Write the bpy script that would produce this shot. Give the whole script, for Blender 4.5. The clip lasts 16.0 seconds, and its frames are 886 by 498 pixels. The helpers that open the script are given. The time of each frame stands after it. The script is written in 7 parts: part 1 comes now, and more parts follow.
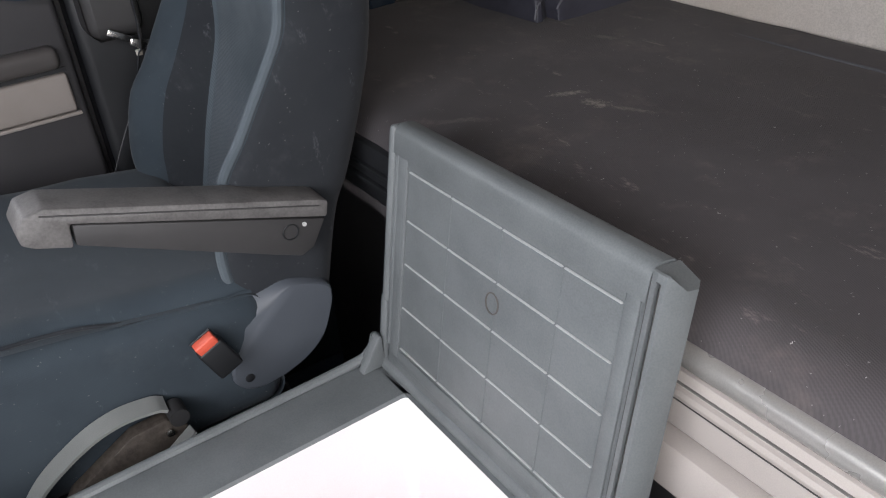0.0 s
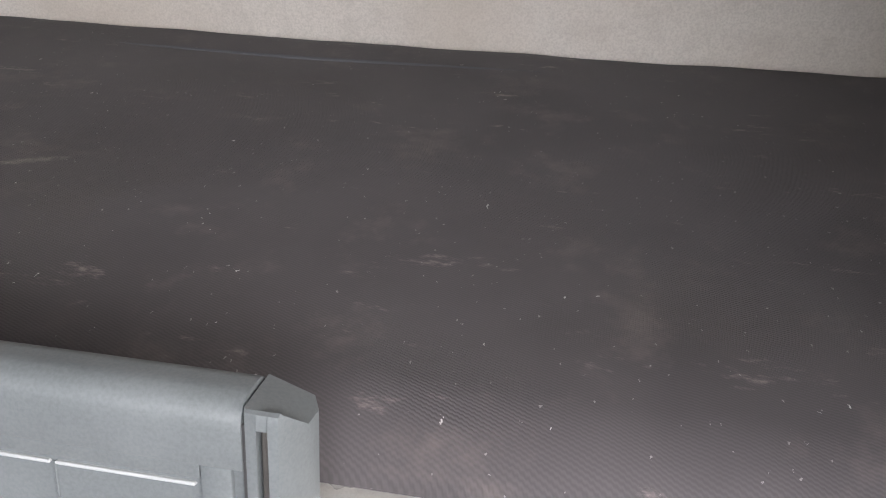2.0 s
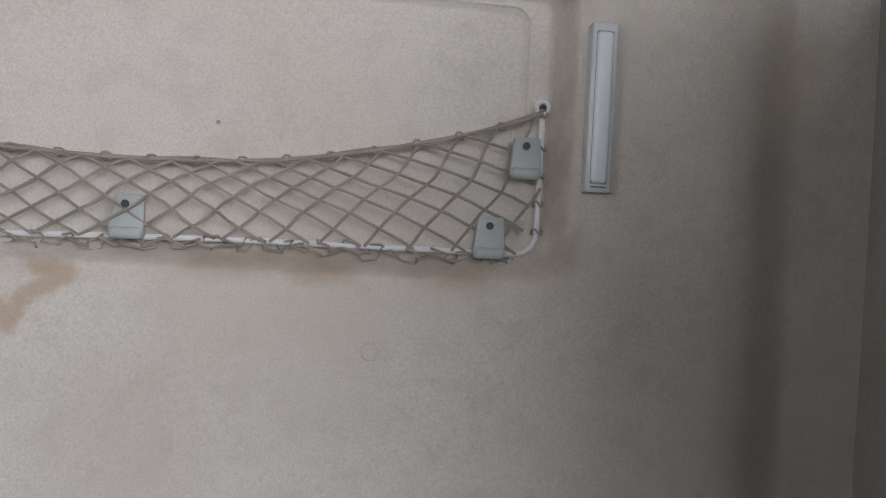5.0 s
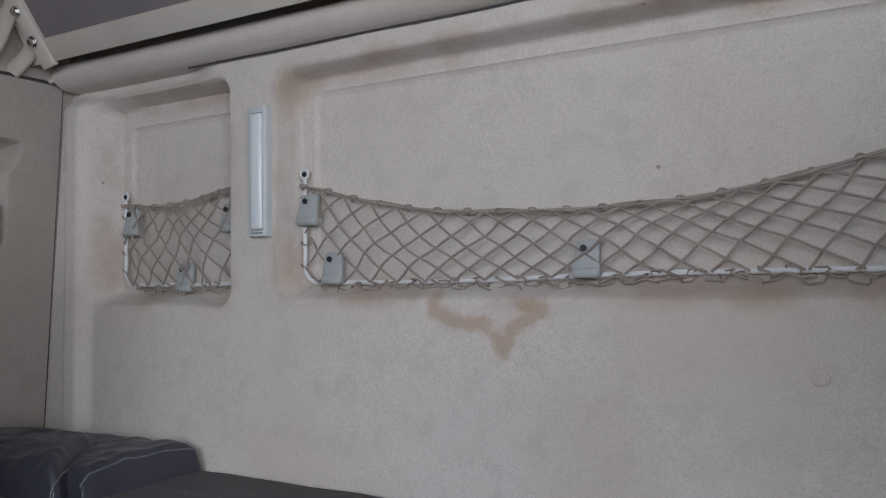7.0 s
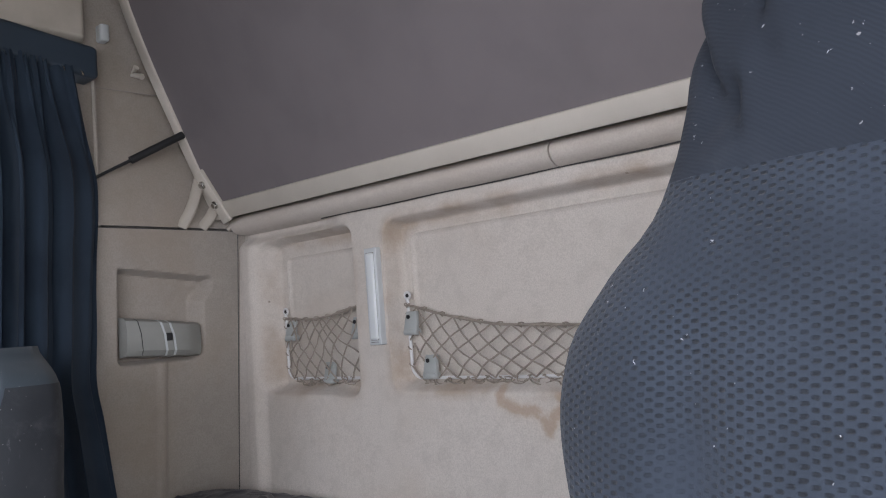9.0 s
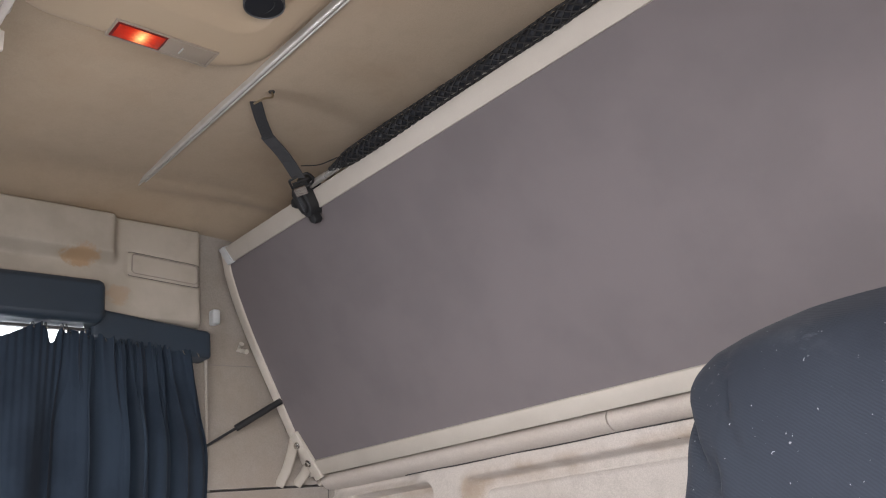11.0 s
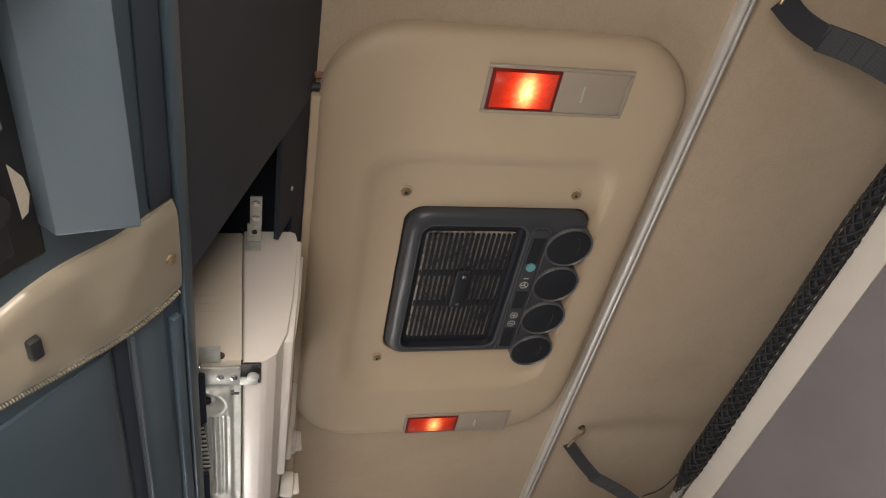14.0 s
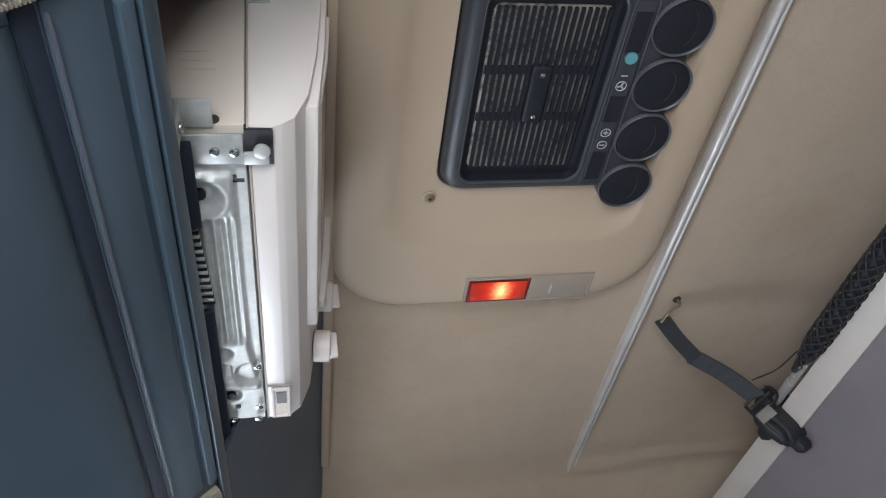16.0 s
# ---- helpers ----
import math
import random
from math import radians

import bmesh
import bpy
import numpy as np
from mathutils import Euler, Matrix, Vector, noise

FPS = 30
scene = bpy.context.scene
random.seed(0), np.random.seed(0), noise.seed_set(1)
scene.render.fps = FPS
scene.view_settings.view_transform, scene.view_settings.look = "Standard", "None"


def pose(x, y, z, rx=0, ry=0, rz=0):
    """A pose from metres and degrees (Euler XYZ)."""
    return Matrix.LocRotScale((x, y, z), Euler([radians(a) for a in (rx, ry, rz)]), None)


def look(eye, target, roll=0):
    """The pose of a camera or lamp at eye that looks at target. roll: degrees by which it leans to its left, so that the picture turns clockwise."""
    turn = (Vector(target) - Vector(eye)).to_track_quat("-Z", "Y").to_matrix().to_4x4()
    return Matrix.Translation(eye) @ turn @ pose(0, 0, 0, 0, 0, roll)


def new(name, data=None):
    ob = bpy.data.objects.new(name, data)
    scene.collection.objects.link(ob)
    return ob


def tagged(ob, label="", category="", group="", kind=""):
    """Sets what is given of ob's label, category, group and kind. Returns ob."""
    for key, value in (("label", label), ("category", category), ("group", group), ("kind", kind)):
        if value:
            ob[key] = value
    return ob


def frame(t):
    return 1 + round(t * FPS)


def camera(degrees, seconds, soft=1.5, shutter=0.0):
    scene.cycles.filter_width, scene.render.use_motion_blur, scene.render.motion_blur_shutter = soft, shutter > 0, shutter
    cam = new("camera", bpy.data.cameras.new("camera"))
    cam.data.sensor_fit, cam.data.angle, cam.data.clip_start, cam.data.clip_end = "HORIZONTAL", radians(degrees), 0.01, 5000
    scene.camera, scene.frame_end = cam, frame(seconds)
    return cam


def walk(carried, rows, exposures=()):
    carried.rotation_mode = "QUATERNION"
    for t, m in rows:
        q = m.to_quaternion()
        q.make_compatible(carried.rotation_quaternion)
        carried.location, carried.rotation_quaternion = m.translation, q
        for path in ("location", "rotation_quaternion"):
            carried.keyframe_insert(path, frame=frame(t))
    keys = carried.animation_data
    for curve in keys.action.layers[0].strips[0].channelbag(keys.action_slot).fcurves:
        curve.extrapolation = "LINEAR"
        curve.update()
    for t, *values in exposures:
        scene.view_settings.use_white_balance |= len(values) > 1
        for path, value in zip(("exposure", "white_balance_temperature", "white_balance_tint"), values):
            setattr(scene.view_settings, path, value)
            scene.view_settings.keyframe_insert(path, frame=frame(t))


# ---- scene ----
cam = camera(57.7, 16.0, 1.1)

PATH = [
    (0, (1.577, 0.735, 1.318), (0.138, 1.636, 0.26), -5.0),
    (0.5, (1.494, 0.797, 1.278), (0.276, 1.966, 0.205), -3.8),
    (1, (1.42, 0.858, 1.241), (0.475, 2.259, 0.172), -2.1),
    (1.5, (1.378, 0.886, 1.217), (0.749, 2.459, 0.154), -0.5),
    (2, (1.343, 0.912, 1.197), (1.054, 2.599, 0.163), 1.1),
    (2.5, (1.315, 0.962, 1.181), (1.382, 2.772, 0.334), 3.1),
    (3, (1.296, 0.976, 1.172), (1.544, 2.898, 0.675), 4.1),
    (3.2, (1.297, 0.981, 1.173), (1.632, 2.916, 0.794), 4.3),
    (5.3, (1.423, 1.022, 1.206), (1.675, 3.006, 1.213), 2.8),
    (5.5, (1.447, 1.017, 1.207), (1.506, 3.016, 1.218), 2.3),
    (6, (1.463, 1.005, 1.189), (1.149, 2.98, 1.231), 1.2),
    (6.5, (1.489, 0.986, 1.195), (0.824, 2.872, 1.241), -0.0),
    (7, (1.534, 0.951, 1.194), (0.538, 2.684, 1.27), -0.9),
    (7.5, (1.601, 0.917, 1.205), (0.393, 2.509, 1.287), -1.8),
    (8, (1.712, 0.861, 1.232), (0.459, 2.418, 1.312), -2.4),
    (8.2, (1.765, 0.831, 1.245), (0.499, 2.377, 1.327), -2.6),
    (10.3, (2.093, 0.559, 1.442), (0.721, 1.908, 1.987), -6.1),
    (10.5, (2.101, 0.545, 1.443), (0.756, 1.886, 2.069), -6.5),
    (11, (2.132, 0.535, 1.428), (0.786, 1.856, 2.094), -6.7),
    (11.5, (2.176, 0.536, 1.467), (0.841, 1.839, 2.187), -6.9),
    (12, (2.206, 0.555, 1.501), (0.964, 1.795, 2.46), -7.5),
    (12.5, (2.222, 0.56, 1.514), (1.131, 1.685, 2.756), -9.2),
    (13, (2.247, 0.576, 1.499), (1.088, 1.532, 2.819), -12.1),
    (13.5, (2.216, 0.63, 1.512), (0.944, 1.343, 2.88), -13.0),
    (14, (2.096, 0.714, 1.525), (0.772, 1.196, 2.943), -14.2),
    (14.5, (1.94, 0.751, 1.498), (0.605, 1.178, 2.925), -13.5),
    (15, (1.825, 0.724, 1.458), (0.488, 1.137, 2.887), -13.4),
    (15.5, (1.767, 0.723, 1.514), (0.367, 1.127, 2.885), -12.9),
    (16, (1.762, 0.738, 1.611), (0.331, 1.13, 2.952), -12.7),
]
EXPOSURE = [
    (0.0, -0.22, 6350, 14), (0.8, 0.15, 6450, 15), (1.5, 0.26, 6450, 15), (2.5, 0.50, 6450, 12), (3.0, 0.66, 6550, 10), (5.3, 0.02, 6100, 13), (8.2, -0.30, 5850, 14), (10.3, 0.38, 6600, 18),
    (11.5, 0.47, 6200, 16), (12.3, 0.65, 5250, 16), (13.1, 0.60, 5150, 14), (13.5, 0.35, 5600, 13), (14.0, 0.25, 7200, 16), (14.5, 0.52, 6350, 15), (15.0, 0.55, 5900, 13), (16.0, 0.55, 5850, 12),
]
walk(cam, [(t, look(eye, target, roll)) for t, eye, target, roll in PATH], EXPOSURE)

# ---- world, light ----
world = bpy.data.worlds.new("sky")
scene.world = world
world.use_nodes = True
sky = world.node_tree.nodes.new("ShaderNodeTexSky")
sky.sky_type, sky.sun_disc = "NISHITA", False
sky.sun_elevation, sky.sun_rotation = radians(38), radians(200)
world.node_tree.links.new(sky.outputs[0], world.node_tree.nodes["Background"].inputs[0])
world.node_tree.nodes["Background"].inputs[1].default_value = 0.06


def area_light(name, eye, target, w, h, power, col, spread=180):
    d = bpy.data.lights.new(name, "AREA")
    d.shape, d.size, d.size_y, d.energy, d.color, d.spread = "RECTANGLE", w, h, power, col, radians(spread)
    ob = new(name, d)
    ob.matrix_world = look(eye, target)
    return ob


# daylight in the windscreen's opening and in the open door's opening
area_light("windscreen_daylight", (1.70, -0.27, 1.52), (1.20, 1.0, 0.48), 1.00, 0.60, 25, (0.97, 0.98, 1.0), 150)
area_light("door_daylight", (2.29, 0.42, 1.38), (0.3, 1.15, 0.50), 0.85, 1.20, 29, (1.0, 0.98, 0.95))
area_light("side_window_daylight", (-0.10, 0.33, 1.55), (1.0, 0.45, 2.0), 0.45, 0.85, 14, (0.96, 0.98, 1.0))

# ---- materials ----
def nodes_of(name):
    m = bpy.data.materials.new(name)
    m.use_nodes = True
    t = m.node_tree
    return m, t, t.nodes["Principled BSDF"]


def add(t, kind, **values):
    n = t.nodes.new(kind)
    for k, v in values.items():
        n.inputs[int(k[1:]) if k[0] == "i" and k[1:].isdigit() else k].default_value = v
    return n


def mathn(t, op, a, b=None, clamp=False):
    n = t.nodes.new("ShaderNodeMath")
    n.operation, n.use_clamp = op, clamp
    for i, v in enumerate((a, b)):
        if v is None:
            continue
        if isinstance(v, (int, float)):
            n.inputs[i].default_value = v
        else:
            t.links.new(v, n.inputs[i])
    return n.outputs[0]


def ramp(t, fac, a, b):
    n = t.nodes.new("ShaderNodeMapRange")
    n.interpolation_type = "SMOOTHSTEP"
    n.inputs["From Min"].default_value, n.inputs["From Max"].default_value = a, b
    t.links.new(fac, n.inputs["Value"])
    return n.outputs[0]


def mixc(t, fac, a, b):
    n = t.nodes.new("ShaderNodeMix")
    n.data_type = "RGBA"
    for v, sock in ((fac, n.inputs[0]), (a, n.inputs[6]), (b, n.inputs[7])):
        if isinstance(v, (int, float)):
            sock.default_value = v
        elif isinstance(v, tuple):
            sock.default_value = (*v[:3], 1)
        else:
            t.links.new(v, sock)
    return n.outputs[2]


def noise_of(t, scale, detail=3, vec=None, rough=0.55):
    n = add(t, "ShaderNodeTexNoise", Scale=scale, Detail=detail, Roughness=rough)
    if vec is None:
        vec = coords(t)
    t.links.new(vec, n.inputs["Vector"])
    return n.outputs["Fac"]


def coords(t):
    n = t.nodes.get("place") or t.nodes.new("ShaderNodeTexCoord")
    n.name = "place"
    return n.outputs["Object"]


def bump(t, p, height, strength, distance=0.001):
    n = add(t, "ShaderNodeBump", Strength=strength, Distance=distance)
    t.links.new(height, n.inputs["Height"])
    t.links.new(n.outputs[0], p.inputs["Normal"])


def surface(name, col, dark, rough=0.6, metal=0.0, fine=400, large=6, amount=1.0, bumps=0.25, depth=0.0006, spec=0.5, rvar=0.12, sheen=0.0):
    """A plain material: colour between col and dark at two scales, gloss that varies, fine relief."""
    m, t, p = nodes_of(name)
    big, small = noise_of(t, large, 4), noise_of(t, fine, 3)
    f = mathn(t, "ADD", mathn(t, "MULTIPLY", ramp(t, big, 0.35, 0.7), 0.55 * amount), mathn(t, "MULTIPLY", ramp(t, small, 0.3, 0.75), 0.45 * amount), True)
    t.links.new(mixc(t, f, col, dark), p.inputs["Base Color"])
    t.links.new(mathn(t, "ADD", mathn(t, "MULTIPLY", big, rvar), rough - rvar / 2, True), p.inputs["Roughness"])
    p.inputs["Metallic"].default_value = metal
    p.inputs["Specular IOR Level"].default_value = spec
    p.inputs["Sheen Weight"].default_value = sheen
    if bumps:
        bump(t, p, small, bumps, depth)
    return m


def lint(t, base, col, scale, low):
    """Specks of lint and crumbs over a cloth."""
    v = add(t, "ShaderNodeTexVoronoi", Scale=scale)
    wob = add(t, "ShaderNodeTexNoise", Scale=scale * 2.2, Detail=2)
    t.links.new(coords(t), wob.inputs["Vector"])
    shift = t.nodes.new("ShaderNodeVectorMath")
    shift.operation = "MULTIPLY_ADD"
    t.links.new(wob.outputs["Color"], shift.inputs[0])
    shift.inputs[1].default_value = (0.9 / scale,) * 3
    t.links.new(coords(t), shift.inputs[2])
    long_ = add(t, "ShaderNodeMapping", Scale=(1.0, 0.45, 0.7), Rotation=(0.3, 0.2, 0.7))
    t.links.new(shift.outputs[0], long_.inputs["Vector"])
    t.links.new(long_.outputs[0], v.inputs["Vector"])
    keep = mathn(t, "GREATER_THAN", noise_of(t, scale * 0.31, 1), 0.54)
    dot = mathn(t, "LESS_THAN", v.outputs["Distance"], low)
    return mixc(t, mathn(t, "MULTIPLY", mathn(t, "MULTIPLY", dot, keep), 0.8), base, col)


def cloth(name, col, dark, weave=700, strength=0.35, specks=None, dust=None, sheen=0.3, rough=0.9, rows=0.0, crumbs=True, smears=()):
    """Woven cloth: fine diagonal weave as relief, faint dust, some lint."""
    m, t, p = nodes_of(name)
    w = add(t, "ShaderNodeTexWave", Scale=weave / 6.3, Distortion=2.5, Detail=2)
    w.bands_direction = "DIAGONAL"
    t.links.new(coords(t), w.inputs["Vector"])
    relief = w.outputs["Fac"]
    if rows:
        sep = t.nodes.new("ShaderNodeSeparateXYZ")
        t.links.new(coords(t), sep.inputs[0])
        zig = mathn(t, "ADD", mathn(t, "MULTIPLY", sep.outputs[0], 2.6 / rows), mathn(t, "MULTIPLY", mathn(t, "SINE", mathn(t, "MULTIPLY", sep.outputs[0], 5.0 / rows)), 0.5))
        drift = mathn(t, "MULTIPLY", noise_of(t, 75, 3), 7.0)
        relief = mathn(t, "MULTIPLY", mathn(t, "ADD", mathn(t, "SINE", mathn(t, "ADD", mathn(t, "ADD", mathn(t, "MULTIPLY", sep.outputs[1], 6.283 / rows), zig), drift)), 1.0), 0.5)
    big = noise_of(t, 5, 5)
    c = mixc(t, mathn(t, "MULTIPLY", relief, 0.42 if rows else min(0.5, strength)), col, dark)
    c = mixc(t, mathn(t, "MULTIPLY", ramp(t, big, 0.4, 0.7), 0.4 if rows else 1.0), c, dark)
    if dust:
        c = mixc(t, mathn(t, "MULTIPLY", ramp(t, noise_of(t, 9, 6, rough=0.7), 0.52, 0.76), 0.5), c, dust)
        smear = add(t, "ShaderNodeMapping", Scale=(2.0, 6.0, 3.0), Rotation=(0, 0, 0.5))
        t.links.new(coords(t), smear.inputs["Vector"])
        streak = ramp(t, noise_of(t, 6, 7, smear.outputs[0], 0.75), 0.60, 0.74)
        c = mixc(t, mathn(t, "MULTIPLY", streak, 0.75), c, tuple(1.5 * v for v in dust))
    for x, y, half, thin, turn, amount in smears:
        sp = t.nodes.new("ShaderNodeSeparateXYZ")
        t.links.new(coords(t), sp.inputs[0])
        ux, uy = mathn(t, "SUBTRACT", sp.outputs[0], x), mathn(t, "SUBTRACT", sp.outputs[1], y)
        a = mathn(t, "ADD", mathn(t, "MULTIPLY", ux, math.cos(turn) / half), mathn(t, "MULTIPLY", uy, math.sin(turn) / half))
        b = mathn(t, "ADD", mathn(t, "MULTIPLY", ux, -math.sin(turn) / thin), mathn(t, "MULTIPLY", uy, math.cos(turn) / thin))
        d = mathn(t, "ADD", mathn(t, "MULTIPLY", a, a), mathn(t, "MULTIPLY", b, b))
        torn = mathn(t, "ADD", d, mathn(t, "MULTIPLY", mathn(t, "SUBTRACT", noise_of(t, 130, 6, rough=0.8), 0.5), 6.0))
        c = mixc(t, mathn(t, "MULTIPLY", mathn(t, "SUBTRACT", 1.0, ramp(t, torn, -0.8, 1.3)), amount), c, (0.36, 0.315, 0.28))
    if specks:
        if crumbs:
            c = lint(t, c, specks, 26, 0.034)
        c = lint(t, c, specks, 70, 0.048 if crumbs else 0.035)
        c = lint(t, c, tuple(0.5 * v for v in specks), 170, 0.10)
    t.links.new(c, p.inputs["Base Color"])
    p.inputs["Roughness"].default_value = rough
    p.inputs["Sheen Weight"].default_value = sheen
    p.inputs["Sheen Roughness"].default_value = 0.5
    p.inputs["Specular IOR Level"].default_value = 0.25
    patchy = mathn(t, "ADD", mathn(t, "MULTIPLY", ramp(t, noise_of(t, 4, 3), 0.42, 0.62), 0.8), 0.2)
    bump(t, p, mathn(t, "MULTIPLY", relief, patchy), strength, 0.0006)
    return m


def knit(name, col, dark, pitch=0.0112, specks=(0.4, 0.4, 0.42)):
    """Ribbed seat knit: rows of small dents with their shade put into the colour, unevenly worn, with lint."""
    m, t, p = nodes_of(name)
    sep = t.nodes.new("ShaderNodeSeparateXYZ")
    t.links.new(coords(t), sep.inputs[0])
    k = 2 * math.pi / pitch
    sway = mathn(t, "MULTIPLY", mathn(t, "SUBTRACT", noise_of(t, 30, 3), 0.5), 0.008)
    wx = mathn(t, "SINE", mathn(t, "MULTIPLY", mathn(t, "ADD", sep.outputs[0], sway), k))
    col_ = mathn(t, "POWER", mathn(t, "ABSOLUTE", wx), 1.1)
    row = mathn(t, "SINE", mathn(t, "ADD", mathn(t, "MULTIPLY", mathn(t, "ADD", sep.outputs[2], mathn(t, "MULTIPLY", sway, 0.5)), k * 1.90), mathn(t, "MULTIPLY", mathn(t, "SIGN", wx), 1.57)))
    worn = mathn(t, "ADD", mathn(t, "MULTIPLY", ramp(t, noise_of(t, 9, 3), 0.30, 0.55), 0.75), 0.25)
    dent = mathn(t, "MULTIPLY", ramp(t, mathn(t, "MULTIPLY", col_, row), 0.05, 0.85), worn)
    big, fuzz = noise_of(t, 11, 4), noise_of(t, 420, 3)
    c = mixc(t, mathn(t, "MULTIPLY", dent, 0.92), mixc(t, mathn(t, "ADD", mathn(t, "MULTIPLY", ramp(t, big, 0.35, 0.7), 0.6), mathn(t, "MULTIPLY", fuzz, 0.4)), col, dark), tuple(0.36 * v for v in dark))
    c = lint(t, c, specks, 120, 0.06)
    t.links.new(c, p.inputs["Base Color"])
    p.inputs["Roughness"].default_value, p.inputs["Sheen Weight"].default_value, p.inputs["Specular IOR Level"].default_value = 0.85, 0.08, 0.25
    bump(t, p, mathn(t, "ADD", mathn(t, "SUBTRACT", 1.0, dent), mathn(t, "MULTIPLY", fuzz, 0.5)), 0.8, 0.0013)
    return m


def felt(name, col, dark, brown=None, fine=260, mottled=0.5):
    """Moulded felt lining: speckled fibres over soft blotches."""
    m, t, p = nodes_of(name)
    small, mid, big = noise_of(t, fine, 2), noise_of(t, fine * 0.35, 3), noise_of(t, 2.6, 5)
    c = mixc(t, mathn(t, "MULTIPLY", ramp(t, small, 0.32, 0.72), mottled), col, dark)
    c = mixc(t, mathn(t, "MULTIPLY", ramp(t, mid, 0.5, 0.75), mottled * 0.5), c, dark)
    c = mixc(t, mathn(t, "MULTIPLY", ramp(t, noise_of(t, 22, 4, rough=0.65), 0.46, 0.66), mottled * 0.55), c, dark)
    if brown:
        c = mixc(t, mathn(t, "MULTIPLY", ramp(t, big, 0.44, 0.70), 0.45), c, brown)
    t.links.new(c, p.inputs["Base Color"])
    p.inputs["Roughness"].default_value = 0.95
    p.inputs["Specular IOR Level"].default_value = 0.15
    p.inputs["Sheen Weight"].default_value = 0.15
    bump(t, p, small, 0.3, 0.001)
    return m, t, p, c


def stained_felt(name, col, dark, brown, line, rings):
    """Felt with the brown edge of a dried water stain along a line (x, z) and soft brown blotches."""
    m, t, p, c = felt(name, col, dark, brown, fine=350, mottled=0.42)
    sep = t.nodes.new("ShaderNodeSeparateXYZ")
    t.links.new(coords(t), sep.inputs[0])
    wob = add(t, "ShaderNodeTexNoise", Scale=55.0, Detail=3.0)
    t.links.new(coords(t), wob.inputs["Vector"])
    px = mathn(t, "ADD", sep.outputs[0], mathn(t, "MULTIPLY", mathn(t, "SUBTRACT", wob.outputs["Fac"], 0.5), 0.016))
    pz = mathn(t, "ADD", sep.outputs[2], mathn(t, "MULTIPLY", mathn(t, "SUBTRACT", noise_of(t, 48, 3), 0.5), 0.016))
    near = None
    for (ax, az), (bx, bz) in zip(line, line[1:]):
        dx, dz = bx - ax, bz - az
        n2 = dx * dx + dz * dz
        ux, uz = mathn(t, "SUBTRACT", px, ax), mathn(t, "SUBTRACT", pz, az)
        k = mathn(t, "ADD", mathn(t, "MULTIPLY", ux, dx / n2), mathn(t, "MULTIPLY", uz, dz / n2), True)
        ex, ez = mathn(t, "SUBTRACT", ux, mathn(t, "MULTIPLY", k, dx)), mathn(t, "SUBTRACT", uz, mathn(t, "MULTIPLY", k, dz))
        d = mathn(t, "ADD", mathn(t, "MULTIPLY", ex, ex), mathn(t, "MULTIPLY", ez, ez))
        near = d if near is None else mathn(t, "MINIMUM", near, d)
    near = mathn(t, "SQRT", near)
    mask = mathn(t, "SUBTRACT", 1.0, ramp(t, near, 0.004, 0.019))
    streak = ramp(t, noise_of(t, 30, 4), 0.15, 0.5)
    c = mixc(t, mathn(t, "MULTIPLY", mathn(t, "MULTIPLY", mask, streak), 0.66), c, (0.37, 0.255, 0.165))
    # brown bands along the rims of the recesses, broken up by noise
    patchy = ramp(t, noise_of(t, 7, 4), 0.38, 0.68)
    for x0, x1, z0, z1, amount in rings:
        qx = mathn(t, "SUBTRACT", mathn(t, "ABSOLUTE", mathn(t, "SUBTRACT", px, (x0 + x1) / 2)), (x1 - x0) / 2 - 0.04)
        qz = mathn(t, "SUBTRACT", mathn(t, "ABSOLUTE", mathn(t, "SUBTRACT", pz, (z0 + z1) / 2)), (z1 - z0) / 2 - 0.04)
        mx, mz = mathn(t, "MAXIMUM", qx, 0.0), mathn(t, "MAXIMUM", qz, 0.0)
        d = mathn(t, "SQRT", mathn(t, "ADD", mathn(t, "MULTIPLY", mx, mx), mathn(t, "MULTIPLY", mz, mz)))
        d = mathn(t, "ABSOLUTE", mathn(t, "SUBTRACT", mathn(t, "ADD", d, mathn(t, "MINIMUM", mathn(t, "MAXIMUM", qx, qz), 0.0)), 0.04))
        band = mathn(t, "SUBTRACT", 1.0, ramp(t, d, 0.004, 0.034))
        c = mixc(t, mathn(t, "MULTIPLY", mathn(t, "MULTIPLY", band, patchy), amount * 0.75), c, (0.33, 0.245, 0.17))
    # small dark marks
    v = add(t, "ShaderNodeTexVoronoi", Scale=7.0)
    t.links.new(coords(t), v.inputs["Vector"])
    c = mixc(t, mathn(t, "MULTIPLY", mathn(t, "LESS_THAN", v.outputs["Distance"], 0.022), 0.6), c, (0.12, 0.09, 0.07))
    t.links.new(c, p.inputs["Base Color"])
    return m


SX, SZ = 1.026, 1.100
STAIN = [(SX - 0.113, SZ + 0.070), (SX - 0.112, SZ + 0.046), (SX - 0.075, SZ + 0.031), (SX - 0.031, SZ + 0.028), (SX - 0.010, SZ + 0.017), (SX + 0.001, SZ - 0.010),
         (SX + 0.012, SZ + 0.016), (SX + 0.037, SZ + 0.034), (SX + 0.064, SZ + 0.050), (SX + 0.034, SZ + 0.056)]
M_WALL = stained_felt("rear_felt", (0.60, 0.555, 0.505), (0.37, 0.34, 0.305), (0.47, 0.40, 0.33), STAIN,
                      [(0.612, 1.682, 1.172, 1.552, 0.9), (0.135, 0.492, 1.165, 1.552, 0.75)])
M_CORNICE = felt("cornice_felt", (0.53, 0.485, 0.435), (0.40, 0.36, 0.32), (0.43, 0.365, 0.30), mottled=0.4)[0]
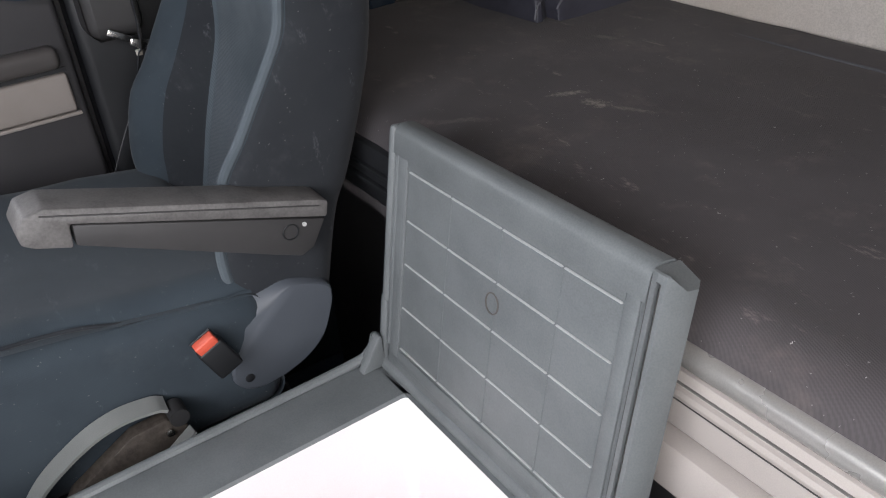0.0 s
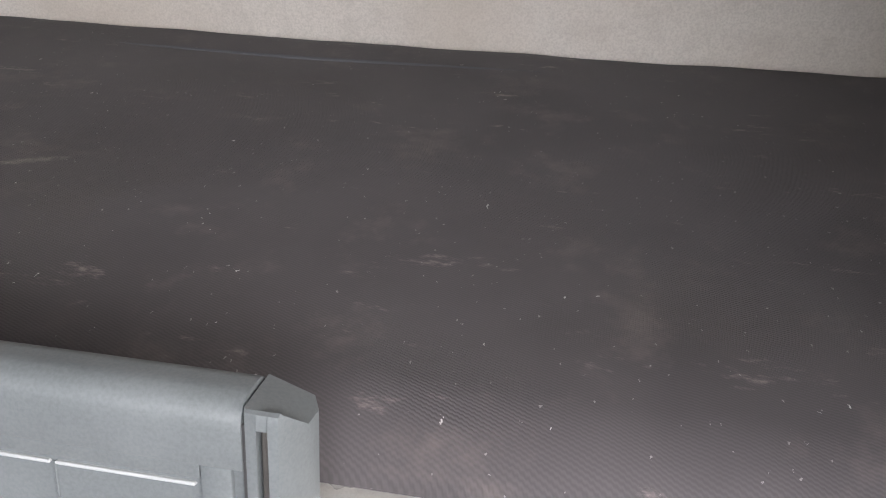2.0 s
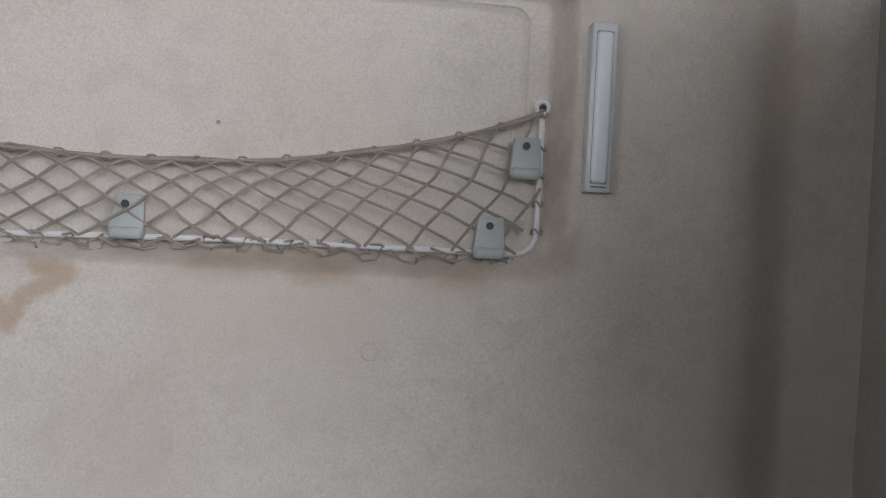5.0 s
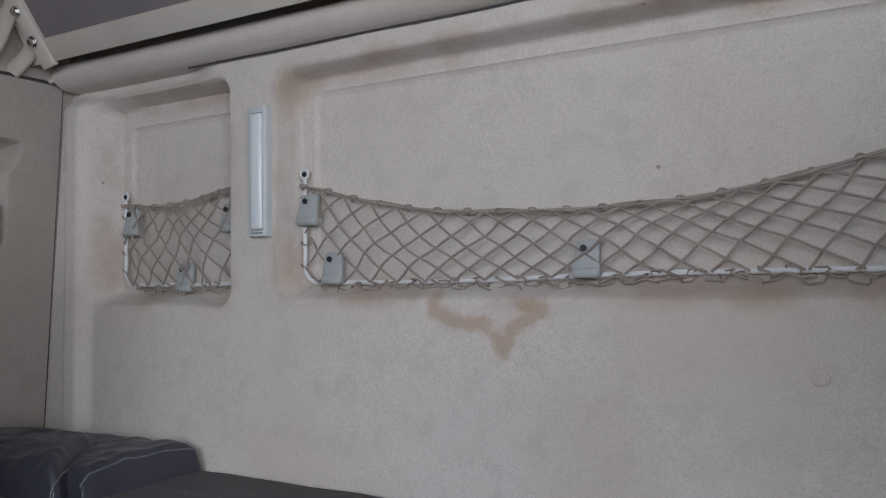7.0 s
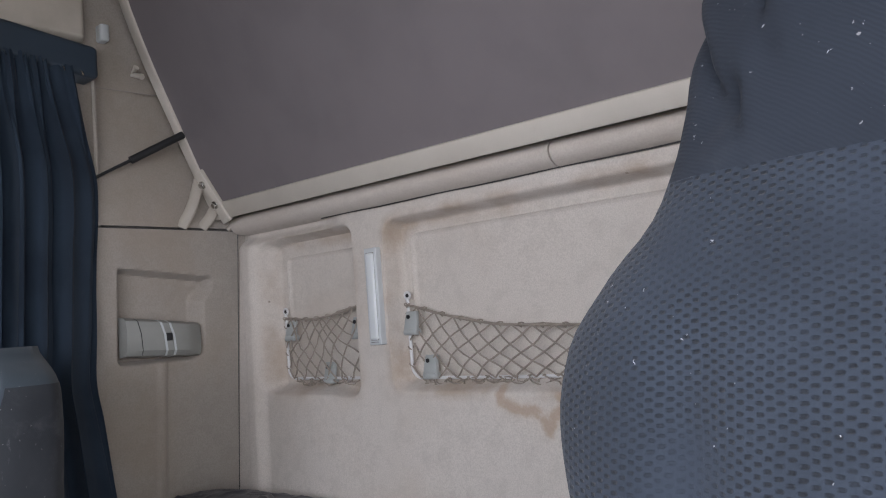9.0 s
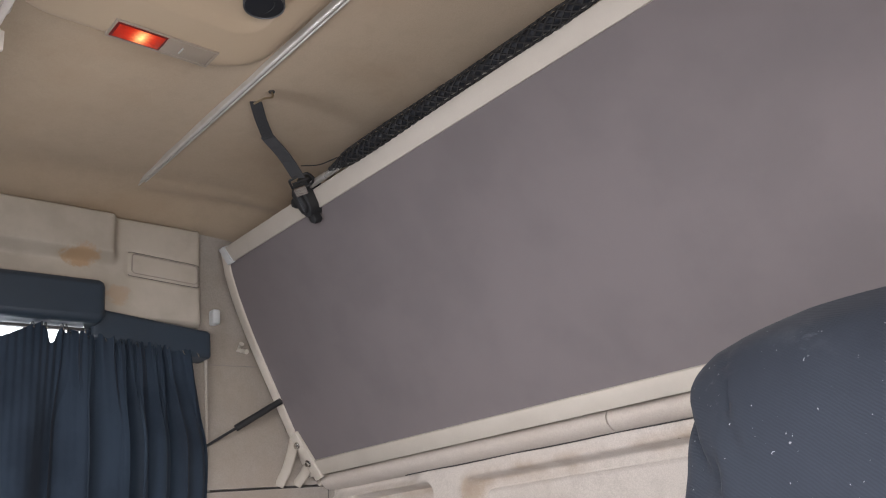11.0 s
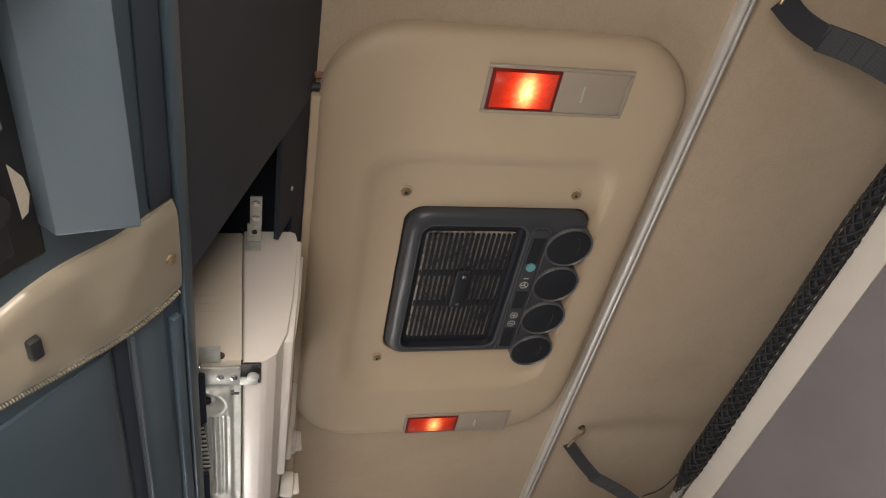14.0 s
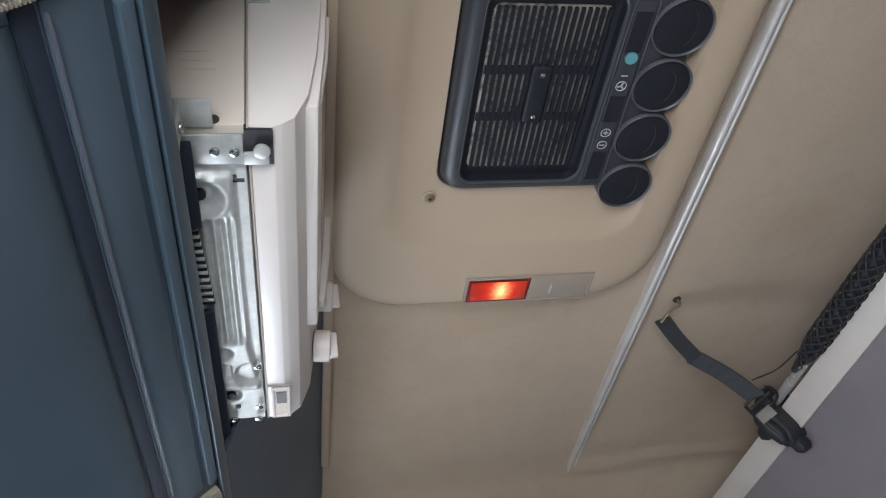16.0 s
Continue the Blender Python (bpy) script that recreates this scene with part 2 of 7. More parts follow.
# same felt as the rear wall, its weaker light put into a darker colour
M_SIDE_SHADED = felt("shaded_side_felt", (0.362, 0.332, 0.298), (0.262, 0.238, 0.212), (0.29, 0.236, 0.18), mottled=0.5)[0]
M_ROOF = felt("roof_cloth", (0.50, 0.405, 0.298), (0.395, 0.315, 0.227), (0.41, 0.297, 0.19), fine=420, mottled=0.4)[0]
M_SHROUD = surface("tan_moulding", (0.51, 0.405, 0.285), (0.44, 0.345, 0.24), rough=0.55, fine=900, large=4, amount=0.7, bumps=0.12)
M_CREAM = surface("cream_moulding", (0.425, 0.388, 0.333), (0.335, 0.303, 0.258), rough=0.6, fine=600, large=7, bumps=0.2)
SPOTS = [(1.236, 2.228, 0.050, 0.026, 0.9), (1.343, 2.136, 0.035, 0.03, 0.5)]


def spotted(name, col, dark, spots):
    """Moulding with brown stains at given places (y, z, reach)."""
    m, t, p = nodes_of(name)
    big, small = noise_of(t, 7, 4), noise_of(t, 600, 3)
    c = mixc(t, mathn(t, "ADD", mathn(t, "MULTIPLY", ramp(t, big, 0.35, 0.7), 0.55), mathn(t, "MULTIPLY", small, 0.4), True), col, dark)
    sep = t.nodes.new("ShaderNodeSeparateXYZ")
    t.links.new(coords(t), sep.inputs[0])
    ragged = noise_of(t, 26, 6, rough=0.75)
    for y, z, ry, rz, amount in spots:
        a = mathn(t, "DIVIDE", mathn(t, "SUBTRACT", sep.outputs[1], y), ry)
        b = mathn(t, "DIVIDE", mathn(t, "SUBTRACT", sep.outputs[2], z), rz)
        d = mathn(t, "SQRT", mathn(t, "ADD", mathn(t, "MULTIPLY", a, a), mathn(t, "MULTIPLY", b, b)))
        mask = mathn(t, "SUBTRACT", 1.0, ramp(t, mathn(t, "ADD", d, mathn(t, "MULTIPLY", mathn(t, "SUBTRACT", ragged, 0.5), 2.2)), 0.6, 1.15))
        c = mixc(t, mathn(t, "MULTIPLY", mask, amount), c, (0.40, 0.27, 0.155))
    t.links.new(c, p.inputs["Base Color"])
    p.inputs["Roughness"].default_value = 0.6
    bump(t, p, small, 0.2, 0.0006)
    return m


M_CREAM_S = spotted("stained_cream_moulding", (0.50, 0.46, 0.395), (0.35, 0.315, 0.262), SPOTS)
M_BLUE = surface("blue_grey_plastic", (0.059, 0.089, 0.112), (0.044, 0.068, 0.087), rough=0.36, fine=1400, large=5, bumps=0.18, rvar=0.2)
M_NAVY = surface("navy_plastic", (0.030, 0.046, 0.066), (0.022, 0.035, 0.051), rough=0.45, fine=1200, large=5, bumps=0.18, rvar=0.2)
M_BLUE_L = surface("light_blue_plastic", (0.085, 0.112, 0.132), (0.066, 0.09, 0.108), rough=0.5, fine=1200, large=6, bumps=0.12)
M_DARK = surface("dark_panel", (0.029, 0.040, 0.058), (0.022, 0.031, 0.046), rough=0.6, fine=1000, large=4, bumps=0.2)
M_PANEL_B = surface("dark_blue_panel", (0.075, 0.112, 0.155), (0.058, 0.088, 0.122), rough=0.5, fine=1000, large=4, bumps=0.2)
M_BLACK = surface("black_plastic", (0.016, 0.017, 0.019), (0.010, 0.011, 0.012), rough=0.5, fine=1300, large=14, bumps=0.25)
M_RUBBER = surface("black_rubber", (0.012, 0.012, 0.013), (0.02, 0.02, 0.02), rough=0.75)
M_WEB_G = cloth("greyed_webbing", (0.062, 0.064, 0.068), (0.040, 0.042, 0.046), weave=900, strength=0.5, sheen=0.05)
M_WEB = cloth("black_webbing", (0.03, 0.032, 0.036), (0.018, 0.019, 0.022), weave=2200, strength=0.6, sheen=0.2)
M_FILTER = surface("patchy_filter_mat", (0.020, 0.024, 0.032), (0.40, 0.36, 0.30), rough=0.9, fine=160, large=21, amount=1.6, bumps=0.4)
M_GRILLE = surface("navy_black_plastic", (0.0075, 0.010, 0.016), (0.005, 0.007, 0.011), rough=0.55, fine=1200, large=12, bumps=0.15)
M_ACRIM = surface("scuffed_anthracite_edge", (0.120, 0.122, 0.128), (0.070, 0.073, 0.080), rough=0.4, fine=900, large=20, bumps=0.1)
M_BRASS = surface("dull_brass", (0.42, 0.33, 0.20), (0.27, 0.21, 0.13), rough=0.38, metal=0.7, fine=900, large=40, bumps=0.1)
M_RED_EDGE = surface("dark_red_lens_edge", (0.20, 0.012, 0.008), (0.13, 0.008, 0.006), rough=0.3, fine=600, large=20, bumps=0.1)
M_ACGREY = surface("anthracite_plastic", (0.044, 0.048, 0.055), (0.031, 0.035, 0.041), rough=0.42, fine=1500, large=9, bumps=0.15, rvar=0.15)
M_ARM = surface("worn_grey_plastic", (0.155, 0.148, 0.143), (0.085, 0.081, 0.078), rough=0.6, fine=300, large=30, bumps=0.5)
M_SEAL = surface("grey_brown_seal", (0.088, 0.080, 0.072), (0.058, 0.053, 0.048), rough=0.6, fine=500, large=40, bumps=0.3)
M_GRIP = surface("satin_brown_grip", (0.105, 0.096, 0.092), (0.075, 0.069, 0.066), rough=0.28, fine=1000, large=8, bumps=0.1)
M_ARM_D = surface("arm_side_plastic", (0.052, 0.05, 0.05), (0.04, 0.039, 0.039), rough=0.5, fine=1500, large=12, bumps=0.3)
M_LID = surface("grey_lid_plastic", (0.143, 0.155, 0.157), (0.098, 0.108, 0.110), rough=0.48, fine=500, large=13, bumps=0.18, rvar=0.16)
M_LID_E = surface("grey_edge_plastic", (0.235, 0.242, 0.232), (0.18, 0.188, 0.18), rough=0.5, fine=800, large=9, bumps=0.15)
M_WHITE = surface("white_liner", (0.80, 0.77, 0.76), (0.74, 0.70, 0.70), rough=0.4, fine=600, large=5, bumps=0.06)
M_FRAME = surface("white_powder_coat", (0.55, 0.512, 0.45), (0.465, 0.43, 0.375), rough=0.5, fine=900, large=8, bumps=0.08)
M_ALU = surface("dull_aluminium", (0.66, 0.64, 0.60), (0.52, 0.50, 0.46), rough=0.36, metal=0.25, fine=500, large=20, bumps=0.08)
M_STEEL = surface("bright_steel", (0.68, 0.67, 0.65), (0.5, 0.49, 0.47), rough=0.25, metal=1.0, fine=300, large=30, bumps=0.05)
M_RUST = surface("rusty_plate", (0.10, 0.085, 0.07), (0.05, 0.04, 0.034), rough=0.6, metal=0.4, fine=160, large=40, bumps=0.5)
M_GALV = surface("galvanised_sheet", (0.56, 0.575, 0.535), (0.38, 0.40, 0.37), rough=0.42, metal=0.4, fine=120, large=26, bumps=0.1, rvar=0.2)
M_MICRO = surface("microwave_enamel", (0.65, 0.592, 0.50), (0.57, 0.51, 0.425), rough=0.4, fine=1000, large=6, bumps=0.08)
M_MICRO_F = surface("microwave_front_plastic", (0.70, 0.655, 0.60), (0.63, 0.585, 0.53), rough=0.4, fine=900, large=6, bumps=0.05)
M_GLASS_D = surface("dark_door_glass", (0.10, 0.095, 0.085), (0.07, 0.066, 0.06), rough=0.15, fine=1500, large=10, bumps=0.0)
M_RAIL = surface("cream_bed_board", (0.43, 0.392, 0.362), (0.35, 0.318, 0.292), rough=0.45, fine=900, large=8, bumps=0.1)
M_LIPB = surface("bright_rolled_lip", (0.50, 0.485, 0.46), (0.38, 0.37, 0.35), rough=0.28, metal=0.55, fine=700, large=12, bumps=0.05)
M_SHIELD = surface("grey_hinge_plastic", (0.085, 0.095, 0.11), (0.066, 0.075, 0.088), rough=0.45, fine=1300, large=9, bumps=0.2)
M_BUNK = cloth("bunk_underside_cloth", (0.176, 0.157, 0.160), (0.158, 0.142, 0.145), weave=900, strength=0.12, sheen=0.05)
M_MATTRESS = cloth("charcoal_twill", (0.085, 0.0765, 0.0785), (0.047, 0.0425, 0.0445), weave=1250, strength=0.7, specks=(0.50, 0.48, 0.46), dust=(0.165, 0.138, 0.128), sheen=0.05, rows=0.0026,
                   smears=[(0.732, 1.508, 0.034, 0.009, 1.15, 0.60), (0.785, 1.512, 0.022, 0.015, 0.4, 0.65), (0.835, 1.535, 0.035, 0.007, 0.5, 0.3), (0.585, 1.725, 0.03, 0.012, 0.2, 0.25), (0.70, 1.33, 0.06, 0.010, 0.9, 0.2)])
M_BAG = cloth("grey_bag_cloth", (0.050, 0.050, 0.064), (0.030, 0.030, 0.040), weave=2400, strength=0.08, sheen=0.03, rough=0.34)
# paler bag cloth, paints the bright edges of the folds
M_BAG_EDGE = cloth("bag_bright_fold_cloth", (0.12, 0.12, 0.135), (0.088, 0.088, 0.10), weave=2400, strength=0.08, sheen=0.1, rough=0.4)
M_PIPING = cloth("faded_piping_cloth", (0.088, 0.088, 0.096), (0.070, 0.070, 0.077), weave=1800, strength=0.2, sheen=0.05)
M_CURTAIN = cloth("navy_curtain_cloth", (0.024, 0.038, 0.058), (0.014, 0.023, 0.037), weave=2600, strength=0.2, sheen=0.04)
M_SEAT = cloth("slate_seat_cloth", (0.040, 0.053, 0.064), (0.028, 0.038, 0.047), weave=1500, strength=0.22, specks=(0.25, 0.25, 0.25), dust=(0.062, 0.072, 0.080), sheen=0.1, crumbs=False)
M_SEAT_IN = cloth("seat_insert_cloth", (0.092, 0.112, 0.128), (0.05, 0.064, 0.075), weave=560, strength=1.0, sheen=0.1)
M_KNIT = knit("slate_knit", (0.0205, 0.0280, 0.0410), (0.0115, 0.0165, 0.0250))
M_CAP = cloth("navy_plush", (0.0135, 0.018, 0.026), (0.008, 0.011, 0.017), weave=900, strength=0.6, specks=(0.42, 0.43, 0.45), dust=(0.036, 0.042, 0.050), sheen=0.03)
# pale colour paints the highlight on the lid's horizontal ridges
M_GRID = surface("painted_ridge_highlight", (0.41, 0.42, 0.415), (0.31, 0.32, 0.317), rough=0.5, fine=900, large=20, bumps=0.1)
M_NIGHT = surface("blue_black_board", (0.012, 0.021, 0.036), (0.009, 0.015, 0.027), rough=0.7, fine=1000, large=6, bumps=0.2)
M_HOLD = surface("grey_green_clip", (0.385, 0.405, 0.395), (0.315, 0.333, 0.324), rough=0.5, fine=900, large=20, bumps=0.08)
M_THREAD = surface("faded_red_thread", (0.42, 0.17, 0.11), (0.34, 0.15, 0.10), rough=0.8, fine=900, large=40, bumps=0.1)
M_SEAT_P = cloth("worn_seat_piping", (0.088, 0.106, 0.120), (0.060, 0.074, 0.085), weave=2600, strength=0.12, specks=(0.3, 0.3, 0.3), sheen=0.08, crumbs=False)
M_SEAT_SIDE = cloth("seat_side_cloth", (0.027, 0.030, 0.034), (0.017, 0.019, 0.023), weave=1800, strength=0.3, specks=(0.32, 0.32, 0.32), dust=(0.068, 0.073, 0.08), sheen=0.06, crumbs=False)
M_CORD = surface("grey_net_cord", (0.33, 0.285, 0.24), (0.20, 0.172, 0.145), rough=0.8, fine=1500, large=30, bumps=0.3)
M_WIRE = surface("white_coated_wire", (0.66, 0.66, 0.66), (0.56, 0.56, 0.56), rough=0.4, fine=900, large=20, bumps=0.05)
M_CLIP = surface("pale_grey_clip", (0.55, 0.58, 0.59), (0.48, 0.505, 0.515), rough=0.4, fine=900, large=20, bumps=0.05)
M_POD = surface("grey_green_plastic", (0.285, 0.29, 0.272), (0.235, 0.24, 0.225), rough=0.45, fine=900, large=10, bumps=0.1)
M_FLOOR = cloth("navy_carpet", (0.022, 0.028, 0.038), (0.014, 0.018, 0.026), weave=500, strength=0.8)
M_BUCKLE = surface("red_button_plastic", (0.72, 0.12, 0.07), (0.6, 0.09, 0.05), rough=0.4, fine=600, large=30, bumps=0.05)
M_PAPER = surface("cream_paper", (0.72, 0.66, 0.55), (0.62, 0.56, 0.46), rough=0.85, fine=400, large=30, bumps=0.1)
M_TEAL = surface("teal_button", (0.13, 0.36, 0.38), (0.11, 0.31, 0.34), rough=0.4, fine=800, large=30, bumps=0.0)
M_MARK = surface("pale_printed_mark", (0.55, 0.55, 0.53), (0.48, 0.48, 0.46), rough=0.5, fine=800, large=30, bumps=0.0)
M_DOORPANEL = surface("warm_grey_door_vinyl", (0.31, 0.275, 0.25), (0.26, 0.23, 0.205), rough=0.6, fine=900, large=8, bumps=0.15)
M_DOORDARK = surface("dark_door_plastic", (0.045, 0.043, 0.045), (0.032, 0.031, 0.033), rough=0.5, fine=1200, large=8, bumps=0.2)


def frosted(name, col, alpha_mix=0.5, lines=0.0):
    """A translucent lens with fine ribs."""
    m, t, p = nodes_of(name)
    p.inputs["Base Color"].default_value = (*col, 1)
    p.inputs["Roughness"].default_value = 0.3
    p.inputs["Subsurface Weight"].default_value = alpha_mix
    p.inputs["Subsurface Radius"].default_value = (0.01, 0.01, 0.008)
    if lines:
        w = add(t, "ShaderNodeTexWave", Scale=lines)
        w.bands_direction = "Y"
        t.links.new(coords(t), w.inputs["Vector"])
        bump(t, p, w.outputs["Fac"], 0.10, 0.0005)
    else:
        bump(t, p, noise_of(t, 500, 2), 0.1, 0.0004)
    return m


def patchy_lens(name, col, dark, lines):
    """A ribbed translucent lamp lens with paler patches where the bulb sits behind it."""
    m, t, p = nodes_of(name)
    c = mixc(t, ramp(t, noise_of(t, 13, 1), 0.40, 0.62), dark, col)
    t.links.new(c, p.inputs["Base Color"])
    p.inputs["Roughness"].default_value, p.inputs["Coat Weight"].default_value = 0.28, 0.5
    w = add(t, "ShaderNodeTexWave", Scale=lines)
    w.bands_direction = "X"
    t.links.new(coords(t), w.inputs["Vector"])
    bump(t, p, w.outputs["Fac"], 0.12, 0.0004)
    return m


M_LENS = patchy_lens("ribbed_lamp_lens", (0.365, 0.318, 0.238), (0.245, 0.212, 0.160), 330)
M_STRIP = frosted("white_strip_lens", (0.66, 0.69, 0.70), 0.3)
M_CLEAR = frosted("clear_lamp_lens", (0.36, 0.305, 0.245), 0.15)


def lit_lens(name, strength):
    """Red lens with a burning bulb behind it."""
    m, t, p = nodes_of(name)
    p.inputs["Base Color"].default_value = (0.55, 0.03, 0.012, 1)
    p.inputs["Roughness"].default_value = 0.25
    wide = add(t, "ShaderNodeMapping", Scale=(0.55, 1.0, 1.0))
    t.links.new(coords(t), wide.inputs["Vector"])
    sep = add(t, "ShaderNodeVectorMath")
    sep.operation = "LENGTH"
    t.links.new(wide.outputs[0], sep.inputs[0])
    near = mathn(t, "SUBTRACT", 1.0, ramp(t, sep.outputs["Value"], 0.0, 0.046))
    core = mathn(t, "SUBTRACT", 1.0, ramp(t, sep.outputs["Value"], 0.0, 0.026))
    col = mixc(t, core, (1.0, 0.05, 0.012), (1.0, 0.62, 0.22))
    t.links.new(col, p.inputs["Emission Color"])
    s = mathn(t, "ADD", mathn(t, "MULTIPLY", near, strength), mathn(t, "MULTIPLY", mathn(t, "MULTIPLY", core, core), strength * 2.6))
    streaks = ramp(t, noise_of(t, 130, 3), 0.35, 0.65)
    t.links.new(mathn(t, "MULTIPLY", mathn(t, "ADD", s, 0.10 * strength), mathn(t, "ADD", mathn(t, "MULTIPLY", streaks, 0.35), 0.8)), p.inputs["Emission Strength"])
    bump(t, p, streaks, 0.4, 0.001)
    p.inputs["Coat Weight"].default_value = 0.6
    return m


M_RED = lit_lens("lit_red_lens", 0.42)
M_RED_HOT = lit_lens("bright_red_lens", 0.9)

# ---- shapes ----
def blank():
    return bmesh.new()


def merge(dst, *srcs):
    for src in srcs:
        me = bpy.data.meshes.new("piece")
        src.to_mesh(me)
        dst.from_mesh(me)
        bpy.data.meshes.remove(me)
        src.free()
    return dst


def box(a, b, bev=0.0, seg=2, m=None):
    bm = bmesh.new()
    bmesh.ops.create_cube(bm, size=1)
    for v in bm.verts:
        v.co = Vector([a[i] if v.co[i] < 0 else b[i] for i in range(3)])
    if bev:
        bmesh.ops.bevel(bm, geom=bm.edges[:], offset=bev, segments=seg, profile=0.5, affect="EDGES")
    if m is not None:
        bm.transform(m)
    return bm


def prism(profile, x0, x1, bev=0.0, axis="x"):
    """A closed outline of (u, v) drawn out along an axis: x takes (y, z), y takes (x, z), z takes (x, y)."""
    bm = bmesh.new()
    def put(k, u, v):
        return {"x": (k, u, v), "y": (u, k, v), "z": (u, v, k)}[axis]
    ends = [[bm.verts.new(put(k, u, v)) for u, v in profile] for k in (x0, x1)]
    n = len(profile)
    for i in range(n):
        bm.faces.new((ends[0][i], ends[0][(i + 1) % n], ends[1][(i + 1) % n], ends[1][i]))
    bm.faces.new(ends[0][::-1])
    bm.faces.new(ends[1])
    bmesh.ops.recalc_face_normals(bm, faces=bm.faces[:])
    if bev:
        bmesh.ops.bevel(bm, geom=bm.edges[:], offset=bev, segments=2, profile=0.5, affect="EDGES")
    return bm


def tube(points, r, n=8, radii=None, flat=1.0):
    """A round cord or pipe through the points, closed at its ends."""
    bm = bmesh.new()
    pts = [Vector(p) for p in points]
    up, rings = None, []
    for i, p in enumerate(pts):
        d = (pts[min(i + 1, len(pts) - 1)] - pts[max(i - 1, 0)]).normalized()
        if up is None:
            up = d.orthogonal().normalized()
        up = (up - d * up.dot(d)).normalized()
        side = d.cross(up)
        k = radii[i] if radii else r
        rings.append([bm.verts.new(p + k * (math.cos(a) * up + flat * math.sin(a) * side)) for a in (2 * math.pi * j / n for j in range(n))])
    for a, b in zip(rings, rings[1:]):
        for j in range(n):
            bm.faces.new((a[j], a[(j + 1) % n], b[(j + 1) % n], b[j]))
    bm.faces.new(rings[0][::-1])
    bm.faces.new(rings[-1])
    return bm


def smooth_line(points, steps=6):
    """A Catmull-Rom curve through the points."""
    p = [Vector(q) for q in points]
    p = [2 * p[0] - p[1]] + p + [2 * p[-1] - p[-2]]
    out = []
    for i in range(1, len(p) - 2):
        for k in range(steps):
            u = k / steps
            out.append(0.5 * (2 * p[i] + (p[i + 1] - p[i - 1]) * u + (2 * p[i - 1] - 5 * p[i] + 4 * p[i + 1] - p[i + 2]) * u * u + (3 * p[i] - p[i - 1] - 3 * p[i + 1] + p[i + 2]) * u ** 3))
    return out + [p[-2]]


def ribbon(points, width, thick, across):
    """A flat strap through the points; across: the direction of its width."""
    bm = bmesh.new()
    pts, w = [Vector(p) for p in points], Vector(across).normalized()
    rings = []
    for i, p in enumerate(pts):
        d = (pts[min(i + 1, len(pts) - 1)] - pts[max(i - 1, 0)]).normalized()
        s = (w - d * w.dot(d)).normalized()
        n = d.cross(s)
        rings.append([bm.verts.new(p + a * s * width / 2 + b * n * thick / 2) for a, b in ((-1, -1), (1, -1), (1, 1), (-1, 1))])
    for a, b in zip(rings, rings[1:]):
        for j in range(4):
            bm.faces.new((a[j], a[(j + 1) % 4], b[(j + 1) % 4], b[j]))
    bm.faces.new(rings[0][::-1])
    bm.faces.new(rings[-1])
    bmesh.ops.recalc_face_normals(bm, faces=bm.faces[:])
    return bm


def grid(nu, nv, f, back=None):
    """A sheet of f(u, v), u and v from 0 to 1; back: an offset that gives it thickness."""
    bm = bmesh.new()
    vs = [[bm.verts.new(f(i / nu, j / nv)) for j in range(nv + 1)] for i in range(nu + 1)]
    for i in range(nu):
        for j in range(nv):
            bm.faces.new((vs[i][j], vs[i + 1][j], vs[i + 1][j + 1], vs[i][j + 1]))
    if back is not None:
        o = Vector(back)
        rim = [vs[i][0] for i in range(nu)] + [vs[nu][j] for j in range(nv)] + [vs[i][nv] for i in range(nu, 0, -1)] + [vs[0][j] for j in range(nv, 0, -1)]
        low = [bm.verts.new(v.co + o) for v in rim]
        n = len(rim)
        for i in range(n):
            bm.faces.new((rim[i], low[i], low[(i + 1) % n], rim[(i + 1) % n]))
        bm.faces.new(low)
    bmesh.ops.recalc_face_normals(bm, faces=bm.faces[:])
    return bm


def disc(c, r, h, axis=(0, 0, 1), n=24, bev=0.0):
    """A short cylinder at c with its axis along axis."""
    bm = bmesh.new()
    bmesh.ops.create_cone(bm, cap_ends=True, segments=n, radius1=r, radius2=r, depth=h)
    if bev:
        rims = [e for e in bm.edges if abs(e.verts[0].co.z - e.verts[1].co.z) < 1e-6]
        bmesh.ops.bevel(bm, geom=rims, offset=bev, segments=2, profile=0.5, affect="EDGES")
    bm.transform(Matrix.Translation(c) @ Vector((0, 0, 1)).rotation_difference(Vector(axis)).to_matrix().to_4x4())
    return bm


def cushion(a, b, bev, lumps=0.004, scale=9.0, seg=5, cuts=5, m=None, shape=None):
    """A padded block with soft edges and slight dents."""
    bm = box(a, b)
    bmesh.ops.subdivide_edges(bm, edges=bm.edges[:], cuts=cuts, use_grid_fill=True)
    sharp = [e for e in bm.edges if e.calc_face_angle(0) > 0.5]
    bmesh.ops.bevel(bm, geom=sharp, offset=bev, segments=seg, profile=0.5, affect="EDGES")
    if shape:
        for v in bm.verts:
            v.co = shape(v.co)
    bm.normal_update()
    for v in bm.verts:
        v.co += v.normal * lumps * noise.noise(v.co * scale)
    if m is not None:
        bm.transform(m)
    return bm


def outline(x0, x1, y0, y1, r, n=6):
    """A rounded rectangle as a list of (u, v)."""
    out = []
    for cx, cy, a0 in ((x1 - r, y1 - r, 0), (x0 + r, y1 - r, 90), (x0 + r, y0 + r, 180), (x1 - r, y0 + r, 270)):
        for k in range(n + 1):
            a = radians(a0 + 90 * k / n)
            out.append((cx + r * math.cos(a), cy + r * math.sin(a)))
    return out


def thing(name, at, label, category, group="", kind=""):
    ob = new(name)
    ob.location = at
    ob.empty_display_size = 0.05
    return tagged(ob, label, category, group, kind)


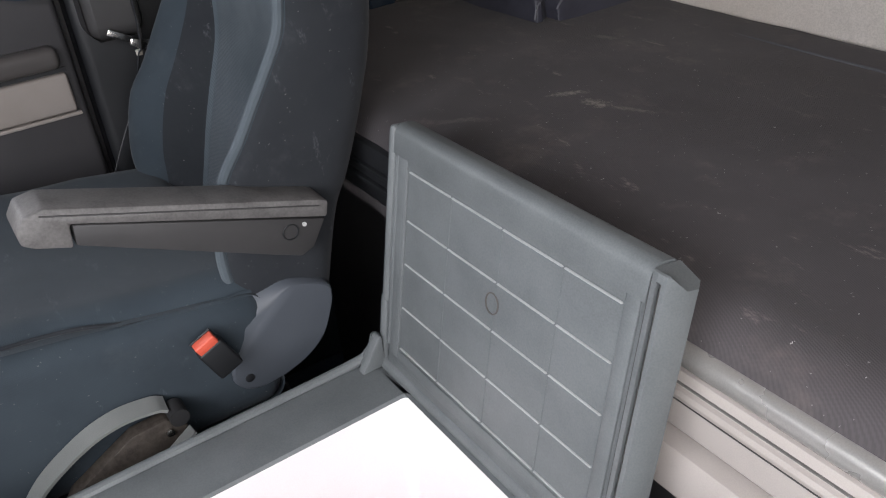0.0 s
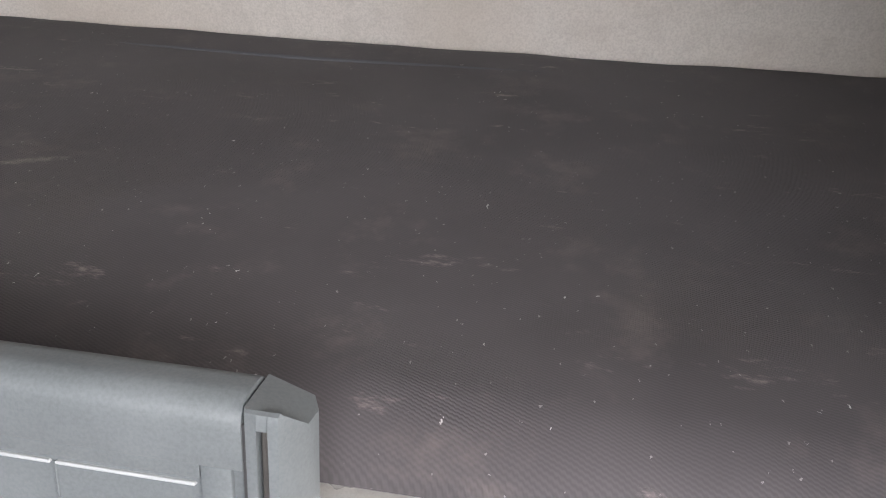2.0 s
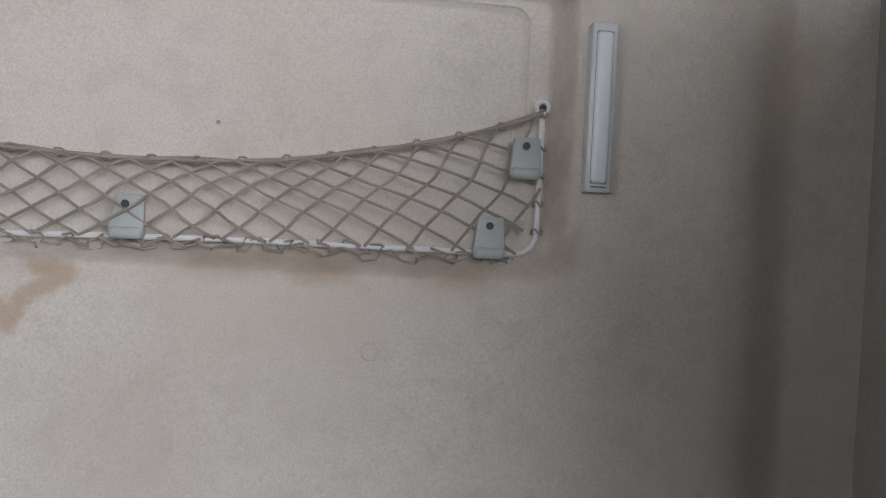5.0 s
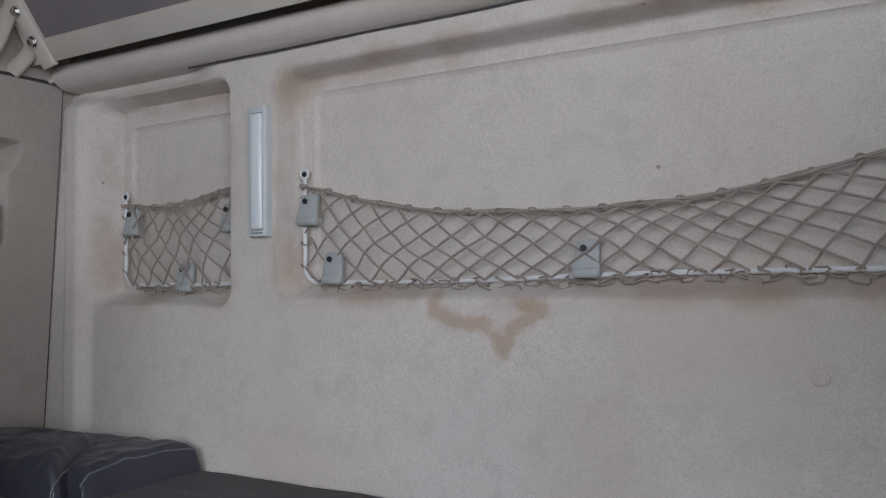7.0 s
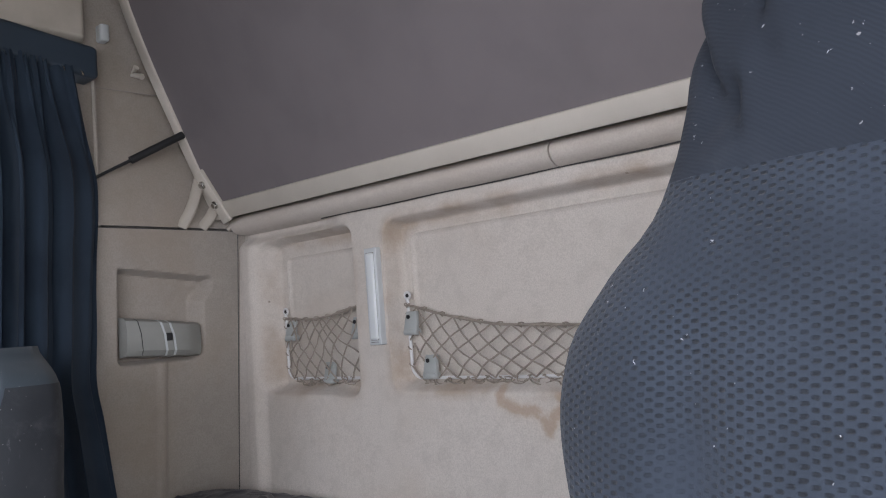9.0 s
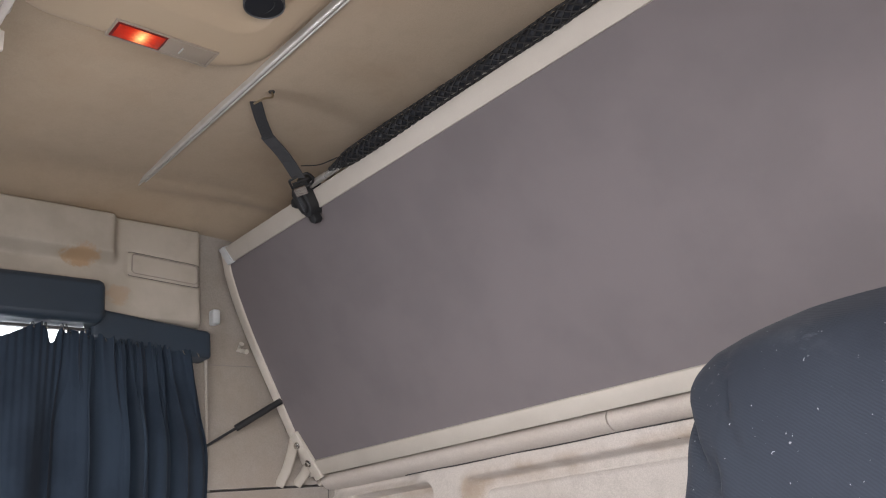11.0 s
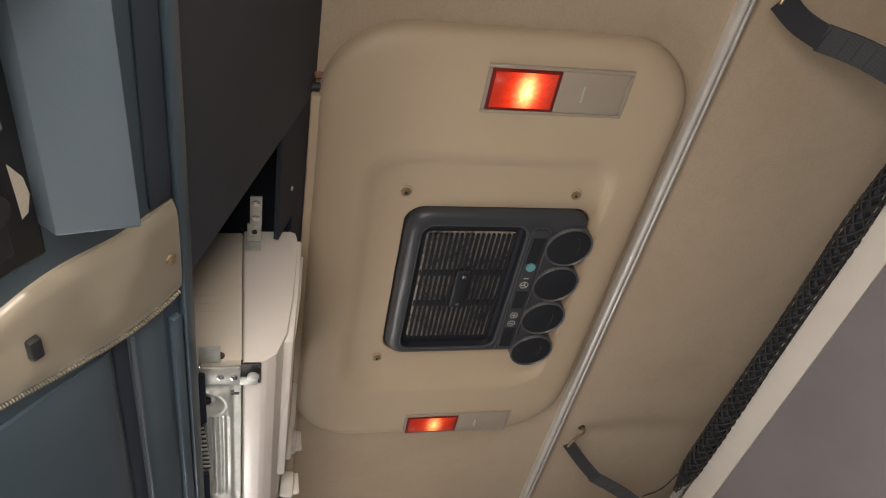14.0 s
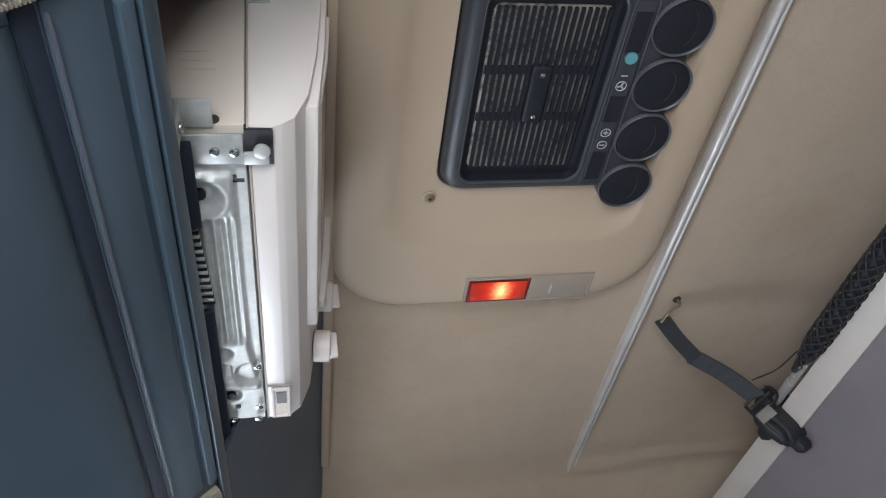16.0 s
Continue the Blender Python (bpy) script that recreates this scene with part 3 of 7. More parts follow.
def part(name, bm, material, parent=None, label="", angle=35, flat=False, origin=(0, 0, 0)):
    me = bpy.data.meshes.new(name)
    bm.transform(Matrix.Translation(-Vector(origin)))
    bm.to_mesh(me)
    bm.free()
    if not flat:
        me.shade_smooth()
        me.set_sharp_from_angle(angle=radians(angle))
    me.materials.append(material)
    ob = new(name, me)
    if parent is not None:
        ob.parent = parent
        top = parent
        shift = Vector()
        while top is not None:
            shift += top.location
            top = top.parent
        ob.location = Vector(origin) - shift
    else:
        ob.location = origin
    if label:
        ob["label"] = label
    return ob


def whole(name, bm, material, label, category, group="", kind="", angle=35):
    return tagged(part(name, bm, material, None, "", angle), label, category, group, kind)


def structure(name, bm, material, label="", angle=35):
    return tagged(part(name, bm, material, None, "", angle), label, "", "", "structure")


def screw(c, axis, r=0.004):
    bm = disc(c, r, 0.003, axis, 14, 0.0008)
    return merge(bm, disc(Vector(c) + Vector(axis).normalized() * 0.0016, r * 0.5, 0.0012, axis, 6))


def step(a, b, x):
    k = min(1.0, max(0.0, (x - a) / (b - a)))
    return k * k * (3 - 2 * k)


def in_rect(x, z, x0, x1, z0, z1, r):
    """How far a point lies inside a rounded rectangle (negative: outside)."""
    qx, qz = abs(x - (x0 + x1) / 2) - (x1 - x0) / 2 + r, abs(z - (z0 + z1) / 2) - (z1 - z0) / 2 + r
    return r - math.hypot(max(qx, 0), max(qz, 0)) - min(max(qx, qz), 0)

# ---- setting ----
# rear wall: one moulded felt sheet with two pressed recesses, a ridge at each end and a thick back
def rear_depth(x, z):
    d = 0.0
    k = in_rect(x, z, 0.604, 1.690, 1.160, 1.560, 0.040)
    edge = 0.014 + 0.016 * step(1.5, 1.62, x) + 0.022 * step(1.26, 1.20, z)
    d += 0.053 * step(0.0, edge, k)
    d += 0.006 * step(0.0, 0.006, in_rect(x, z, 0.645, 1.634, 1.0, 1.522, 0.025)) * step(1.2, 1.24, z)
    k = in_rect(x, z, 0.112, 0.495, 1.150, 1.567, 0.035)
    edge = 0.030 - 0.018 * step(0.34, 0.48, x)
    edge -= (edge - 0.014) * step(1.49, 1.56, z) * step(0.12, 0.22, x)
    d += 0.056 * step(0.0, edge, k)
    d += 0.005 * step(0.0, 0.006, in_rect(x, z, 0.165, 0.60, 1.0, 1.513, 0.02)) * step(1.2, 1.24, z) * step(0.497, 0.49, x)
    d -= 0.020 * step(0.035, 0.06, x) * step(0.125, 0.085, x) * step(1.62, 1.52, z)
    d += 0.022 * step(0.46, 0.36, x) * step(1.555, 1.585, z)
    d -= 0.034 * step(1.76, 1.885, x) ** 1.4
    d += 0.026 * step(1.895, 1.985, x)
    d -= 0.012 * step(0.95, 0.80, z)
    d += 0.003 * math.sin(4.1 * x + 0.7) * math.sin(5.3 * z)
    return d


structure("wall_rear", grid(555, 276, lambda u, v: Vector((-0.06 + 2.22 * u, 2.0 + rear_depth(-0.06 + 2.22 * u, 0.5 + 1.105 * v), 0.5 + 1.105 * v)), (0, 0.16, 0)), M_WALL,
          "beige moulded felt rear wall with pressed recesses", 60)
structure("wall_rear_upper", box((-0.1, 2.03, 1.605), (2.3, 2.16, 2.5)), M_SIDE_SHADED, "beige felt upper rear wall behind the bunk")


# left side wall: felt panel with a recess for a switch unit and a raised crease below it
def left_x(y, z):
    x = 0.028 - 0.085 * max(0.0, 1.6 - z)
    top = 1.506 - 0.10 * max(0.0, y - 1.66)
    k = min(in_rect(y, z, 1.650, 1.893 + 0.024 * step(1.41, 1.455, z), 1.262, 1.60, 0.02), top - z)
    flank = step(1.84, 1.875, y) * step(0.006, 0.03, top - z)
    x -= 0.046 * step(0.0, 0.010 + 0.026 * flank, k)
    if z < 1.27:
        x += 0.010 * step(0.016, 0.004, abs(y - 1.768)) * step(0.85, 1.0, z)
    return x


structure("wall_left", grid(130, 220, lambda u, v: Vector((left_x(1.50 + 0.52 * u, 0.5 + 1.105 * v), 1.50 + 0.52 * u, 0.5 + 1.105 * v)), (-0.14, 0, 0)), M_SIDE_SHADED,
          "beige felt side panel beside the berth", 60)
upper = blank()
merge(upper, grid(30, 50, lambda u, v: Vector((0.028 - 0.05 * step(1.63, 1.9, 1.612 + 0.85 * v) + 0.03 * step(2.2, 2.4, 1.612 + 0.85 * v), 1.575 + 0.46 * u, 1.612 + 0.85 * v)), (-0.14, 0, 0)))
structure("wall_left_upper", upper, M_SIDE_SHADED, "beige felt upper side panel behind the bunk's end", 60)
structure("trim_seam", box((0.02, 1.50, 1.6050), (0.0290, 2.0, 1.6066)), M_ARM_D, "dark seam between side panels")
structure("trim_seam_2", tube([(0.0, 1.62, 1.965), (0.01, 1.80, 1.965)], 0.0014, 6), M_DOORPANEL, "pale seam in the side panel")
ribs = blank()
for y0, h in ((1.845, 0.13), (1.905, 0.09), (1.985, 0.05)):
    merge(ribs, tube(smooth_line([(0.028, y0 - 0.02, 1.612), (0.05, y0, 1.612 + h * 0.4), (0.045, y0 + 0.03, 1.612 + h), (0.02, y0 + 0.045, 1.612 + h + 0.02)], 5), 0.015, 12, flat=0.55))
structure("trim_ribs", ribs, M_CREAM, "cream ribs under the bunk's hinge")

# pressed edges inside the two recesses, and the dark seam in the corner
def pressed(x0, x1, z0, z1, r):
    line = [(x0, z0)] + [(x0 + r - r * math.cos(a), z1 - r + r * math.sin(a)) for a in (radians(15 * k) for k in range(7))] + [(x1 - r + r * math.sin(a), z1 - r + r * math.cos(a)) for a in (radians(15 * k) for k in range(7))] + [(x1, z0)]
    pts = []
    for (ax, az), (bx, bz) in zip(line, line[1:]):
        n = max(1, int(math.hypot(bx - ax, bz - az) / 0.02))
        pts += [(ax + (bx - ax) * k / n, az + (bz - az) * k / n) for k in range(n)]
    return tube([(x, 2.0005 + rear_depth(x, z), z) for x, z in pts + [line[-1]]], 0.0030, 6)
structure("trim_pressed_edge_1", pressed(0.643, 1.636, 1.30, 1.524, 0.025), M_WALL, "pressed edge in the felt recess")
structure("trim_pressed_edge_2", pressed(0.163, 0.484, 1.30, 1.515, 0.02), M_WALL, "pressed edge in the felt recess")
structure("trim_corner_seam", tube([(0.034 - 0.085 * (1.6 - z), 1.993, z) for z in (0.87, 1.0, 1.2, 1.4, 1.5, 1.60)], 0.0011, 6), M_ARM_D, "dark seam in the corner")

# cornice roll along the rear wall, in two lengths with a joint
def cornice(x0, x1):
    prof = [(2.06, 1.592)] + [(2.012 + 0.054 * math.cos(a), 1.619 + 0.031 * math.sin(a)) for a in [radians(k) for k in range(240, 82, -12)]] + [(2.06, 1.650)]
    return prism(prof, x0, x1)


structure("trim_cornice_1", cornice(0.05, 1.107), M_CORNICE, "cream cornice roll below the folded bunk", 50)
structure("trim_cornice_2", cornice(1.111, 2.12), M_CORNICE, "cream cornice roll below the folded bunk", 50)
structure("trim_cornice_seam", tube([(0.40 + 0.1 * k, 1.9925, 1.5905 + 0.001 * math.sin(2 * k)) for k in range(18)], 0.0015, 6), M_ARM_D, "dark seam under the cornice roll")

# left front: window wall with an opening behind the curtain, door panel below
structure("wall_left_front", merge(box((-0.16, -0.3, 0.0), (-0.03, 1.5, 1.08)), box((-0.16, -0.3, 2.11), (-0.095, 1.62, 2.5)), box((-0.16, -0.3, 1.08), (-0.03, 0.1, 2.11)), box((-0.16, 1.36, 1.08), (-0.03, 1.5, 2.11))), M_DOORDARK)
pane = structure("window_1", box((-0.115, 0.1, 1.08), (-0.108, 1.36, 2.11)), surface("side_glass", (0.9, 0.95, 0.95), (0.9, 0.95, 0.95), rough=0.02, bumps=0.0))
bright, bt_, bp_ = nodes_of("overcast_sky_glow")
bp_.inputs["Emission Color"].default_value, bp_.inputs["Emission Strength"].default_value = (0.95, 0.98, 1.0, 1), 3.0
structure("backdrop", box((-0.62, -0.1, 0.95), (-0.60, 1.55, 2.35)), bright)
pane.visible_shadow = False
pane.data.materials[0].node_tree.nodes["Principled BSDF"].inputs["Transmission Weight"].default_value = 1.0
structure("wall_right_rear", grid(20, 60, lambda u, v: Vector((2.07 + 0.02 * math.sin(3 * v) + 0.19 * step(1.58, 1.70, 0.3 + 2.2 * v), 1.42 + 0.7 * u, 0.3 + 2.2 * v)), (0.2, 0, 0)), M_SIDE_SHADED, "beige felt side panel beside the berth", 60)
# box from x 1.90 is an unseen extension added to shade the rear corner
structure("wall_right_front", merge(box((2.30, -0.3, 0.0), (2.40, 1.45, 0.45)), box((2.30, -0.3, 2.15), (2.40, 1.45, 2.5)), box((2.30, 1.15, 0.45), (2.40, 1.45, 2.15)), box((2.30, -0.3, 0.45), (2.40, -0.08, 2.15)), box((2.09, 1.40, 0.0), (2.40, 1.45, 1.6)), box((1.90, 1.40, 0.89), (2.0895, 1.45, 1.5995)), box((2.28, 1.40, 1.6), (2.40, 1.45, 2.5))), M_DOORDARK)
structure("wall_front", merge(box((-0.16, -0.36, 0.0), (2.40, -0.30, 1.08)), box((-0.16, -0.36, 1.92), (2.40, -0.30, 2.5))), M_DOORDARK)
structure("floor", grid(24, 24, lambda u, v: Vector((-0.16 + 2.56 * u, -0.36 + 2.55 * v, 0.004 * noise.noise(Vector((9 * u, 9 * v, 0))))), (0, 0, -0.08)), M_FLOOR, "dark navy carpet floor")
structure("dashboard", cushion((-0.03, -0.30, 0.75), (2.30, 0.08, 1.05), 0.05), M_DOORDARK, "dark dashboard under the windscreen")


# roof lining: flat cloth, stepping down to the left wall
def roof_z(x, y):
    z = 2.425 - 0.007 * step(0.36, 0.27, x) - 0.050 * step(0.20, 0.02, x) - 0.03 * step(1.55, 1.95, y) * step(0.5, 0.2, x)
    z += 0.0025 * noise.noise(Vector((6 * x, 6 * y, 3)))
    z -= 0.012 * math.exp(-((x - 0.17 - 0.1 * (y - 1.3)) / 0.018) ** 2) * step(1.25, 1.4, y)
    return z


structure("ceiling", grid(120, 110, lambda u, v: Vector((-0.16 + 2.56 * u, -0.36 + 2.5 * v, roof_z(-0.16 + 2.56 * u, -0.36 + 2.5 * v))), (0, 0, 0.08)), M_ROOF, "tan cloth roof lining", 60)
rail = thing("roof_rail", (1.15, 1.355, 2.41), "aluminium rail across the tan cloth roof", "rail")
part("rail_channel", prism([(1.338, 2.428), (1.338, 2.417)] + [(1.3435 - 0.0055 * math.cos(a), 2.414 - 0.0065 * math.sin(a)) for a in (radians(22.5 * k) for k in range(9))] + [(1.3500, 2.4150)] + [(1.3535 - 0.0030 * math.cos(a), 2.4135 - 0.0035 * math.sin(a)) for a in (radians(30 * k) for k in range(7))] + [(1.3575, 2.428)], 0.165, 2.28), M_ALU, rail)
# dark strip added for the rail's shadow line on the roof
part("rail_shade_line", prism([(1.3574, 2.420), (1.3585, 2.4165), (1.3605, 2.420)], 0.185, 2.28), M_ARM_D, rail)

# bed board, base and rails in front of the berth
board = thing("bed_board", (1.3, 1.26, 0.0), "cream bed front board with a metal lip under the mattress", "bed base")
part("upper_lip", prism([(1.240, 0.800), (1.2315, 0.8025)] + [(1.2335 + 0.0145 * math.cos(radians(a)), 0.8155 + 0.0145 * math.sin(radians(a))) for a in range(250, 80, -14)] + [(1.246, 0.830), (1.27, 0.83), (1.27, 0.80)], 0.785, 2.05), M_LIPB, board)
part("board_face", prism([(1.236, 0.800), (1.226, 0.797), (1.222, 0.789), (1.222, 0.73), (1.228, 0.722), (1.27, 0.722), (1.27, 0.80)], 0.785, 2.05), M_RAIL, board)
# dark strips on the face stand in for shade above and below the bead
part("groove_shade_strip", box((0.785, 1.2195, 0.7868), (2.05, 1.2225, 0.7882)), M_ARM, board)
part("bead", prism([(1.2245, 0.7835), (1.2175, 0.7815), (1.2155, 0.776), (1.2175, 0.770), (1.2245, 0.768)], 0.785, 2.05), M_RAIL, board)
part("shadow_gap", box((0.785, 1.2195, 0.7655), (2.05, 1.2225, 0.7675)), M_ARM_D, board)
part("lower_rail", prism([(1.232, 0.716), (1.212, 0.712), (1.206, 0.70), (1.208, 0.655), (1.216, 0.645), (1.27, 0.645), (1.27, 0.716)], 0.785, 2.05), M_RAIL, board)
part("base_panel", box((0.1, 1.34, 0.0), (2.05, 1.37, 0.72)), M_DOORDARK, board)
part("end_cap", merge(box((0.50, 1.222, 0.745), (0.70, 1.30, 0.838), 0.008), box((0.515, 1.215, 0.798), (0.72, 1.224, 0.806), 0.002), box((0.515, 1.215, 0.775), (0.72, 1.224, 0.783), 0.002), disc((0.52, 1.218, 0.815), 0.004, 0.01, (0, 1, 0))), M_BLACK, board, "black ribbed end cap")
part("tray", box((0.02, 1.31, 0.70), (2.05, 1.985, 0.742)), M_BLACK, board)
part("support_tube", merge(tube([(1.20, 1.28, 0.61), (1.30, 1.28, 0.61)], 0.026, 20), tube([(1.22, 1.28, 0.61), (1.228, 1.28, 0.61)], 0.031, 20)), M_BLACK, board, "black plastic tube end with a steel ring")
part("ring", tube([(1.205, 1.28, 0.61), (1.209, 1.28, 0.61)], 0.029, 20), M_STEEL, board)


# mattress: one soft slab, narrower behind the seats
def mattress():
    def f(u, v):
        x = 0.035 + 2.03 * u
        front = 1.232 + 0.16 * step(1.80, 1.98, x)
        back = 2.005 + 0.03 * step(1.90, 2.02, x)
        s = v * 2.0
        if s < 0.35:
            k = s / 0.35
            a = radians(180 - 90 * k)
            y, z = front + 0.06 + 0.06 * math.cos(a), 0.829 + 0.041 * math.sin(a)
        elif s > 1.75:
            k = (s - 1.75) / 0.25
            a = radians(90 - 90 * k)
            y, z = back - 0.05 + 0.05 * math.cos(a), 0.841 + 0.030 * math.sin(a)
        else:
            k = (s - 0.35) / 1.4
            y, z = front + 0.06 + (back - 0.05 - front - 0.06) * k, 0.870 + 0.001 * k
        z -= 0.005 * math.sin(math.pi * min(1, max(0, (x - 0.1) / 1.9))) * step(1.30, 1.55, y)
        z += 0.004 * noise.noise(Vector((4 * x, 5 * y, 0))) + 0.0014 * noise.noise(Vector((13 * x, 16 * y, 5)))
        z += 0.0022 * math.sin(70 * (x + 0.35 * y)) * step(0.1, 0.35, noise.noise(Vector((2.2 * x, 2.2 * y, 8))) + 0.25) * step(1.45, 1.25, y)
        z -= 0.05 * step(0.06, 0.0, u) ** 2 * 0.3
        z += 0.010 * math.exp(-((x - 1.89) / 0.10) ** 2) * step(1.80, 1.96, y) - 0.028 * step(1.93, 2.02, x) * step(1.80, 1.95, y)
        return Vector((x, y, z))
    return grid(240, 130, f, (0, 0, -0.11))


bed = thing("mattress", (1.05, 1.6, 0.742), "charcoal twill berth mattress with dust and lint", "mattress")
part("cover", mattress(), M_MATTRESS, bed, "", 70)
part("piping", tube([(x, 1.896 - 0.005 * math.sin(3 * x), 0.8675 - 0.005 * math.sin(math.pi * min(1, (x - 0.1) / 1.9)) + 0.0025 * noise.noise(Vector((4 * x, 9.7, 0)))) for x in [0.5 + 0.03 * k for k in range(36)]], 0.0050, 8, [0.0006 + 0.0042 * math.sin(math.pi * k / 35) ** 0.5 for k in range(36)]), M_PIPING, bed, "faded grey piping")

# ---- rear wall fittings ----
def net_grid(x0, x1, top, bottom, n_top, lean, bulge, y0, seed):
    """Two families of slanting cords between a sagging top cord and the bottom wire."""
    rnd = random.Random(seed)
    bm = blank()
    width = x1 - x0
    for fam in (1, -1):
        for i in range(-2 * lean, n_top + 2 * lean + 1):
            pts = []
            for k in range(13):
                v = k / 12
                skew = step(0.55, 0.95, i / n_top)
                u = (i + fam * lean * (1 - 0.35 * skew if fam > 0 else 1 + 0.9 * skew) * (v - 0.5)) / n_top
                if not 0.0 <= u <= 1.0:
                    continue
                x = x0 + width * u
                zb, zt = bottom(x), top(x)
                z = zb + (zt - zb) * v
                sway = (0.006 * math.sin(11 * u + 5 * v + fam) + 0.007 * noise.noise(Vector((23 * u, 3.5 * v, 2.1 * fam + seed)))) * math.sin(math.pi * v)
                y = y0 - bulge * math.sin(math.pi * v) * min(1, 6 * u, 6 * (1 - u)) - 0.0015 * fam * math.sin(math.pi * v * 5 + i)
                pts.append((x + sway, y, z + 0.004 * math.sin(9 * u + 2 * fam) * math.sin(math.pi * v)))
            if len(pts) > 2:
                merge(bm, tube(pts, 0.0018 + 0.0003 * rnd.random(), 6))
    return bm


def lashing(x0, x1, z, y, turns, r, seed, sag=0.006):
    """Cord wound loosely round the bottom wire."""
    rnd = random.Random(seed)
    pts, n = [], turns * 8
    for k in range(n + 1):
        u = k / n
        a = 2 * math.pi * turns * u
        pts.append((x0 + (x1 - x0) * u + 0.006 * math.cos(2.3 * a), y - 0.006 + 0.006 * math.cos(a), z(x0 + (x1 - x0) * u) - 0.002 + 0.007 * math.sin(a) - sag * abs(math.sin(7 * u + seed)) + 0.002 * rnd.random()))
    return tube(pts, r, 6)


def holder(c, up):
    """A tapered plastic plate that folds round the wire, at c on the wall."""
    x, y, z = c
    plate = box((x - 0.021, y - 0.015, z - 0.027), (x + 0.021, y - 0.005, z + 0.021), 0.003, 2)
    for v in plate.verts:
        v.co.x += (0.006 if v.co.x < x else -0.002) * step(z - 0.01, z + 0.021, v.co.z)
        v.co.y += 0.006 * step(z - 0.02, z + 0.021, v.co.z)
    return merge(plate, box((x - 0.020, y - 0.019, z - 0.033), (x + 0.020, y + 0.006, z - 0.018), 0.006, 3))


def storage_net(label, x0, x1, top, bottom, zl, zr, y, holders, n_top, seed, right_wire=True):
    th = thing("storage_net", ((x0 + x1) / 2, y, bottom(x0)), label, "storage net", "storage nets on the rear wall")
    r = 0.028
    wire = [(x0, y, zl), (x0, y, bottom(x0) + r)] + [(x0 + r - r * math.cos(a), y, bottom(x0) + r - r * math.sin(a)) for a in (radians(25 * k) for k in range(1, 4))] + [(x0 + r, y, bottom(x0))]
    n = 8
    wire += [(x0 + r + (x1 - x0 - 2 * r) * k / n, y, bottom(x0 + r + (x1 - x0 - 2 * r) * k / n)) for k in range(1, n)]
    wire += [(x1 - r, y, bottom(x1))] + [(x1 - r + r * math.sin(a), y, bottom(x1) + r - r * math.cos(a)) for a in (radians(25 * k) for k in range(1, 4))] + [(x1, y, bottom(x1) + r), (x1, y, zr)]
    part("wire_frame", tube(wire, 0.0038, 10), M_WIRE, th, "white coated wire")
    for ex, ez in ((x0, zl), (x1, zr)):
        eye = part("eyelet", tube([(ex + 0.008 * math.cos(a), y, ez + 0.008 + 0.008 * math.sin(a)) for a in (2 * math.pi * k / 14 for k in range(15))], 0.003, 8), M_WIRE, th)
        part("screw", screw((ex, y - 0.001, ez + 0.008), (0, -1, 0), 0.0045), M_BLACK, eye)
    xs = [x0 + (x1 - x0) * k / 40 for k in range(41)]
    part("top_cord", merge(tube([(x, y - 0.004, top(x)) for x in xs], 0.0026, 8), tube([(x, y - 0.005 - 0.003 * math.sin(30 * x), top(x) + 0.001 + 0.003 * math.cos(31 * x)) for x in xs], 0.0013, 6)), M_CORD, th)
    knots = blank()
    for k in range(n_top + 1):
        x = x0 + (x1 - x0) * k / n_top
        merge(knots, tube([(x + 0.006 * math.cos(a), y - 0.004 + 0.004 * math.sin(2 * a), top(x) + 0.005 * math.sin(a)) for a in (radians(40 * j) for j in range(9))], 0.0015, 5))
    for k in range(4):
        for ex in (x0, x1):
            z = bottom(ex) + 0.03 + (min(zl, zr) - bottom(ex) - 0.05) * k / 3.4
            merge(knots, tube([(ex + 0.007 * math.cos(a), y + 0.006 * math.sin(a), z + 0.004 * math.sin(2 * a)) for a in (radians(40 * j) for j in range(9))], 0.0016, 5))
    tagged(part("knotting", knots, M_CORD, th), kind="stuff")
    part("netting", net_grid(x0 + 0.006, x1 - 0.006, top, bottom, n_top, 3, 0.016, y - 0.004, seed), M_CORD, th)
    part("lashing", merge(lashing(x0 + 0.03, x1 - 0.03, bottom, y, max(4, int(26 * (x1 - x0))), 0.0016, seed), lashing(x0 + 0.05, x1 - 0.04, bottom, y - 0.002, max(3, int(17 * (x1 - x0))), 0.0015, seed + 1, 0.010)), M_CORD, th)
    for c in holders:
        h = part("holder", holder(c, 1), M_HOLD, th, "pale grey plastic clip")
        part("hole", disc((c[0] - 0.001, c[1] - 0.0165, c[2] + 0.009), 0.0048, 0.002, (0, 1, 0), 14), M_BLACK, h)
    return th


def curve_of(knots):
    xs, zs = [k[0] for k in knots], [k[1] for k in knots]
    def f(x):
        for i in range(len(xs) - 1):
            if x <= xs[i + 1] or i == len(xs) - 2:
                u = (x - xs[i]) / (xs[i + 1] - xs[i])
                m0 = (zs[i + 1] - zs[max(i - 1, 0)]) / (xs[i + 1] - xs[max(i - 1, 0)])
                m1 = (zs[min(i + 2, len(xs) - 1)] - zs[i]) / (xs[min(i + 2, len(xs) - 1)] - xs[i])
                h = xs[i + 1] - xs[i]
                return (2 * u ** 3 - 3 * u ** 2 + 1) * zs[i] + (u ** 3 - 2 * u ** 2 + u) * h * m0 + (-2 * u ** 3 + 3 * u ** 2) * zs[i + 1] + (u ** 3 - u ** 2) * h * m1
    return f


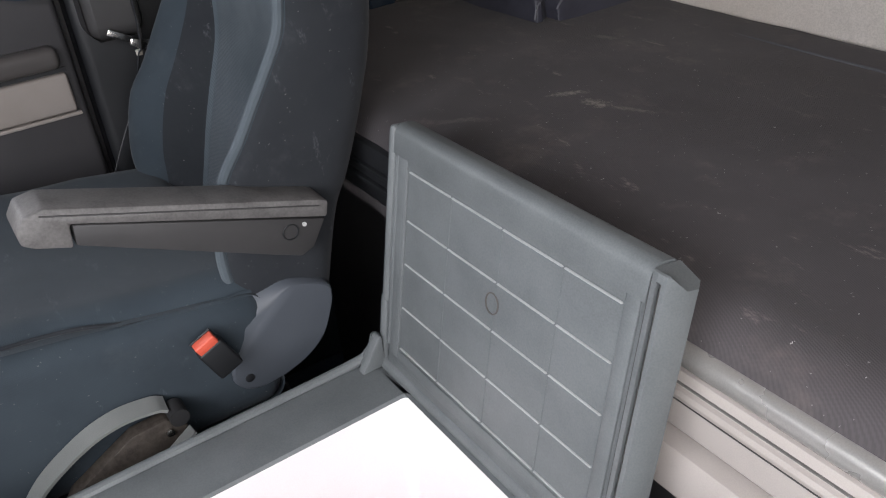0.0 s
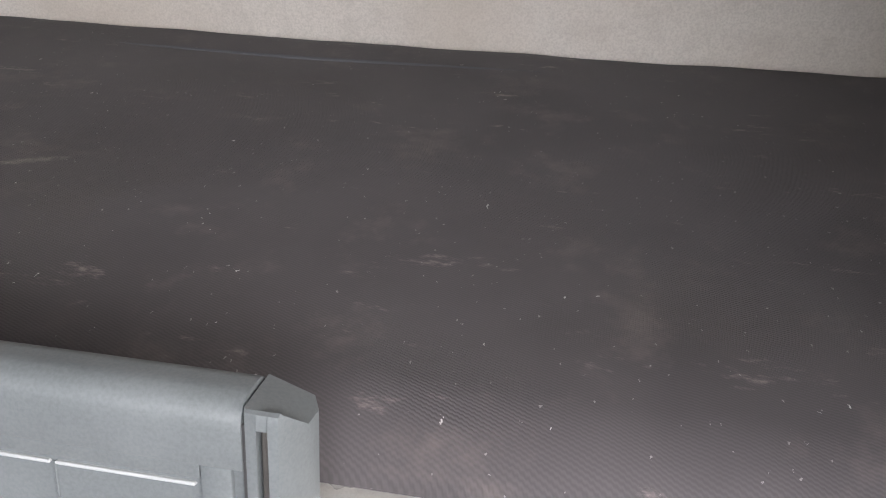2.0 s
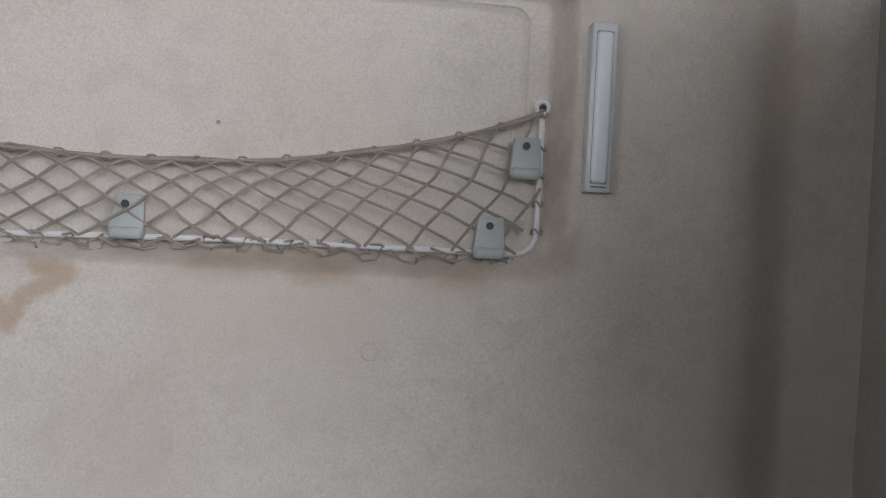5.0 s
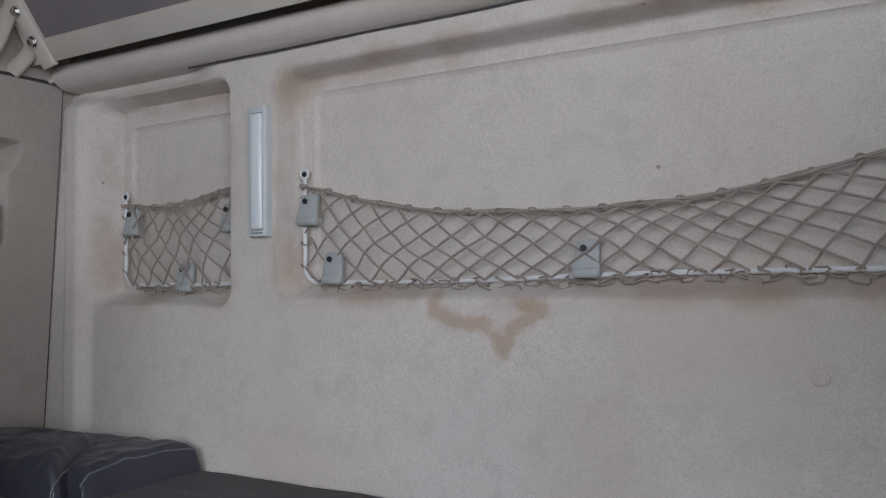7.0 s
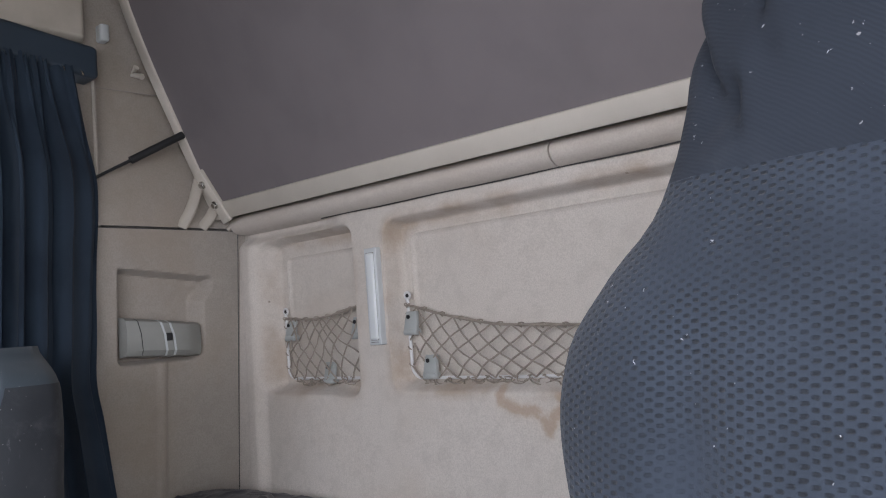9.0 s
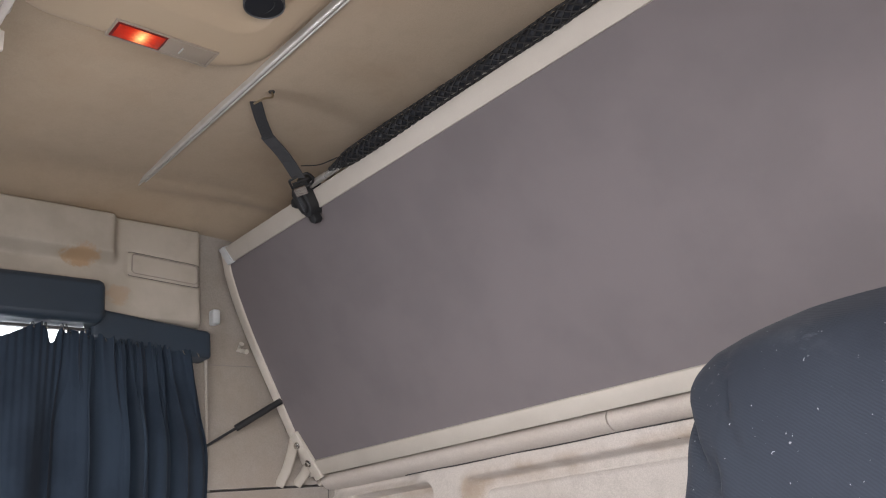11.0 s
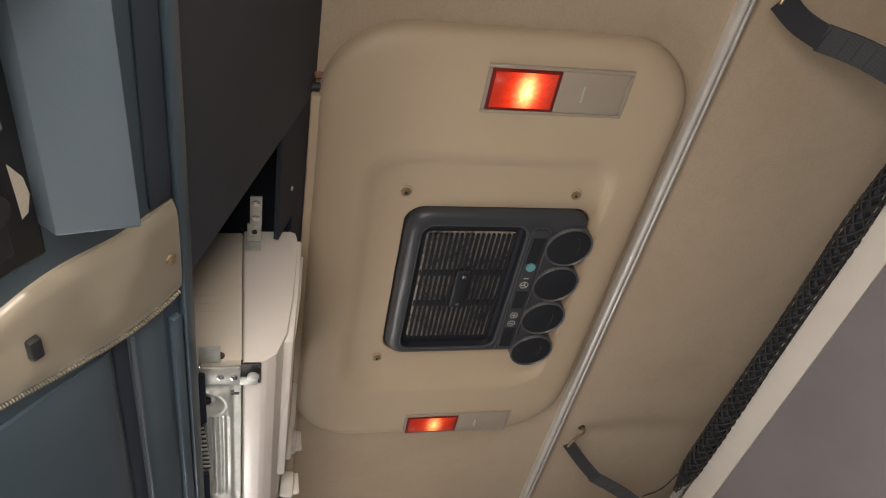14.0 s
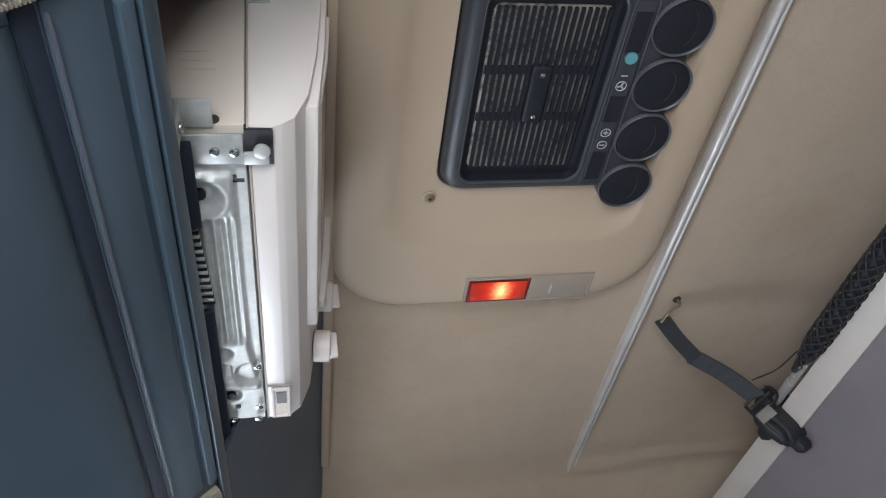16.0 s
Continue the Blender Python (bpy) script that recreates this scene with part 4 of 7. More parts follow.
NET_TOP = curve_of([(0.634, 1.358), (0.666, 1.352), (0.76, 1.327), (0.868, 1.306), (0.962, 1.297), (1.059, 1.2925), (1.175, 1.2915), (1.29, 1.297), (1.398, 1.312), (1.499, 1.334), (1.594, 1.360), (1.652, 1.382)])
storage_net("wide grey cord storage net with wire frame and pale clips", 0.636, 1.652, NET_TOP, lambda x: 1.1915 + 0.0075 * step(0.9, 1.3, x), 1.372, 1.382, 2.036,
            [(0.703, 2.034, 1.222), (1.147, 2.034, 1.226), (1.588, 2.034, 1.224), (0.652, 2.034, 1.322), (1.630, 2.034, 1.328)], 19, 4)
NET2_TOP = curve_of([(0.174, 1.350), (0.28, 1.345), (0.38, 1.352), (0.49, 1.372)])
storage_net("narrow grey cord storage net with wire frame beside a strip lamp", 0.174, 0.484, NET2_TOP, lambda x: 1.192, 1.362, 1.368, 2.036,
            [(0.345, 2.042, 1.212), (0.196, 2.042, 1.324), (0.460, 2.042, 1.320)], 7, 9)


def strip_lamp(x, z0, z1, w):
    th = thing("strip_lamp", (x, 1.99, z0), "switched-off white strip lamp upright on the felt wall", "lamp", "strip lamps on the rear wall")
    part("housing", box((x - w / 2, 1.984, z0), (x + w / 2, 2.012, z1), 0.0025, 3), M_CLIP, th)
    part("diffuser", box((x - w * 0.32, 1.979, z0 + 0.012), (x + w * 0.32, 1.99, z1 - 0.012), 0.005, 3), M_STRIP, th, "white frosted diffuser")
    part("gap", box((x - w * 0.335, 1.9835, z0 + 0.0105), (x + w * 0.335, 1.985, z1 - 0.0105), 0.0005, 1), M_POD, th)
    part("end_line", box((x - w * 0.3, 1.982, z0 + 0.006), (x + w * 0.3, 1.985, z0 + 0.0075)), M_ARM, th)
    return th


strip_lamp(0.574, 1.272, 1.497, 0.040)
strip_lamp(1.714, 1.281, 1.493, 0.033)
whole("wall_stud", disc((1.443, 2.0, 1.071), 0.011, 0.008, (0, 1, 0), 20, 0.003), M_WALL, "felt-covered stud on the beige rear wall", "stud")

# switch unit on the left side panel
pod = thing("switch_unit", (0.02, 1.757, 1.283), "grey-green plastic switch unit in a side panel recess", "switch unit")
body = blank()
prof = [(0.0, 0.0), (0.030, 0.004), (0.040, 0.018), (0.043, 0.060), (0.036, 0.092), (0.020, 0.100), (0.0, 0.100)]
def pod_section(y):
    k = (y - 1.660) / 0.214
    d = 0.75 + 0.30 * math.sin(math.pi * min(1, 0.15 + 0.75 * k)) - 0.35 * step(0.75, 1.0, k)
    return [Vector((-0.012 + 1.25 * px * d, y, 1.283 - 0.012 * k + pz * (1.0 - 0.12 * k))) for px, pz in prof]
rows = [[body.verts.new(p) for p in pod_section(1.660 + 0.214 * i / 12)] for i in range(13)]
for a, b in zip(rows, rows[1:]):
    for j in range(len(prof) - 1):
        body.faces.new((a[j], a[j + 1], b[j + 1], b[j]))
body.faces.new(rows[0][::-1]); body.faces.new(rows[-1])
bmesh.ops.recalc_face_normals(body, faces=body.faces[:])
part("body", body, M_POD, pod)
def pod_strip(y0, y1, grow, slant=0.0):
    bm = blank()
    rows = [[bm.verts.new(p + Vector((grow, -slant * (p.z - 1.333), 0.4 * grow if p.z > 1.33 else -0.4 * grow))) for p in pod_section(y0 + (y1 - y0) * i / 3)] for i in range(4)]
    for a, b in zip(rows, rows[1:]):
        for j in range(len(prof) - 1):
            bm.faces.new((a[j], a[j + 1], b[j + 1], b[j]))
    bm.faces.new(rows[0][::-1]); bm.faces.new(rows[-1])
    bmesh.ops.recalc_face_normals(bm, faces=bm.faces[:])
    return bm
part("band", pod_strip(1.752, 1.757, 0.002, 0.16), M_CLIP, pod)
part("band", pod_strip(1.776, 1.781, 0.002, 0.16), M_CLIP, pod)
part("flap_gap", pod_strip(1.6935, 1.695, 0.0009, 0.12), M_BLACK, pod)
px_ = max(p.x for p in pod_section(1.766))
part("switch", box((px_ - 0.006, 1.758, 1.318), (px_ + 0.002, 1.775, 1.338), 0.002), M_BLACK, pod, "black rocker switch")

# ---- folded upper bunk ----
BY0, BZ0, BY1, BZ1 = 1.607, 2.276, 1.925, 1.632
BL = math.hypot(BY1 - BY0, BZ1 - BZ0)
BD = Vector((0, (BY1 - BY0) / BL, (BZ1 - BZ0) / BL))
BN = Vector((0, BD.z, -BD.y))
def on_bunk(x, v, out=0.0):
    """A place on the bunk's underside: v metres below its upper edge, out metres towards the cab."""
    return Vector((x, BY0, BZ0)) + BD * v + BN * out


BUNK_EDGE = curve_of([(0.0, 0.121), (0.089, 0.079), (0.266, 0.050), (0.449, 0.040), (0.578, 0.034), (0.718, 0.036)])
def bunk_left(v):
    return BUNK_EDGE(v)


bunk = thing("folded_bunk", (1.08, 1.9, 1.62), "folded-up upper bunk with white frame and grey-mauve underside", "bunk bed")
X1 = 2.062
def slab(points, t0, t1, bev=0.003):
    bm = blank()
    a = [bm.verts.new(on_bunk(x, v, t1)) for x, v in points]
    b = [bm.verts.new(on_bunk(x, v, t0)) for x, v in points]
    n = len(points)
    for i in range(n):
        bm.faces.new((a[i], a[(i + 1) % n], b[(i + 1) % n], b[i]))
    bm.faces.new(a); bm.faces.new(b[::-1])
    bmesh.ops.recalc_face_normals(bm, faces=bm.faces[:])
    if bev:
        bmesh.ops.bevel(bm, geom=bm.edges[:], offset=bev, segments=2, profile=0.5, affect="EDGES")
    return bm


vs = [BL * k / 10 for k in range(11)]
left_out = [(bunk_left(v), v) for v in vs]
left_in = [(bunk_left(v) + 0.034, v) for v in vs]
part("underside", slab([(bunk_left(v) + 0.02, v) for v in [0.02 + (BL - 0.04) * k / 10 for k in range(11)]] + [(X1 - 0.02, BL - 0.02), (X1 - 0.02, 0.02)], -0.03, -0.004, 0), M_BUNK, bunk, "grey-mauve cloth underside")
part("frame_top", slab([(0.148, 0.0), (X1, 0.0), (X1, 0.048), (0.160, 0.048)], -0.03, 0.004), M_FRAME, bunk)
part("frame_bottom", slab([(bunk_left(BL - 0.046) + 0.035, BL - 0.046), (X1, BL - 0.040), (X1, BL), (bunk_left(BL) + 0.035, BL)], -0.03, 0.004), M_FRAME, bunk)
part("frame_left", slab(left_out + left_in[::-1], -0.03, 0.002, 0.002), M_FRAME, bunk)
part("frame_right", slab([(X1 + 0.001, 0.0), (X1 + 0.03, 0.0), (X1 + 0.03, BL), (X1 + 0.001, BL)], -0.03, 0.002), M_FRAME, bunk)
part("corner_cap", slab([(0.118, -0.004), (0.150, -0.004), (0.160, 0.050), (0.128, 0.050)], -0.034, 0.006), M_CLIP, bunk, "pale plastic corner cap")
hinge = part("hinge_plate", slab([(0.045, BL - 0.135), (0.082, BL - 0.145), (0.112, BL + 0.006), (0.075, BL + 0.012)], -0.004, 0.010, 0.003), M_FRAME, bunk)
for bx, bv in ((0.070, BL - 0.105), (0.083, BL - 0.045)):
    part("bolt", merge(disc(on_bunk(bx, bv, 0.012), 0.011, 0.003, BN, 16), disc(on_bunk(bx, bv, 0.017), 0.0075, 0.008, BN, 6, 0.001)), M_STEEL, hinge, "steel hexagon bolt")
part("lug", merge(tube([on_bunk(0.012, 0.272, 0.0), on_bunk(-0.012, 0.285, 0.004), on_bunk(0.025, 0.30, 0.004)], 0.008, 8)), M_FRAME, bunk)
strut = part("gas_strut", merge(tube([(0.02, 1.60, 1.728), (0.045, 1.69, 1.779)], 0.004, 8), tube([(0.043, 1.685, 1.776), (0.075, 1.815, 1.850)], 0.010, 12)), M_BLACK, bunk, "black gas strut")

# straps that hold the bunk to the roof
def roof_strap(hook, mid, low, clip_x):
    th = thing("hold_up_strap", hook, "black webbing strap with buckle hanging from the roof", "strap", "straps holding up the bunk")
    h = Vector(hook)
    part("hook", tube(smooth_line([h + Vector((0.004, 0.012, 0.012)), h + Vector((0.006, 0.012, -0.006)), h + Vector((0.002, -0.004, -0.012)), h + Vector((-0.004, -0.016, -0.020)), h + Vector((-0.018, -0.022, -0.022))], 4), 0.0024, 8), M_BRASS, th, "tarnished brass hook")
    part("hook_plate", disc(h + Vector((0.004, 0.012, 0.010)), 0.0075, 0.006, (0, 0, 1), 14, 0.001), M_ARM_D, th)
    knee = Vector(mid)
    line = smooth_line([h + Vector((-0.014, -0.020, -0.018)), h.lerp(knee, 0.5) + Vector((-0.012, -0.010, -0.006)), knee], 6)
    part("webbing", ribbon(line, 0.034, 0.003, (1, 0.25, -0.2)), M_WEB, th)
    line = smooth_line([knee + Vector((0, -0.003, 0.004)), knee.lerp(Vector(low), 0.5) + Vector((0.003, 0, 0.004)), low], 6)
    part("webbing_fold", ribbon(line, 0.038, 0.004, (1, 0.25, -0.2)), M_WEB_G, th, "greyed inner webbing")
    for k in (3, 5, 7):
        if k < len(line):
            part("stitching", ribbon([line[k] + Vector((0, -0.0022, -0.0030)), line[k].lerp(line[k + 1], 0.12) + Vector((0, -0.0022, -0.0030))], 0.030, 0.001, (1, 0.25, -0.2)), M_WEB, th)
    lo, clip = Vector(low), on_bunk(clip_x, 0.02, 0.0)
    d = (clip - lo).normalized()
    s = d.cross(Vector((0, 0.4, -0.9))).normalized()
    c = lo + d * 0.014
    loop = [c + s * 0.024 - d * 0.016, c + s * 0.024 + d * 0.020, c - s * 0.024 + d * 0.020, c - s * 0.024 - d * 0.016, c + s * 0.024 - d * 0.016]
    part("buckle", merge(tube(smooth_line(loop, 3), 0.0030, 8), tube([c + s * 0.022, c - s * 0.022], 0.0030, 8)), M_BLACK, th, "black plastic ladder buckle")
    part("tongue", ribbon([lo + d * 0.034 + BN * 0.016, lo + d * 0.062 + BN * 0.020], 0.030, 0.003, s), M_STEEL, th, "bright steel tongue")
    return th


def bunk_clamp(x):
    th = thing("bunk_clamp", on_bunk(x, 0.03, 0.01), "black plastic clamp on the white bunk frame", "clamp", "clamps on the bunk frame")
    m = Matrix(((1, 0, 0), tuple((0, BD.y, BN.y)), tuple((0, BD.z, BN.z)))).to_4x4()
    at = Matrix.Translation(on_bunk(x, 0.0, 0.0)) @ m
    def block(outline_, z0, z1, bev):
        bm = prism(outline_, z0, z1, bev, "z")
        bm.transform(at)
        return bm
    part("jaw", block([(-0.026, -0.018), (-0.004, -0.034), (0.020, -0.028), (0.026, -0.006), (0.024, 0.040), (0.010, 0.062), (-0.014, 0.056), (-0.028, 0.022)], -0.034, 0.032, 0.006), M_BLACK, th, "", 40)
    part("faceplate", block([(-0.016, -0.012), (0.012, -0.020), (0.017, 0.034), (0.006, 0.050), (-0.010, 0.046), (-0.018, 0.018)], 0.028, 0.041, 0.004), M_BLACK, th, "", 40)
    part("ridge", block([(0.001, -0.014), (0.006, -0.015), (0.008, 0.042), (0.003, 0.043)], 0.038, 0.044, 0.001), M_ACGREY, th)
    part("lever", block([(-0.010, 0.050), (0.014, 0.054), (0.016, 0.074), (0.004, 0.082), (-0.010, 0.072)], 0.004, 0.028, 0.004), M_BLACK, th, "", 40)
    part("ear", block([(-0.022, -0.010), (-0.050, -0.004), (-0.060, 0.010), (-0.046, 0.022), (-0.024, 0.026)], 0.002, 0.022, 0.004), M_BLACK, th, "", 40)
    part("collar", tube([on_bunk(x + 0.012, -0.022, 0.004), on_bunk(x + 0.020, -0.024, 0.005), on_bunk(x + 0.034, -0.022, 0.004)], 0.020, 18, [0.024, 0.023, 0.016]), M_BLACK, th)
    return th


roof_strap((0.738, 1.399, 2.415), (0.690, 1.430, 2.332), (0.632, 1.545, 2.283), 0.585)
roof_strap((1.734, 1.401, 2.416), (1.697, 1.428, 2.345), (1.680, 1.522, 2.296), 1.665)
bunk_clamp(0.580)
bunk_clamp(1.662)

# rolled black safety net along the bunk's upper edge
roll = thing("rolled_net", on_bunk(1.12, -0.02, 0.0), "rolled-up black mesh safety net on a steel rod", "safety net")
part("rod", tube([on_bunk(0.60, -0.012, 0.005), on_bunk(1.66, -0.012, 0.005)], 0.0085, 14), M_LIPB, roll, "steel rod")
def roll_r(x):
    return 0.005 + 0.012 * step(0.69, 0.79, x) * step(1.64, 1.40, x) + 0.0018 * math.sin(9 * x)
mesh = blank()
for fam in (1, -1):
    for k in range(6):
        pts = []
        for i in range(141):
            x = 0.70 + 0.90 * i / 140
            a = fam * 46 * x + 2 * math.pi * k / 6
            r = roll_r(x)
            pts.append(on_bunk(x, -0.016 + r * math.cos(a), 0.008 + 0.9 * r * math.sin(a)))
        merge(mesh, tube(pts, 0.0020, 5))
part("mesh", mesh, M_RUBBER, roll)
part("inner_roll", tube([on_bunk(0.70 + 0.90 * i / 40, -0.016, 0.008) for i in range(41)], 0.01, 14, [0.72 * roll_r(0.70 + 0.90 * i / 40) for i in range(41)]), M_GRILLE, roll)
part("end_fold", tube(smooth_line([on_bunk(1.69, -0.012, -0.004), on_bunk(1.74, -0.020, -0.008), on_bunk(1.80, -0.014, -0.012), on_bunk(1.86, 0.002, -0.016)], 6), 0.013, 10, None, 0.6), M_WEB, roll)
part("string", tube(smooth_line([(0.66, 1.535, 2.300), (0.70, 1.56, 2.292), (0.74, 1.585, 2.300)], 4), 0.0014, 5), M_RUBBER, roll)

# ---- roof unit ----
SHX0, SHX1, SHY0, SHY1 = 0.795, 1.645, 0.805, 1.318
roof_unit = thing("roof_unit", (1.22, 1.06, 2.42), "tan moulded roof unit with an air conditioner set in it", "roof unit")
bm = blank()
lv = [(outline(SHX0 + 0.012, SHX1 - 0.012, SHY0 + 0.012, SHY1 - 0.012, 0.107, 12), 2.427), (outline(SHX0 + 0.012, SHX1 - 0.012, SHY0 + 0.012, SHY1 - 0.012, 0.107, 12), 2.4195)]
for k in range(9):
    a = radians(90 * k / 8)
    d = 0.046 * (1 - math.cos(a)) ** 1.6
    lv.append((outline(SHX0 + d, SHX1 - d, SHY0 + d, SHY1 - d, 0.115 - 0.7 * d, 12), 2.4185 - 0.0305 * math.sin(a)))
lv.append((outline(0.935, 1.475, 0.868, 1.252, 0.06, 12), 2.388))
lv.append((outline(0.945, 1.462, 0.876, 1.246, 0.055, 12), 2.3885))
lv.append((outline(0.960, 1.448, 0.889, 1.242, 0.05, 12), 2.396))
lv.append((outline(0.972, 1.437, 0.900, 1.240, 0.045, 12), 2.400))
lv.append((outline(1.0435, 1.3645, 0.942, 1.2345, 0.030, 12), 2.400))
rings = [[bm.verts.new((x, y, z)) for x, y in o] for o, z in lv]
for a, b in zip(rings, rings[1:]):
    for m in range(len(a)):
        bm.faces.new((a[m], a[(m + 1) % len(a)], b[(m + 1) % len(b)], b[m]))
bmesh.ops.recalc_face_normals(bm, faces=bm.faces[:])
bmesh.ops.reverse_faces(bm, faces=bm.faces[:])
part("shroud", bm, M_SHROUD, roof_unit, "", 70)
part("front_trim", box((0.30, 0.796, 2.402), (1.540, 0.811, 2.424), 0.003), M_SHROUD, roof_unit)
for sx, sy in ((1.393, 0.937), (1.393, 1.195), (1.026, 0.937), (1.026, 1.190)):
    dish = part("screw_dish", merge(disc((sx, sy, 2.3985), 0.0098, 0.003, (0, 0, 1), 18, 0.001)), M_SHROUD, roof_unit)
    part("screw", screw((sx, sy, 2.3965), (0, 0, -1), 0.0074), M_BRASS, dish)
    part("screw_slot", disc((sx, sy, 2.3934), 0.0022, 0.001, (0, 0, 1), 4), M_BLACK, dish)
part("cable_end", merge(tube([(1.546, 0.788, 2.414), (1.546, 0.819, 2.412)], 0.0062, 12), tube([(1.546, 0.792, 2.412), (1.546, 0.796, 2.412)], 0.0072, 12), tube([(1.546, 0.810, 2.412), (1.546, 0.814, 2.412)], 0.0072, 12)), M_BLACK, roof_unit, "black cable clip")
for k in range(3):
    part("thread", tube([(1.556 + 0.004 * k, 0.797, 2.420 - 0.002 * k), (1.558 + 0.004 * k, 0.806, 2.416), (1.554 + 0.004 * k, 0.817, 2.419)], 0.0011, 5), M_THREAD, roof_unit, "faded red thread")

ac = thing("air_conditioner", (1.20, 1.09, 2.40), "anthracite roof air conditioner with grille and four round vents", "air conditioner")
part("pan", box((1.064, 0.966, 2.410), (1.340, 1.200, 2.46)), M_BLACK, ac)
def loop_mesh(levels):
    """Rounded outlines joined ring by ring."""
    bm = blank()
    rings = [[bm.verts.new((x, y, z)) for x, y in outline(*r)] for r, z in levels]
    for a, b in zip(rings, rings[1:]):
        for j in range(len(a)):
            bm.faces.new((a[j], a[(j + 1) % len(a)], b[(j + 1) % len(b)], b[j]))
    bmesh.ops.recalc_face_normals(bm, faces=bm.faces[:])
    return bm
part("bezel", loop_mesh([((1.045, 1.363, 0.945, 1.233, 0.034), 2.410), ((1.045, 1.363, 0.945, 1.233, 0.034), 2.398), ((1.0475, 1.3605, 0.9475, 1.2305, 0.032), 2.3905), ((1.052, 1.356, 0.952, 1.226, 0.030), 2.3860), ((1.0585, 1.3490, 0.9585, 1.2195, 0.026), 2.3835),
                         ((1.062, 1.343, 0.966, 1.136, 0.022), 2.3828), ((1.0640, 1.3410, 0.9685, 1.1335, 0.020), 2.3832), ((1.0655, 1.3395, 0.9700, 1.1320, 0.019), 2.3850)]), M_ACGREY, ac, "", 40)
part("grille_well", loop_mesh([((1.0655, 1.3395, 0.9700, 1.1320, 0.019), 2.3850), ((1.068, 1.337, 0.9725, 1.1295, 0.017), 2.3945), ((1.080, 1.320, 0.9795, 1.1225, 0.010), 2.3960), ((1.080, 1.320, 0.9795, 1.1225, 0.010), 2.4060)]), M_GRILLE, ac, "navy-black recessed well", 40)
part("inner_rim", tube([(x, y, 2.3829) for x, y in outline(1.0632, 1.3418, 0.9674, 1.1346, 0.021) + [outline(1.0632, 1.3418, 0.9674, 1.1346, 0.021)[0]]], 0.0006, 6), M_ACRIM, ac)
for k in range(17):
    y = 0.9825 + 0.00825 * k
    for xa, xb in (((1.083, 1.157), (1.241, 1.318)) if 6 < k < 10 else ((1.083, 1.318),)):
        part("slat", box((xa, y, 2.3900), (xb, y + 0.0040, 2.3940)), M_GRILLE, ac, flat=True)
for bx in (1.164, 1.233):
    part("cross_bar", box((bx - 0.006, 0.980, 2.3930), (bx + 0.006, 1.122, 2.3965), 0.001, 1), M_GRILLE, ac)
part("centre_plate", box((1.157, 1.0385, 2.3885), (1.241, 1.0645, 2.3990), 0.004, 3), M_GRILLE, ac)
for sx in (1.168, 1.230):
    part("screw", screw((sx, 1.0515, 2.3880), (0, 0, -1), 0.0036), M_STEEL, ac)
part("filter", box((1.0802, 0.9797, 2.3975), (1.3198, 1.1223, 2.4065)), M_FILTER, ac, "dark filter mat with pale patches")
ctrl = part("control_strip", box((1.0645, 1.1395, 2.3785), (1.336, 1.1655, 2.386), 0.003), M_ACGREY, ac, "dark control strip")
for xa, xb in ((1.268, 1.322), (1.166, 1.206), (1.070, 1.118)):
    part("strip_pane", box((xa, 1.1415, 2.3779), (xb, 1.1625, 2.3795), 0.0006, 1), M_GRILLE, ctrl)
part("button", disc((1.262, 1.152, 2.3765), 0.0078, 0.003, (0, 0, 1), 20), M_TEAL, ctrl, "teal round button")
def icon_ring(x, y, r):
    return tube([(x + r * math.cos(a), y + r * math.sin(a), 2.3772) for a in (2 * math.pi * k / 18 for k in range(19))], 0.0007, 5)
part("fan_mark", merge(icon_ring(1.222, 1.151, 0.0066), *[ribbon([(1.222, 1.151, 2.3772), (1.222 + 0.005 * math.cos(a), 1.151 + 0.005 * math.sin(a), 2.3772)], 0.002, 0.0006, (-math.sin(a), math.cos(a), 0)) for a in (0.3, 2.4, 4.5)]), M_MARK, ctrl)
part("plus_mark", merge(icon_ring(1.150, 1.151, 0.0062), box((1.1465, 1.1503, 2.3766), (1.1535, 1.1517, 2.3776)), box((1.1493, 1.1475, 2.3766), (1.1507, 1.1545, 2.3776))), M_MARK, ctrl)
part("minus_mark", merge(icon_ring(1.130, 1.151, 0.0062), box((1.1293, 1.1475, 2.3766), (1.1307, 1.1545, 2.3776))), M_MARK, ctrl)
part("lamp_mark", box((1.236, 1.147, 2.3766), (1.2375, 1.155, 2.3776)), M_MARK, ctrl)
part("strip_rim", tube(smooth_line([(1.062, 1.136, 2.379), (1.10, 1.1365, 2.377), (1.30, 1.1365, 2.377), (1.338, 1.140, 2.379), (1.342, 1.152, 2.379), (1.336, 1.166, 2.379), (1.30, 1.167, 2.378), (1.07, 1.167, 2.378)], 4), 0.0007, 6), M_ACRIM, ac)
part("vent_strip", merge(box((1.046, 1.168, 2.384), (1.352, 1.214, 2.400), 0.006)), M_ACGREY, ac)
